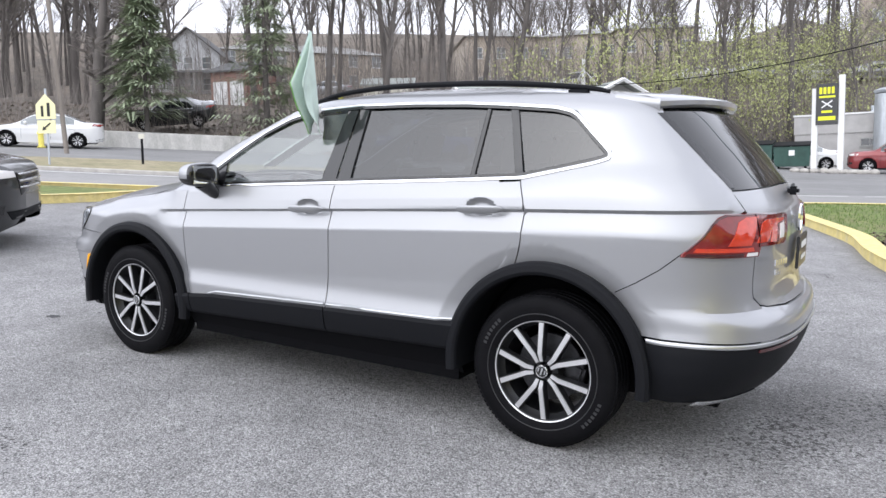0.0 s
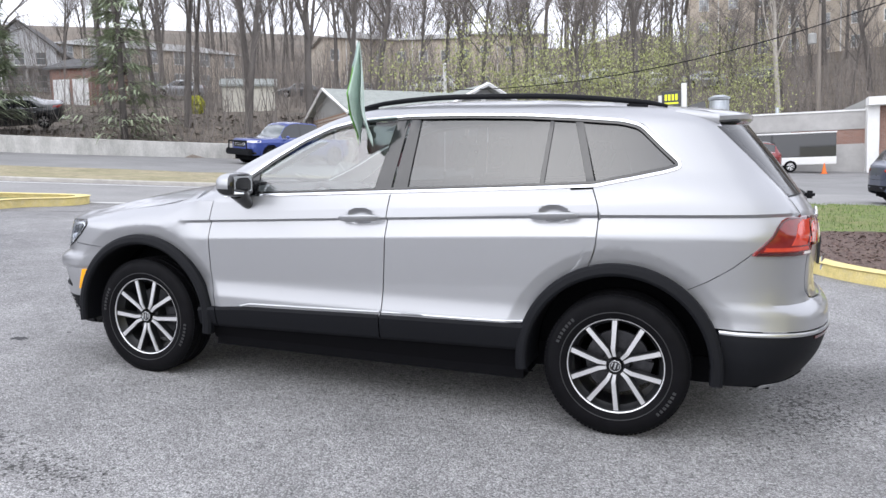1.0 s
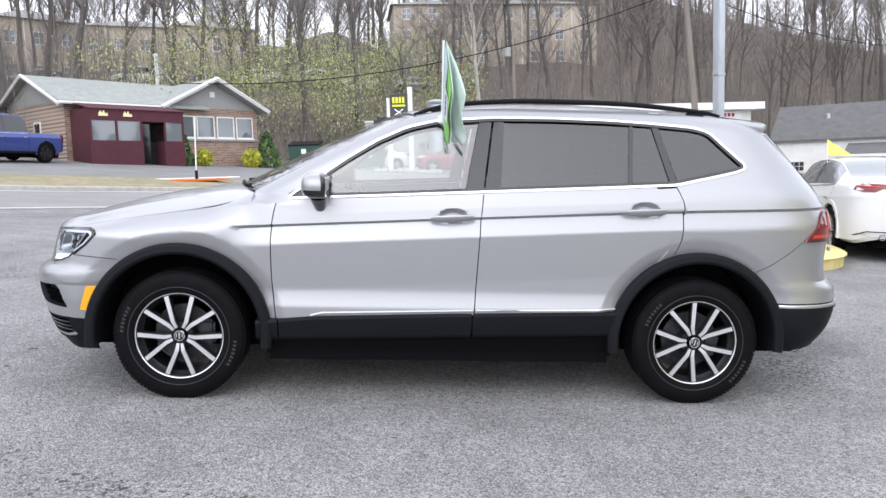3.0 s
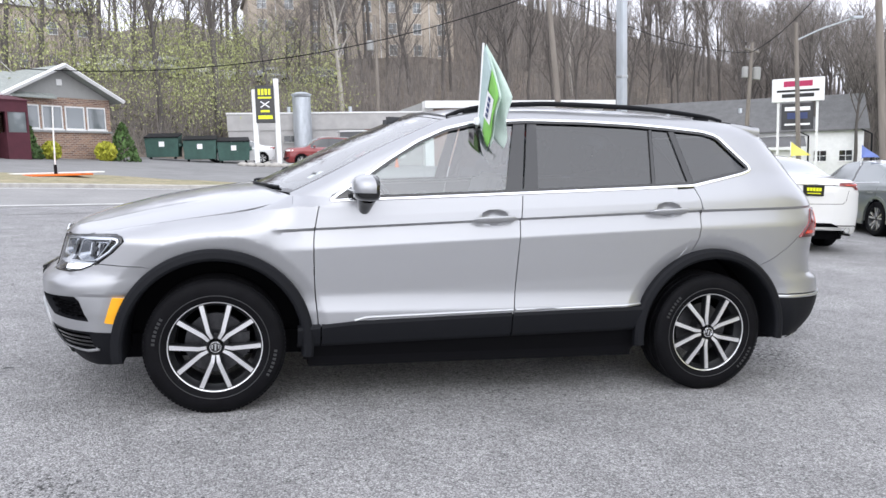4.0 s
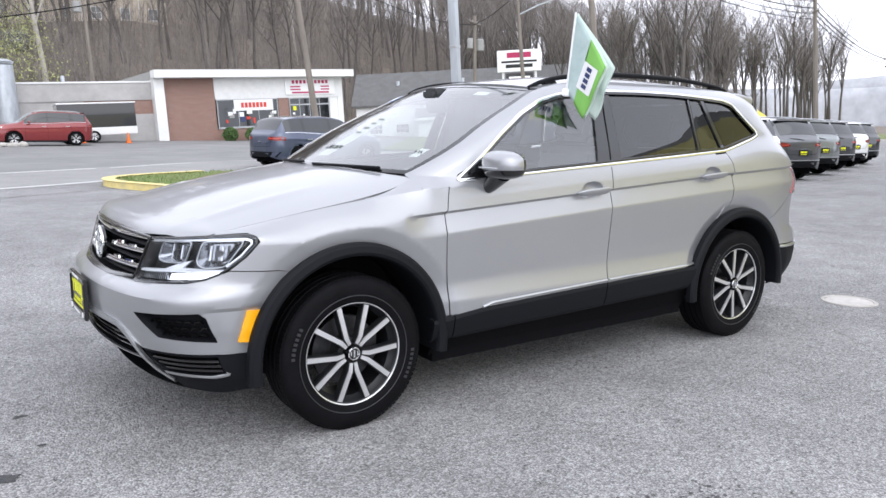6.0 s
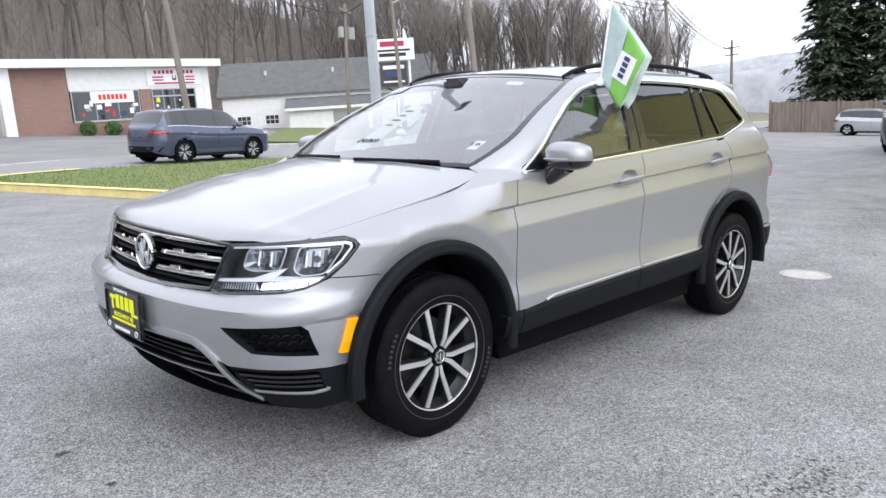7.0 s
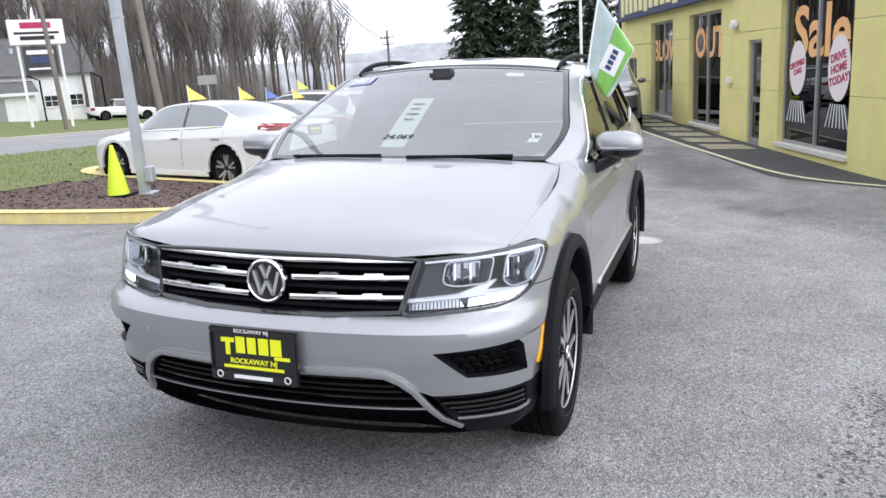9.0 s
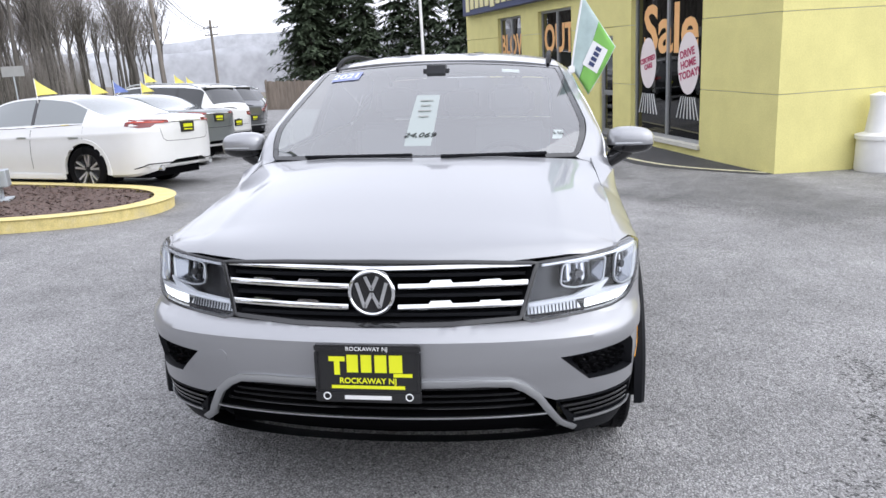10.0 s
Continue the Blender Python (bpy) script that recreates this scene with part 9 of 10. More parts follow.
for k in range(14):
    x, z = rs.uniform(4.4, 8.4), rs.uniform(0.75, 1.6)
    w, h = rs.uniform(0.15, 0.5), rs.uniform(0.15, 0.4)
    part("window_sticker", Geo().box(x, x + w, 0.035, 0.05, z, z + h).get(), rs.choice([PLATE_WHITE, PAPER, GREY_SIDING, RED_SIGN, NAVY]), shop, smooth=0)
for k in range(12):
    x, z = rs.uniform(9.8, 12.3), rs.uniform(0.2, 1.7)
    part("window_sticker", Geo().box(x, x + rs.uniform(0.1, 0.3), 0.035, 0.05, z, z + rs.uniform(0.12, 0.3)).get(), rs.choice([PLATE_WHITE, PAPER, PLATE_YELLOW]), shop, smooth=0)
pan = part("name_board", box_bm(9.3, 13.3, -0.12, -0.03, 2.75, 3.92, 0.02, 1), PLATE_WHITE, shop, "white name board with dark lettering bars")
bars(pan, Matrix.Translation((11.3, -0.1205, 3.33)) @ pose(0, 0, 0, 90, 0, 0), [(-1.35 + 0.3 * k, 0.34, 0.2, 0.24) for k in range(10) if k != 5] + [(-1.2, 0.0, 0.8, 0.1), (1.2, 0.0, 0.7, 0.1), (-1.2, -0.2, 0.8, 0.1), (1.2, -0.2, 0.7, 0.1), (0, -0.42, 3.0, 0.12)], RED_MARKER, 0.01)
bars(pan, Matrix.Translation((11.3, -0.1205, 3.28)) @ pose(0, 0, 0, 90, 0, 0), [(-0.12, 0.0, 0.07, 0.3), (0.12, 0.0, 0.07, 0.3), (0, -0.12, 0.16, 0.16)], INK, 0.01)
for k in range(3):
    shrub("workshop_shrub", 15.0 + 1.6 * k, 47.4, 0.5, 0.85, SHRUB, "low green shrub below the workshop window", 20 + k, False)

trailer = root("box_trailer", upright(6.2, 45.4, 178), "black and white enclosed trailer beside the workshop", "trailer")
part("box", box_bm(-2.1, 2.1, -0.95, 0.95, 0.85, 2.25, 0.04, 2), BLACK_CAR, trailer)
part("skirt", box_bm(-2.12, 2.12, -0.97, 0.97, 0.42, 0.86, 0.03, 2), WHITE_CAR, trailer)
part("roof_edge", box_bm(-2.14, 2.14, -0.98, 0.98, 2.22, 2.3, 0.02, 1), WHITE_CAR, trailer)
for sgn in (-1, 1):
    for nm, me in other_wheel(0.34, 0.2):
        o = new(nm, me)
        o.parent = trailer
        o.matrix_local = pose(0.3, sgn * 0.93, 0.34, 0, 0, 0 if sgn < 0 else 180)
for k, (x, y) in enumerate(((5.1, 43.8), (7.6, 43.9))):
    c = root("orange_cone", upright(x, y), "small orange traffic cone by the trailer", "traffic cone", "orange cones")
    part("body", lathe([(0.14, 0.03), (0.03, 0.6), (0.0, 0.62)], 18, "z"), ORANGE_CONE, c)
    part("base", box_bm(-0.18, 0.18, -0.18, 0.18, 0, 0.03, 0.01, 1), ORANGE_CONE, c)
vehicle("red_suv", leaning(2.7, 41.2, 3), "dark red older SUV with silver trim by the sign", "car", RED_CAR, L=4.8, W=1.85, H=1.8, kind="suv", wb=2.89, r=0.37, privacy=True, plates=False)
vehicle("white_car", leaning(-2.4, 44.6, 10), "white car parked behind the sign", "car", WHITE_CAR, L=4.6, W=1.8, H=1.45, kind="sedan", plates=False, privacy=False)
vehicle("blue_pickup", leaning(-16.9, 26.4, 68), "bright blue four-door pickup truck with black front guard", "pickup", BLUE_CAR, L=5.8, W=2.0, H=1.95, kind="pickup", wb=3.57, r=0.43, front=1.0, plates=False, guard=True)
vehicle("white_parked_sedan", leaning(-29.3, 15.6, 52), "white four-door sedan parked at the retaining wall", "car", WHITE_CAR, L=4.67, W=1.8, H=1.46, kind="sedan", wb=2.7, r=0.33, plates=False, privacy=False)
vehicle("dark_parked_car", leaning(-31.0, 24.0, 40, 0.2), "black car parked on the bank above the wall", "car", BLACK_CAR, L=4.6, W=1.8, H=1.45, kind="sedan", plates=False)
for x, y, yaw, pt, k in ((-37.5, 62.5, 30, DARK_GREY_CAR, "sedan"), (-24.6, 65.5, 25, WHITE_CAR, "suv"), (-32.5, 64, 30, DARK_GREY_CAR, "suv"), (-10, 74, 20, SILVER_CAR, "suv"), (-5, 76, 15, WHITE_CAR, "sedan"), (0, 78, 15, SILVER_CAR, "sedan"), (5, 80, 10, DARK_GREY_CAR, "suv"), (-15, 72, 20, WHITE_CAR, "sedan"), (-42, 50, 35, SILVER_CAR, "sedan")):
    vehicle("hillside_car", leaning(x, y, yaw, 0.15), "parked car half hidden on the hillside terrace", "car", pt, L=4.6, W=1.8, H=1.5 if k == "sedan" else 1.7, kind=k, plates=False, group="cars on the hillside terrace")

# white workshop across the bend
barn = root("white_workshop", upright(33.0, 62.5, -36.7), "long white workshop with a dark shingle roof", "building")
wall_box(barn, "wall", 0, 20.5, 0, 9.0, -2.5, 2.9, WHITE_PAINT)
gable_roof(barn, 0, 20.5, 0, 9.0, 2.9, 5.9, DARK_SHINGLE, 0.4, "x")
part("gable_wall", Geo().add([(20.5, 0, 2.9), (20.5, 9, 2.9), (20.5, 4.5, 5.85), (20.3, 0, 2.9), (20.3, 9, 2.9), (20.3, 4.5, 5.85)], [(0, 1, 2), (3, 5, 4)]).get(), WHITE_PAINT, barn, smooth=0)
wall_box(barn, "lean_to", 6.2, 15.6, -3.2, 0.0, -2.5, 1.3, WHITE_PAINT)
part("lean_to_roof", Geo().add([(5.9, -3.6, 1.25), (15.9, -3.6, 1.25), (15.9, 0.0, 2.15), (5.9, 0.0, 2.15), (5.9, -3.6, 1.4), (15.9, -3.6, 1.4), (15.9, 0.0, 2.3), (5.9, 0.0, 2.3)], [(0, 1, 2, 3), (4, 7, 6, 5), (0, 4, 5, 1), (1, 5, 6, 2), (3, 7, 4, 0)]).get(), DARK_SHINGLE, barn, smooth=0)
part("fascia", Geo().box(5.9, 15.9, -3.66, -3.6, 1.1, 1.35).get(), WHITE_PAINT, barn, smooth=0)
part("garage_door", Geo().box(10.2, 13.4, -3.26, -3.2, -1.6, 0.9).get(), GREY_SIDING, barn, "grey sliding garage door", smooth=0)
for x in (1.2, 3.8):
    window_at(barn, x, 0.0, 1.3, 0.9, -0.01, DARK_GLASS, WHITE_PAINT, 3, 2)
for x in (16.6, 18.6):
    window_at(barn, x, 0.0, 1.1, 1.0, -0.01, DARK_GLASS, WHITE_PAINT, 2, 2)
for x in (4, 10.5, 15):
    part("roof_vent", Geo().tube([(x, 2.6, 4.4), (x, 2.6, 5.1)], 0.2, 8).get(), GALVANISED, barn)
for x in (16.0, 20.6):
    part("yard_lamp_post", Geo().tube([(x, -4.5, -2.2), (x, -4.5, 2.2), (x - 0.8, -4.8, 2.6)], 0.07, 6).get(), BLACK_PLASTIC, barn)
vehicle("white_pickup", leaning(47.5, 45.5, 150), "white pickup truck parked before the workshop", "pickup", WHITE_CAR, L=5.5, W=1.9, H=1.8, kind="pickup", wb=3.4, r=0.4, plates=False)
amz = root("tall_sign", upright(33.2, 38.2, -40), "tall white sign board over a dark board on posts", "sign")
for x in (-1.15, 1.15):
    part("post", box_bm(x - 0.08, x + 0.08, -0.08, 0.08, -1, 6.6, 0.01, 1), WHITE_PAINT, amz)
top = part("board", box_bm(-1.55, 1.55, -0.2, -0.081, 5.1, 6.6, 0.03, 1), PLATE_WHITE, amz)
bars(top, Matrix.Translation((0, -0.2005, 5.85)) @ pose(0, 0, 0, 90, 0, 0), [(0, 0.4, 1.7, 0.36)], RED_MARKER, 0.01)
bars(top, Matrix.Translation((0, -0.2005, 5.85)) @ pose(0, 0, 0, 90, 0, 0), [(0, -0.05, 2.5, 0.14), (0, -0.35, 1.9, 0.24)], INK, 0.01)
low = part("dark_board", box_bm(-0.95, 0.95, -0.18, -0.081, 3.3, 5.0, 0.02, 1), PLATE_BLACK, amz)
bars(low, Matrix.Translation((0, -0.1805, 4.2)) @ pose(0, 0, 0, 90, 0, 0), [(0, 0.45, 1.5, 0.25), (0, -0.55, 1.5, 0.12)], PLATE_WHITE, 0.01)
bars(low, Matrix.Translation((0, -0.1805, 4.2)) @ pose(0, 0, 0, 90, 0, 0), [(0, 0.0, 1.2, 0.4)], NAVY, 0.012)
back_sign = root("road_sign", upright(38.5, 30.0, -55), "small grey road sign on a post, seen from behind", "road sign")
part("post", Geo().tube([(0, 0, -0.2), (0, 0, 3.2)], 0.04, 6).get(), GALVANISED, back_sign)
part("sign_plate", box_bm(-0.6, 0.6, -0.06, -0.03, 2.6, 3.2, 0.02, 1), GREY_SIDING, back_sign)

# wooden fence before the spruces
fence = root("board_fence", upright(55.5, 20.5, 0), "weathered brown board fence along the lot's end", "fence")
f0, f1 = spot(55.5, 20.5), spot(57.5, -12)
for k in range(110):
    p = (LOT @ Vector((55.5 + 2.0 * k / 110, 20.5 - 32.5 * k / 110, float(rise(56, 5))))) - f0
    part("board", Geo().box(-0.02, 0.02, -0.142, 0.142, -0.3, 2.0 + 0.03 * math.sin(k * 2.3), Matrix.Translation(p) @ pose(0, 0, 0, 0, 0, 3)).get(), FENCE_WOOD, fence, smooth=0)
    if k % 8 == 0:
        part("post", Geo().box(-0.14, -0.03, -0.06, 0.06, -0.3, 2.15, Matrix.Translation(p)).get(), FENCE_WOOD, fence, smooth=0)
lot_lamp = root("white_lot_lamp", upright(33, 4.6, 0), "white lot lamp on a tall thin post", "light pole")
part("post", Geo().tube([(0, 0, 0), (0, 0, 5.6)], 0.07, 10).get(), WHITE_PAINT, lot_lamp)
part("lamp_head", box_bm(-0.15, 0.15, -0.1, 0.75, 5.55, 5.7, 0.03, 2), WHITE_PAINT, lot_lamp)
part("camera_arm", Geo().tube([(0, -0.35, 2.5), (0, 0.35, 2.5)], 0.05, 6).get(), WHITE_PAINT, lot_lamp)


# apartments and houses on the slope
def apartment(x, y, yaw, w, d, h, storeys, label, bays, roof_mat, wall_mat, sink=2.0, hip=1.6):
    b = root("apartment_building", upright(x, y, yaw), label, "building", "apartments on the hill")
    wall_box(b, "wall", 0, w, 0, d, -sink, h, wall_mat)
    g = Geo().add([(-0.4, -0.4, h), (w + 0.4, -0.4, h), (w + 0.4, d + 0.4, h), (-0.4, d + 0.4, h), (d * 0.45, d / 2, h + hip), (w - d * 0.45, d / 2, h + hip)] if w > d else
                  [(-0.4, -0.4, h), (w + 0.4, -0.4, h), (w + 0.4, d + 0.4, h), (-0.4, d + 0.4, h), (w / 2, w * 0.45, h + hip), (w / 2, d - w * 0.45, h + hip)],
                  [(0, 1, 5, 4), (1, 2, 5), (2, 3, 4, 5), (3, 0, 4), (0, 3, 2, 1)] if w > d else [(0, 1, 4), (1, 2, 5, 4), (2, 3, 5), (3, 0, 4, 5), (0, 3, 2, 1)])
    part("roof", g.get(), roof_mat, b, smooth=0)
    for s in range(storeys):
        z = 0.9 + s * h / storeys
        for k in range(bays):
            xx = w * (k + 0.5) / bays - 0.55
            window_at(b, xx, z, 1.1, 1.35, -0.01, GLASS_GREY, WHITE_PAINT, 2, 2)
    for k in range(bays):
        if k % 2:
            part("downpipe", Geo().tube([(w * k / bays, -0.08, h), (w * k / bays, -0.08, 0)], 0.06, 5).get(), WHITE_PAINT, b)
    return b


apartment(-43.7, 78.8, 39, 8.6, 11, 7.1, 2, "tan brick apartment block with a hipped roof", 3, GREY_SIDING, FLAT_BRICK, hip=1.8)
apartment(-26.9, 85.6, 29, 9.5, 9, 7.2, 2, "tan brick apartment block behind the trees", 3, GREY_SIDING, FLAT_BRICK, hip=1.7)
apartment(-37.3, 84.6, 17, 11.0, 9, 7.2, 2, "tan brick apartment wing between two blocks", 4, GREY_SIDING, FLAT_BRICK, hip=1.5)
apartment(-2, 92, 4, 26, 10, 8.0, 3, "tan brick apartment row high on the slope", 8, GREY_SIDING, FLAT_BRICK)
apartment(-62, 55.7, 52, 19.4, 9, 4.6, 2, "tan two-storey apartment row on the terrace", 7, GREY_SIDING, FLAT_BRICK)
house = root("grey_house", upright(-61.3, 47.2, 30), "pale grey gabled house behind the trees", "house")
wall_box(house, "wall", 0, 6.3, 0, 6, -2, 3.6, PALE_SIDING)
gable_roof(house, 0, 6.3, 0, 6, 3.6, 6.2, DARK_SHINGLE, 0.45, "y")
part("gable_wall", Geo().prism([(0, 3.55), (6.3, 3.55), (3.15, 6.15)], 0.2, Matrix.Translation((0, -0.01, 0))).get(), PALE_SIDING, house, smooth=0)
for x in (0.8, 2.65, 4.5):
    window_at(house, x, 2.2, 0.95, 1.2, -0.02, GLASS_GREY, WHITE_PAINT, 1, 2)
    window_at(house, x, 0.1, 0.95, 1.2, -0.02, GLASS_GREY, WHITE_PAINT, 1, 2)
part("porch_roof", Geo().add([(-0.3, -2.0, 1.55), (6.6, -2.0, 1.55), (6.6, 0, 2.0), (-0.3, 0, 2.0), (-0.3, -2.0, 1.68), (6.6, -2.0, 1.68), (6.6, 0, 2.13), (-0.3, 0, 2.13)], [(0, 1, 2, 3), (4, 7, 6, 5), (0, 4, 5, 1), (1, 5, 6, 2), (3, 7, 4, 0)]).get(), DARK_SHINGLE, house, smooth=0)
for x in (0.0, 2.1, 4.2, 6.2):
    part("porch_post", Geo().box(x, x + 0.12, -1.9, -1.78, -1.5, 1.56).get(), WHITE_PAINT, house, smooth=0)
red_house = root("red_garage", upright(-43.4, 37.8, 12), "small red-sided garage with white doors", "garage")
wall_box(red_house, "wall", 0, 3.2, 0, 5, -1.5, 2.4, SHOP_BRICK)
gable_roof(red_house, 0, 3.2, 0, 5, 2.4, 3.3, DARK_SHINGLE, 0.3, "x")
part("garage_door", Geo().box(0.25, 1.5, -0.05, 0.0, -0.5, 1.6).get(), WHITE_PAINT, red_house, smooth=0)
part("garage_door", Geo().box(1.75, 2.95, -0.05, 0.0, -0.5, 1.6).get(), WHITE_PAINT, red_house, smooth=0)
shed = root("pale_shed", upright(-31.2, 41.1, 32), "pale grey storage shed among the trees", "shed")
wall_box(shed, "wall", 0, 3.6, 0, 3, -1, 1.75, CREAM_TRIM)
gable_roof(shed, 0, 3.6, 0, 3, 1.75, 2.3, GREY_SHINGLE, 0.2, "x")
pipe = root("white_vent_pole", upright(-18.4, 51.9, 0), "thin white pole standing on the slope", "pole")
part("shaft", Geo().tube([(0, 0, 0), (0, 0, 3.4)], 0.14, 8).get(), WHITE_PAINT, pipe)
for a in ((2.2, 0.5), (-2.0, 0.6)):
    part("stay", Geo().tube([(0, 0, 2.6), (a[0], a[1], 0)], 0.03, 4).get(), WHITE_PAINT, pipe)


# ---- poles, signs and cables ----
def utility_pole(x, y, h, r, label, tilt=0.0, arms=(), boxes=()):
    p = root("utility_pole", upright(x, y, 0) @ pose(0, 0, 0, 0, tilt, 0), label, "utility pole")
    part("shaft", Geo().tube([(0, 0, -0.3), (0, 0, h * 0.5), (0, 0, h)], [r, r * 0.85, r * 0.7], 12).get(), WOOD_POLE, p, smooth=50)
    for z, w, yaw in arms:
        part("cross_arm", box_bm(-w / 2, w / 2, -0.06, 0.06, z, z + 0.12, 0.01, 1, pose(0, 0, 0, 0, 0, yaw)), WOOD_POLE, p)
        for k in (-0.45, -0.2, 0.2, 0.45):
            part("insulator", lathe([(0, 0), (0.05, 0.0), (0.03, 0.12), (0, 0.16)], 10, "z"), GREY_SIDING, p).matrix_local = pose(0, 0, 0, 0, 0, yaw) @ Matrix.Translation((w * k, 0, z + 0.12))
    for z, dx, w, hh in boxes:
        part("transformer", lathe([(0, 0), (w, 0), (w, hh), (w * 0.8, hh + 0.08), (0, hh + 0.1)], 18, "z"), GREY_SIDING, p).matrix_local = Matrix.Translation((dx, 0, z))
    return p


utility_pole(14.4, 32.2, 10.5, 0.17, "leaning weathered wooden utility pole at the yard entrance", -5)
utility_pole(33.6, 44.3, 9.6, 0.17, "wooden utility pole with transformers by the workshop", 3, ((9.0, 2.2, 30),), ((7.0, 0.5, 0.3, 0.8), (7.1, -0.45, 0.22, 0.7)))
utility_pole(27.4, 24.8, 13.0, 0.19, "tall weathered wooden utility pole beside the road", -5)
lamp_p = utility_pole(29.6, 33.4, 9.2, 0.15, "wooden pole with a long street-lamp arm", -3)
part("lamp_arm", Geo().tube([(0, 0, 8.2), (1.2, -0.6, 8.7), (2.6, -1.4, 9.1)], 0.045, 6).get(), GALVANISED, lamp_p)
part("lamp_head", box_bm(2.4, 3.1, -1.65, -1.35, 9.04, 9.18, 0.03, 2), GALVANISED, lamp_p)
utility_pole(58.3, 30.3, 13.0, 0.2, "tall wooden utility pole with cross-arms down the road", -4, ((11.6, 2.6, 40), (10.6, 2.6, 40)))
utility_pole(82, 35.6, 9.5, 0.2, "distant wooden utility pole with cross-arms", 0, ((8.6, 2.8, 60), (7.8, 2.4, 60)))
utility_pole(9.0, 60.0, 11.5, 0.16, "wooden utility pole behind the workshop", 0, (), ((8.6, -0.5, 0.3, 0.7),))
utility_pole(-24.5, 13.5, 11, 0.09, "thin wooden utility pole at the road bend", -6)


def cable(name, a, b, sag, r, label):
    pts = []
    for i in range(17):
        t = i / 16
        p = Vector(a).lerp(Vector(b), t)
        p.z -= sag * 4 * t * (1 - t)
        pts.append(p)
    return tagged(part(name, Geo().tube(pts, r, 5).get(), BLACK_PLASTIC, smooth=60), label, "cable", "overhead cables")


tops = [spot(-24.5, 13.5) + Vector((0, 0, 10)), spot(14.4, 32.2) + Vector((-0.8, 0, 9.6)), spot(27.4, 24.8) + Vector((-1.1, 0, 12.2)), spot(58.3, 30.3) + Vector((-0.7, 0, 11.4)), spot(82, 35.6) + Vector((0, 0, 8.7)), spot(160, 60) + Vector((0, 0, 10))]
for k, (dz, r) in enumerate(((0, 0.03), (-0.5, 0.045), (-0.9, 0.03), (-1.3, 0.03))):
    o = Vector((0.15 * k, 0.1 * k, dz))
    cable("overhead_cable", spot(-2, 62) + Vector((0, 0, 13)) + o, tops[2] + o, 1.2, r * 0.7, "black overhead cable across the road")
    cable("overhead_cable", tops[2] + o, tops[3] + o, 0.9, r, "black overhead cable between the road poles")
    cable("overhead_cable", tops[3] + o, tops[4] + Vector((0, 0, dz * 0.5)), 0.8, r, "black overhead cable between the road poles")
cable("overhead_cable", tops[1], spot(33.6, 44.3) + Vector((0.4, 0, 8.9)), 0.8, 0.025, "black overhead cable to the workshop pole")
cable("overhead_cable", tops[1], spot(-12, 36) + Vector((0, 0, 4.2)), 1.4, 0.025, "thin service cable to the restaurant")
cable("overhead_cable", spot(33.6, 44.3) + Vector((0.4, 0, 8.9)), tops[2], 0.8, 0.025, "black overhead cable to the workshop pole")

cross = root("crossing_sign", upright(-18.0, 8.8, 33), "pale yellow school-crossing sign on a thin post", "road sign")
part("post", Geo().tube([(0, 0, -0.2), (0, 0, 2.2)], 0.03, 8).get(), GALVANISED, cross)
pent = part("sign_plate", Geo().prism([(-0.27, 1.35), (0.27, 1.35), (0.27, 1.75), (0, 2.05), (-0.27, 1.75)], 0.02, Matrix.Translation((0, -0.05, 0))).get(), SIGN_FLUOR, cross, smooth=0)
part("sub_plate", Geo().prism([(-0.25, 0.95), (0.25, 0.95), (0.25, 1.31), (-0.25, 1.31)], 0.02, Matrix.Translation((0, -0.05, 0))).get(), SIGN_FLUOR, cross, smooth=0)
part("pictogram", Geo().box(-0.13, -0.06, -0.056, -0.051, 1.42, 1.72).box(0.04, 0.12, -0.056, -0.051, 1.42, 1.8).get(), INK, pent, "two plain dark bars", smooth=0)
part("arrow", Geo().prism([(-0.12, 1.03), (0.0, 1.06), (-0.03, 1.09), (0.13, 1.22), (0.10, 1.25), (-0.06, 1.12), (-0.09, 1.15)], 0.005, Matrix.Translation((0, -0.056, 0))).get(), INK, cross, smooth=0)
mk_post = root("marker_post", upright(-17.6, 11.6, 30), "thin dark marker post with a small pale plate", "post")
part("post", box_bm(-0.035, 0.035, -0.02, 0.02, 0, 1.0, 0.005, 1), BLACK_PLASTIC, mk_post)
part("marker_plate", box_bm(-0.09, 0.09, -0.03, -0.02, 0.85, 1.0, 0.004, 1), CREAM_TRIM, mk_post)
hyd = root("fire_hydrant", upright(-28.6, 15.0), "yellow fire hydrant by the retaining wall", "hydrant")
part("body", lathe([(0.0, 0), (0.16, 0), (0.16, 0.06), (0.11, 0.08), (0.11, 0.55), (0.15, 0.57), (0.13, 0.66), (0.05, 0.76), (0, 0.78)], 18, "z"), YELLOW_FLAG, hyd)
wand = root("delineator", upright(-7.2, 20.7), "orange board base with a thin white pole on the verge", "delineator")
part("board", box_bm(-0.9, 0.9, -0.55, 0.55, 0.07, 0.13, 0.01, 1, pose(0, 0, 0, 0, 0, 35)), ORANGE_CONE, wand)
part("crossbar", Geo().tube([(-1.3, -0.2, 0.16), (1.3, 0.5, 0.16)], 0.025, 6).get(), WHITE_PAINT, wand)
part("crossbar", Geo().tube([(-1.3, 0.4, 0.16), (1.3, -0.3, 0.16)], 0.025, 6).get(), WHITE_PAINT, wand)
part("socket", Geo().tube([(0, 0, 0.12), (0, 0, 0.42)], 0.05, 8).get(), BLACK_PLASTIC, wand)
part("staff", Geo().tube([(0, 0, 0.42), (0.02, 0, 1.3), (0.06, 0, 2.2)], 0.022, 6).get(), WHITE_PAINT, wand)

# ---- trees ----
tree_rng = random.Random(42)


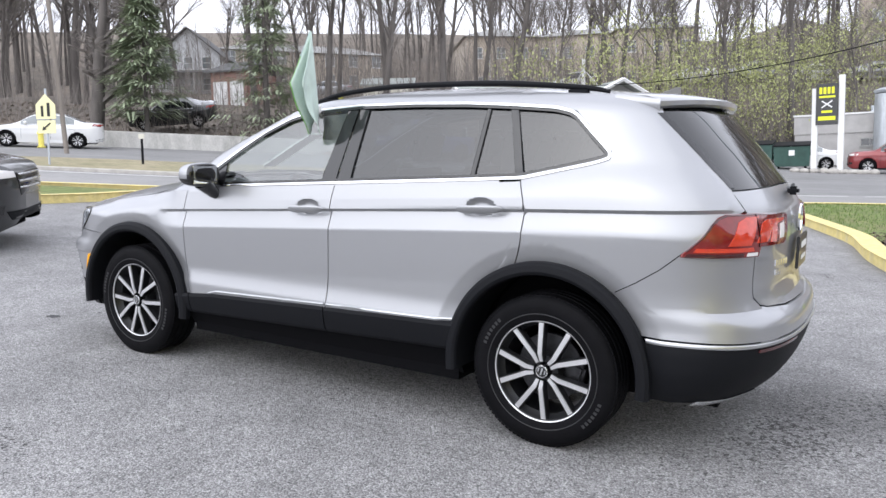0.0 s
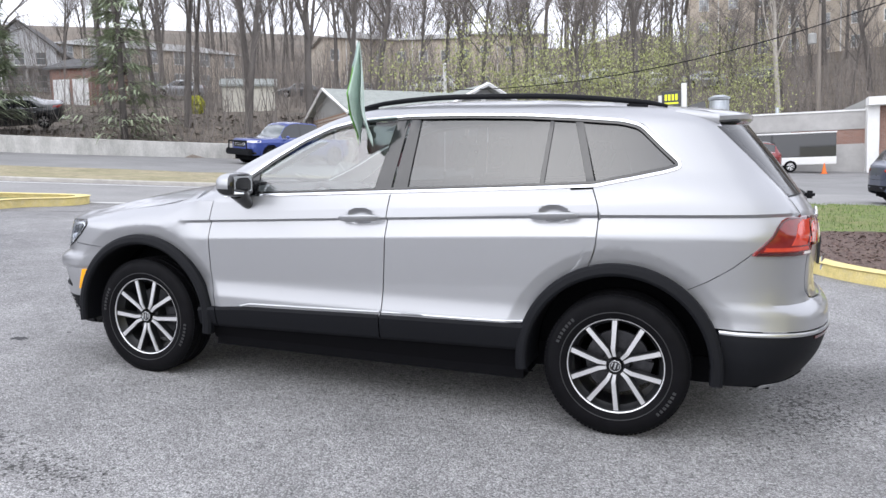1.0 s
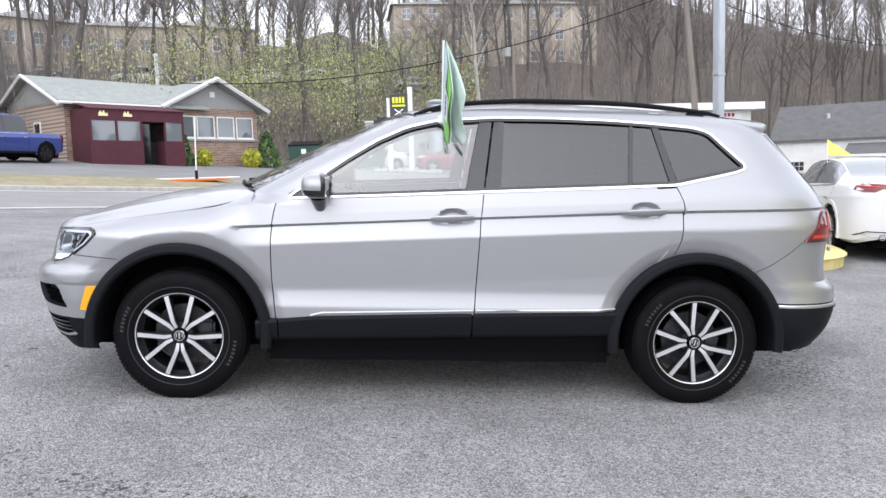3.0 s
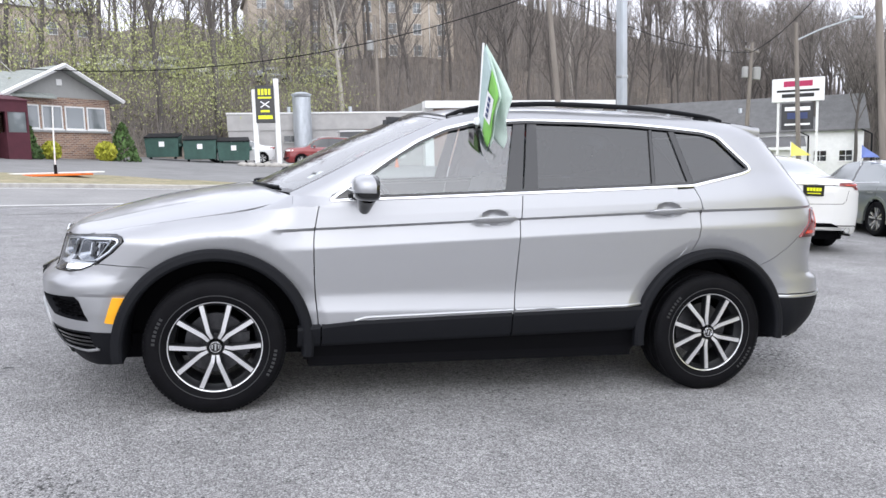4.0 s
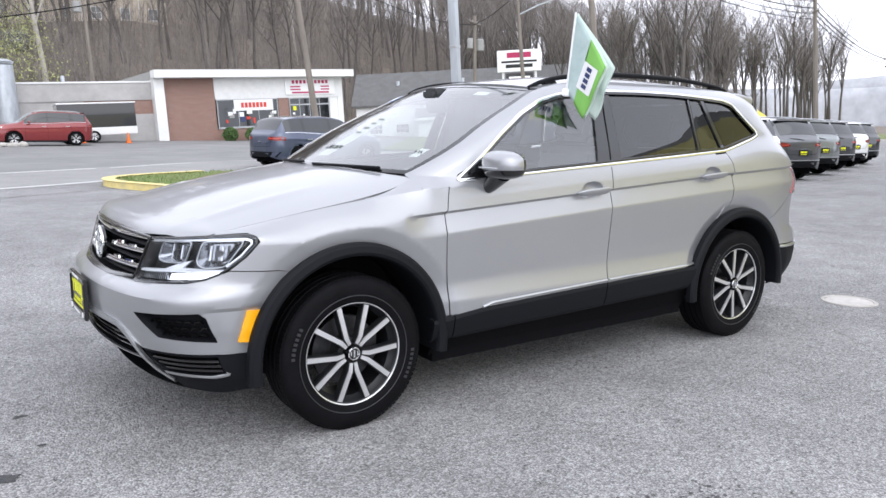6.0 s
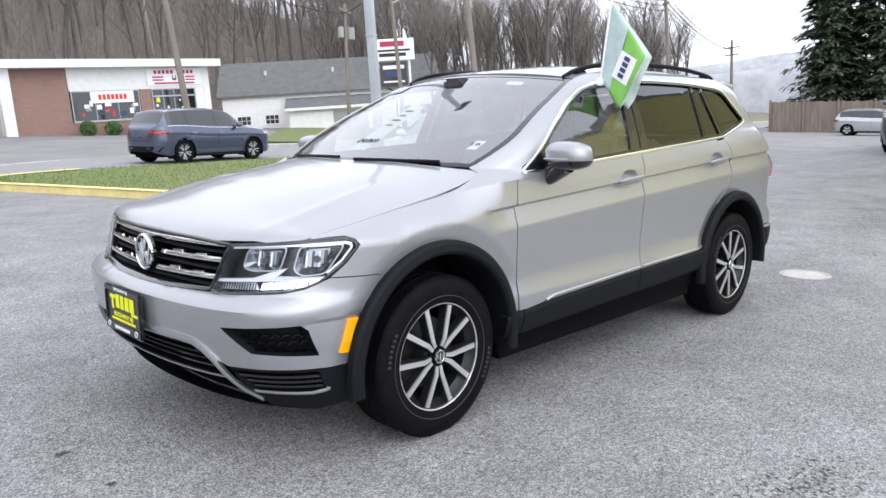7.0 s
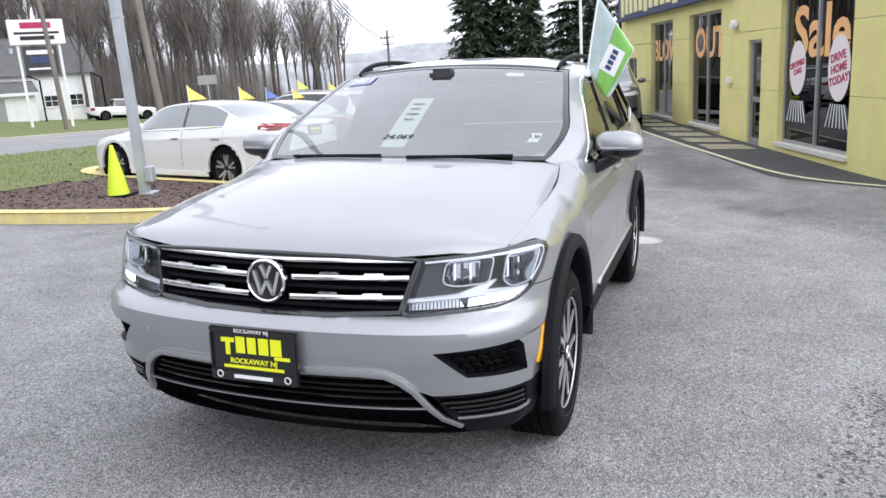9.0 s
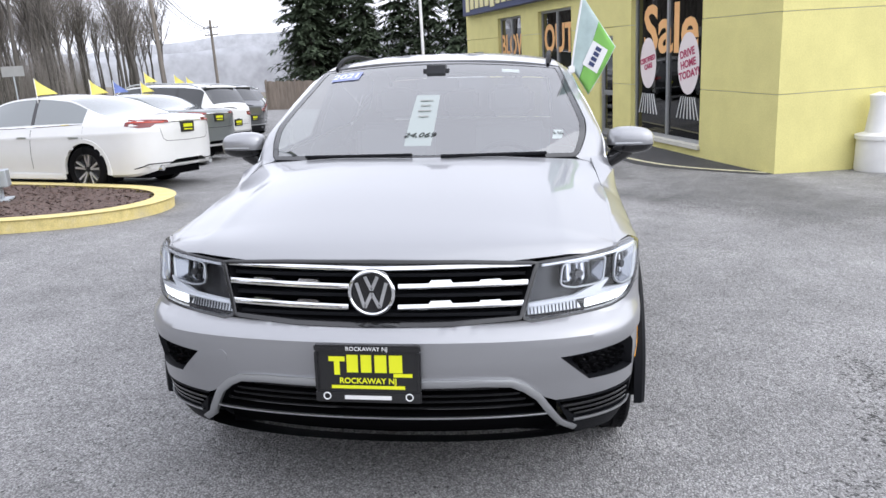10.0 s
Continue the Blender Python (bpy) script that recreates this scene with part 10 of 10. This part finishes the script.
def bare_tree(seed, h, spread_w, twigs, bark=None, fork=0.42, thick=1.0):
    """A leafless tree: tapered trunk with limbs, and fine twigs in a second mesh. Returns the two meshes."""
    r = random.Random(seed)
    trunk, fine = Geo(), Geo()

    def grow(p, d, length, rad, level):
        if level == 3:
            # the finest twigs: slim tapered blades
            a = Vector((r.uniform(-1, 1), r.uniform(-1, 1), r.uniform(-1, 1)))
            w = d.cross(a).normalized() * max(rad, 0.011)
            m = p + d * length * 0.5 + a * length * 0.06
            fine.add([p - w, p + w, m + w * 0.7, p + d * length + a * length * 0.02, m - w * 0.7], [(0, 1, 2, 4), (4, 2, 3)])
            return
        pts, rads = [p.copy()], [rad]
        n = 4 if level < 2 else 2
        dd = d.copy()
        for i in range(n):
            dd = (dd + Vector((r.uniform(-1, 1), r.uniform(-1, 1), r.uniform(-0.2, 0.5))) * (0.10 + 0.06 * level)).normalized()
            pts.append(pts[-1] + dd * (length / n))
            rads.append(rad * (1 - 0.62 * (i + 1) / n))
        (trunk if level < 2 else fine).tube(pts, rads, 7 if level == 0 else (5 if level == 1 else 3), cap=False)
        count = (10, 8, twigs * 3 + 2)[level]
        for k in range(count):
            t = (fork + (1 - fork) * (k + r.random()) / count) if level == 0 else (0.25 + 0.75 * (k + r.random()) / count)
            i = min(n - 1, int(t * n))
            q = pts[i].lerp(pts[i + 1], t * n - i)
            a = r.uniform(0, 2 * math.pi)
            side_v = Vector((math.cos(a), math.sin(a), 0))
            up_w = (0.75, 0.5, 0.3)[level]
            nd = (side_v * spread_w + Vector((0, 0, up_w)) + dd * 0.35).normalized()
            grow(q, nd, length * (0.46, 0.5, 0.5)[level] * r.uniform(0.7, 1.15), max(0.013, rads[i] * (0.42, 0.5, 0.5)[level]), level + 1)
    grow(Vector((0, 0, -0.3)), Vector((0, 0, 1)), h * 0.82, h * 0.0155 * thick, 0)
    out = []
    for nm, g, mt in (("trunk", trunk, bark or BARK), ("twig_crown", fine, TWIGS)):
        ob = part(nm, g.get(), mt, smooth=60)
        out.append((nm, ob.data))
        bpy.data.objects.remove(ob)
    return out


BARE = [bare_tree(s, h, w, t) for s, h, w, t in ((1, 13, 0.75, 4), (2, 15, 0.65, 4), (3, 12, 0.9, 4), (4, 16, 0.6, 4), (5, 11, 0.8, 5))]
SLIM = [bare_tree(s, h, 0.5, 2, fork=0.5) for s, h in ((11, 15), (12, 17), (13, 14))]
PALE_TREE = bare_tree(21, 13, 0.6, 3, bark=PALE_BARK)
OAK = bare_tree(31, 10.5, 1.5, 7, fork=0.2, thick=2.3)


def leaf_cloud(seed, tops, count, size, spread_r):
    """Small leaf or bud faces scattered in clumps round given centres."""
    r = random.Random(seed)
    g = Geo()
    for _ in range(count):
        c = Vector(r.choice(tops))
        d = Vector((r.gauss(0, 1), r.gauss(0, 1), r.gauss(0, 0.8))) * spread_r
        p = c + d
        m = Matrix.Translation(p) @ Euler((r.uniform(0, 6), r.uniform(0, 6), r.uniform(0, 6))).to_matrix().to_4x4()
        s = size * r.uniform(0.6, 1.4)
        g.add([m @ Vector(q) for q in ((-s, -s * 0.5, 0), (s, -s * 0.5, 0), (s * 0.8, s * 0.5, 0), (-s * 0.8, s * 0.6, 0))], [(0, 1, 2, 3)])
    return g


def plant(meshes, x, y, scale, label, group="bare trees on the hillside", name="bare_tree", category="tree", up=0.0):
    t = root(name, upright(x, y, tree_rng.uniform(0, 360), up) @ Matrix.Scale(scale, 4), label, category, group)
    for nm, me in meshes:
        o = new(nm, me)
        o.parent = t
    return t


def conifer(seed, h, w, mat, bare=0.12, density=1.0, droop=0.35, spray=1.0):
    """A conifer: trunk, and a crown of drooping sprays in tiers with gaps."""
    r = random.Random(seed)
    trunk = Geo().tube([(0, 0, -0.3), (0, 0, h * 0.5), (0, 0, h * 0.98)], [h * 0.018, h * 0.011, 0.01], 8)
    crown = Geo()
    tiers = int(h * 4.2 * density)
    for i in range(tiers):
        t = bare + (1 - bare) * (i + r.random() * 0.8) / tiers
        z = h * t
        reach = w * (1 - t) ** 0.75 * r.uniform(0.6, 1.15) + 0.15
        for k in range(r.randint(4, 6)):
            a = r.uniform(0, 6.283)
            d = Vector((math.cos(a), math.sin(a), 0))
            s = Vector((-d.y, d.x, 0))
            trunk.tube([Vector((0, 0, z)), Vector((0, 0, z)) + d * reach * 0.85 + Vector((0, 0, -droop * reach * 0.35))], [0.02, 0.006], 3, cap=False)
            for j in range(int(26 * density) + 8):
                u = 0.2 + 0.8 * r.random()
                p = Vector((0, 0, z)) + d * reach * u + Vector((0, 0, -droop * reach * u * u * 0.6)) + s * r.uniform(-0.28, 0.28) * reach * (1.1 - u * 0.6)
                p.z += r.uniform(-0.12, 0.1)
                ln, wd = r.uniform(0.3, 0.75), r.uniform(0.05, 0.11) * spray
                e = (d * r.uniform(0.4, 1) + s * r.uniform(-0.8, 0.8) + Vector((0, 0, r.uniform(-0.6, 0.15)))).normalized()
                f = e.cross(Vector((0, 0, 1))).normalized()
                crown.add([p - f * wd, p + f * wd, p + e * ln + f * wd * 0.3, p + e * ln - f * wd * 0.3], [(0, 1, 2, 3)])
    out = []
    for nm, g, mt in (("trunk", trunk, BARK), ("crown", crown, mat)):
        ob = part(nm, g.get(), mt, smooth=60)
        out.append((nm, ob.data))
        bpy.data.objects.remove(ob)
    return out


SPRUCE = [conifer(1, 13, 4.0, NEEDLES, 0.05, spray=1.5), conifer(2, 11.5, 3.6, NEEDLES, 0.05, spray=1.5)]
PINE = conifer(3, 12.5, 3.3, CEDAR, 0.08, 0.6, 0.05, 0.55)
CEDARS = conifer(4, 7.8, 2.3, CEDAR, 0.2, 0.85, 0.05, 0.6)

# single trees that stand out
plant(OAK, -31.5, 19.5, 1.05, "broad old bare oak with heavy spreading limbs", "", "oak_tree")
plant(CEDARS, -28.9, 20.6, 1.0, "green cedar with a thin dark trunk on the bank", "", "cedar_tree")
plant(PINE, -25.2, 25.0, 0.85, "tall open green pine above the retaining wall", "", "pine_tree")
plant(PINE, -43.0, 44.0, 0.8, "tall open green pine above the retaining wall", "", "pine_tree")
plant(BARE[0], -23.0, 32.0, 1.1, "large bare tree with forked trunk on the bank", "", "bare_tree")
plant(BARE[3], -21.0, 35.5, 1.0, "large bare tree with forked trunk on the bank", "", "bare_tree")
plant(PALE_TREE, 6.5, 66, 1.25, "pale-barked bare tree leaning behind the workshop", "", "bare_tree")
plant(PALE_TREE, 40, 92, 1.1, "pale-barked bare tree on the slope", "", "bare_tree")
for i, (x, y, s) in enumerate(((64, 19.5, 1.05), (61, 18, 0.9), (65, 16, 1.05), (60, 13, 0.85), (66, 11, 1.0), (62, 8, 0.95), (68, 19, 1.1), (58, 5, 0.9), (64, 4, 1.0), (57, 1, 0.9), (63, -1, 1.0), (58, -5, 0.9), (56, -9, 0.9), (63, -8, 1.0))):
    plant(SPRUCE[i % 2], x, y, s * 1.02, "tall dark green spruce in the screen behind the fence", "spruce screen", "spruce_tree")

# the wooded hillside
woods = []
far_woods = []
tries = 0
while len(woods) < 300 and tries < 12000:
    tries += 1
    x = tree_rng.uniform(-62, 125)
    d = 3 + 85 * tree_rng.random() ** 1.05
    y = HILL_FOOT(x) + d
    if x < -8 and (d < 7 or (d < 34 and tree_rng.random() < 0.55)):
        continue
    if any((x - a) ** 2 + (y - b) ** 2 < 8 for a, b in woods):
        continue
    if -50 < x < -14 and 66 < y < 92 and tree_rng.random() < 0.8:
        continue
    woods.append((x, y))
    kind = tree_rng.random()
    pick = tree_rng.choice(SLIM) if kind < 0.55 else tree_rng.choice(BARE)
    if d > 42 or len(woods) - len(far_woods) > 225:
        far_woods.append((pick, upright(x, y, tree_rng.uniform(0, 360)) @ Matrix.Scale(tree_rng.uniform(0.75, 1.15), 4)))
    else:
        plant(pick, x, y, tree_rng.uniform(0.75, 1.15), "leafless grey-brown tree on the wooded hillside")
for _ in range(130):
    a, dist = radians(tree_rng.uniform(26, 52)), tree_rng.uniform(72, 150)
    x, y = -4 + dist * math.cos(a), dist * math.sin(a)
    if y < 40 and x < 85:
        continue
    far_woods.append((tree_rng.choice(SLIM), upright(x, y, tree_rng.uniform(0, 360)) @ Matrix.Scale(tree_rng.uniform(0.75, 1.05), 4)))
# the woods on the second slope, behind the apartments
back_rng = random.Random(77)
for _ in range(66):
    q, u = back_rng.uniform(99, 128), back_rng.uniform(-78, 42)
    far_woods.append((back_rng.choice(SLIM), upright(-0.55 * q + 0.835 * u, 0.835 * q + 0.55 * u, back_rng.uniform(0, 360)) @ Matrix.Scale(back_rng.uniform(0.8, 1.15), 4)))
for slot, nm, mt, lab in ((0, "far_trunks", BARK, "grey trunks of the far woods up the hillside"), (1, "far_twigs", TWIGS, "hazy bare crowns of the far woods up the hillside")):
    co, loops, sizes, base = [], [], [], 0
    for pick, m in far_woods:
        me = pick[slot][1]
        v = np.empty(len(me.vertices) * 3, np.float32)
        me.vertices.foreach_get("co", v)
        mm = np.array(m)
        co.append(v.reshape(-1, 3) @ mm[:3, :3].T + mm[:3, 3])
        lv = np.empty(len(me.loops), np.int32)
        me.loops.foreach_get("vertex_index", lv)
        loops.append(lv + base)
        lt = np.empty(len(me.polygons), np.int32)
        me.polygons.foreach_get("loop_total", lt)
        sizes.append(lt)
        base += len(me.vertices)
    co, loops, sizes = np.concatenate(co), np.concatenate(loops), np.concatenate(sizes)
    me = bpy.data.meshes.new(nm)
    me.vertices.add(len(co))
    me.vertices.foreach_set("co", co.ravel().astype(np.float32))
    me.loops.add(len(loops))
    me.loops.foreach_set("vertex_index", loops.astype(np.int32))
    me.polygons.add(len(sizes))
    me.polygons.foreach_set("loop_start", np.concatenate([[0], np.cumsum(sizes)[:-1]]).astype(np.int32))
    me.update(calc_edges=True)
    me.materials.append(mt)
    tagged(new(nm, me), lab, "woods", kind="stuff")
# trees behind the houses at the bend
for _ in range(60):
    x = tree_rng.uniform(-115, -44)
    y = tree_rng.uniform(0.28, 0.72) * -x + tree_rng.uniform(-4, 8)
    if (x + 66) ** 2 + (y - 50) ** 2 < 120:
        continue
    plant(tree_rng.choice(BARE + SLIM), x, y, tree_rng.uniform(0.95, 1.35), "leafless grey-brown tree behind the houses", "bare trees behind the houses")
# trees along the road to the far end
for x, y, s in ((70, 47, 0.9), (74, 50, 1.0), (79, 48, 0.95), (84, 53, 1.0), (90, 50, 0.95), (95, 56, 1.0), (66, 52, 1.0), (102, 55, 0.9), (88, 58, 1.1), (60, 56, 1.0), (62, 62, 1.1), (108, 60, 1.0), (56, 66, 1.0), (72, 58, 1.05), (80, 60, 1.1), (98, 62, 1.05)):
    plant(tree_rng.choice(SLIM), x, y, s * 0.8, "leafless tree along the far road", "bare trees along the road")
# brush, and spring buds on part of the slope
brush = Geo()
for n_b in range(7600):
    x = tree_rng.uniform(-60, 100) if n_b < 5200 else tree_rng.uniform(55, 125)
    y = HILL_FOOT(x) + 2 + 62 * tree_rng.random() ** 1.2 if n_b < 5200 else 0.56 * x + 6 + 34 * tree_rng.random()
    if x < -8 and y - HILL_FOOT(x) < 26 and tree_rng.random() < 0.6:
        continue
    b = spot(x, y, -0.1)
    l = tree_rng.uniform(3.0, 7.5)
    lean = Vector((tree_rng.uniform(-0.16, 0.16), tree_rng.uniform(-0.16, 0.16), 1))
    e = b + lean * l
    w = Vector((0.028, 0, 0))
    brush.add([b - w, b + w, b.lerp(e, 0.5) + w * 0.7, e, b.lerp(e, 0.5) - w * 0.7], [(0, 1, 2, 4), (4, 2, 3)])
    for k in range(11):
        f = b.lerp(e, tree_rng.uniform(0.25, 0.95))
        a, ln = tree_rng.uniform(0, 6.28), l * tree_rng.uniform(0.12, 0.3)
        g = f + Vector((math.cos(a) * ln * 0.7, math.sin(a) * ln * 0.7, ln))
        brush.add([f - w * 0.5, f + w * 0.5, g], [(0, 1, 2)])
for _ in range(9000):
    x = tree_rng.uniform(-60, 120)
    y = HILL_FOOT(x) + 0.5 + 60 * tree_rng.random() ** 1.7
    if x < -8 and 3 < y - HILL_FOOT(x) < 30 and tree_rng.random() < 0.5:
        continue
    b = spot(x, y, -0.1)
    for k in range(3):
        a, l = tree_rng.uniform(0, 6.28), tree_rng.uniform(0.8, 3.2)
        e = b + Vector((math.cos(a) * l * 0.35, math.sin(a) * l * 0.35, l))
        mid = b.lerp(e, 0.5) + Vector((tree_rng.uniform(-0.15, 0.15), tree_rng.uniform(-0.15, 0.15), 0))
        w = 0.018
        brush.add([b + Vector((-w, 0, 0)), b + Vector((w, 0, 0)), mid + Vector((w * 0.7, 0, 0)), e, mid + Vector((-w * 0.7, 0, 0))], [(0, 1, 2, 4), (4, 2, 3)])
tagged(part("undergrowth", brush.get(), TWIGS, smooth=0), "tangled leafless undergrowth over the hillside", "undergrowth", kind="stuff")
bud_centres = []
for _ in range(150):
    x = tree_rng.uniform(-17, 6)
    y = HILL_FOOT(x) + tree_rng.uniform(0.5, 14)
    bud_centres.append(tuple(spot(x, y) + Vector((0, 0, tree_rng.uniform(1.0, 7.5)))))
tagged(part("budding_leaves", leaf_cloud(9, bud_centres, 22000, 0.065, 1.1).get(), BUDS, smooth=0), "fresh yellow-green spring buds on slope shrubs", "foliage", kind="stuff")
litter = Geo()
for _ in range(7000):
    x = tree_rng.uniform(-60, 10)
    y = HILL_FOOT(x) + 1.0 + 14 * tree_rng.random()
    p = spot(x, y, 0.02)
    m = Matrix.Translation(p) @ Euler((tree_rng.uniform(-0.5, 0.5), tree_rng.uniform(-0.5, 0.5), tree_rng.uniform(0, 6))).to_matrix().to_4x4()
    s = tree_rng.uniform(0.05, 0.14)
    litter.add([m @ Vector(q) for q in ((-s, -s * 0.6, 0), (s, -s * 0.5, 0.02), (s, s * 0.6, 0), (-s, s * 0.5, 0.03))], [(0, 1, 2, 3)])
tagged(part("fallen_leaves", litter.get(), LEAF_LITTER, smooth=0), "brown fallen leaves on the banks", "leaf litter", kind="stuff")

# distant hills, their haze painted into the pale colour
for dist, h, lab in ((620, 20, "distant wooded ridge tinted pale for haze"), (420, 9, "nearer wooded rise tinted pale for haze")):
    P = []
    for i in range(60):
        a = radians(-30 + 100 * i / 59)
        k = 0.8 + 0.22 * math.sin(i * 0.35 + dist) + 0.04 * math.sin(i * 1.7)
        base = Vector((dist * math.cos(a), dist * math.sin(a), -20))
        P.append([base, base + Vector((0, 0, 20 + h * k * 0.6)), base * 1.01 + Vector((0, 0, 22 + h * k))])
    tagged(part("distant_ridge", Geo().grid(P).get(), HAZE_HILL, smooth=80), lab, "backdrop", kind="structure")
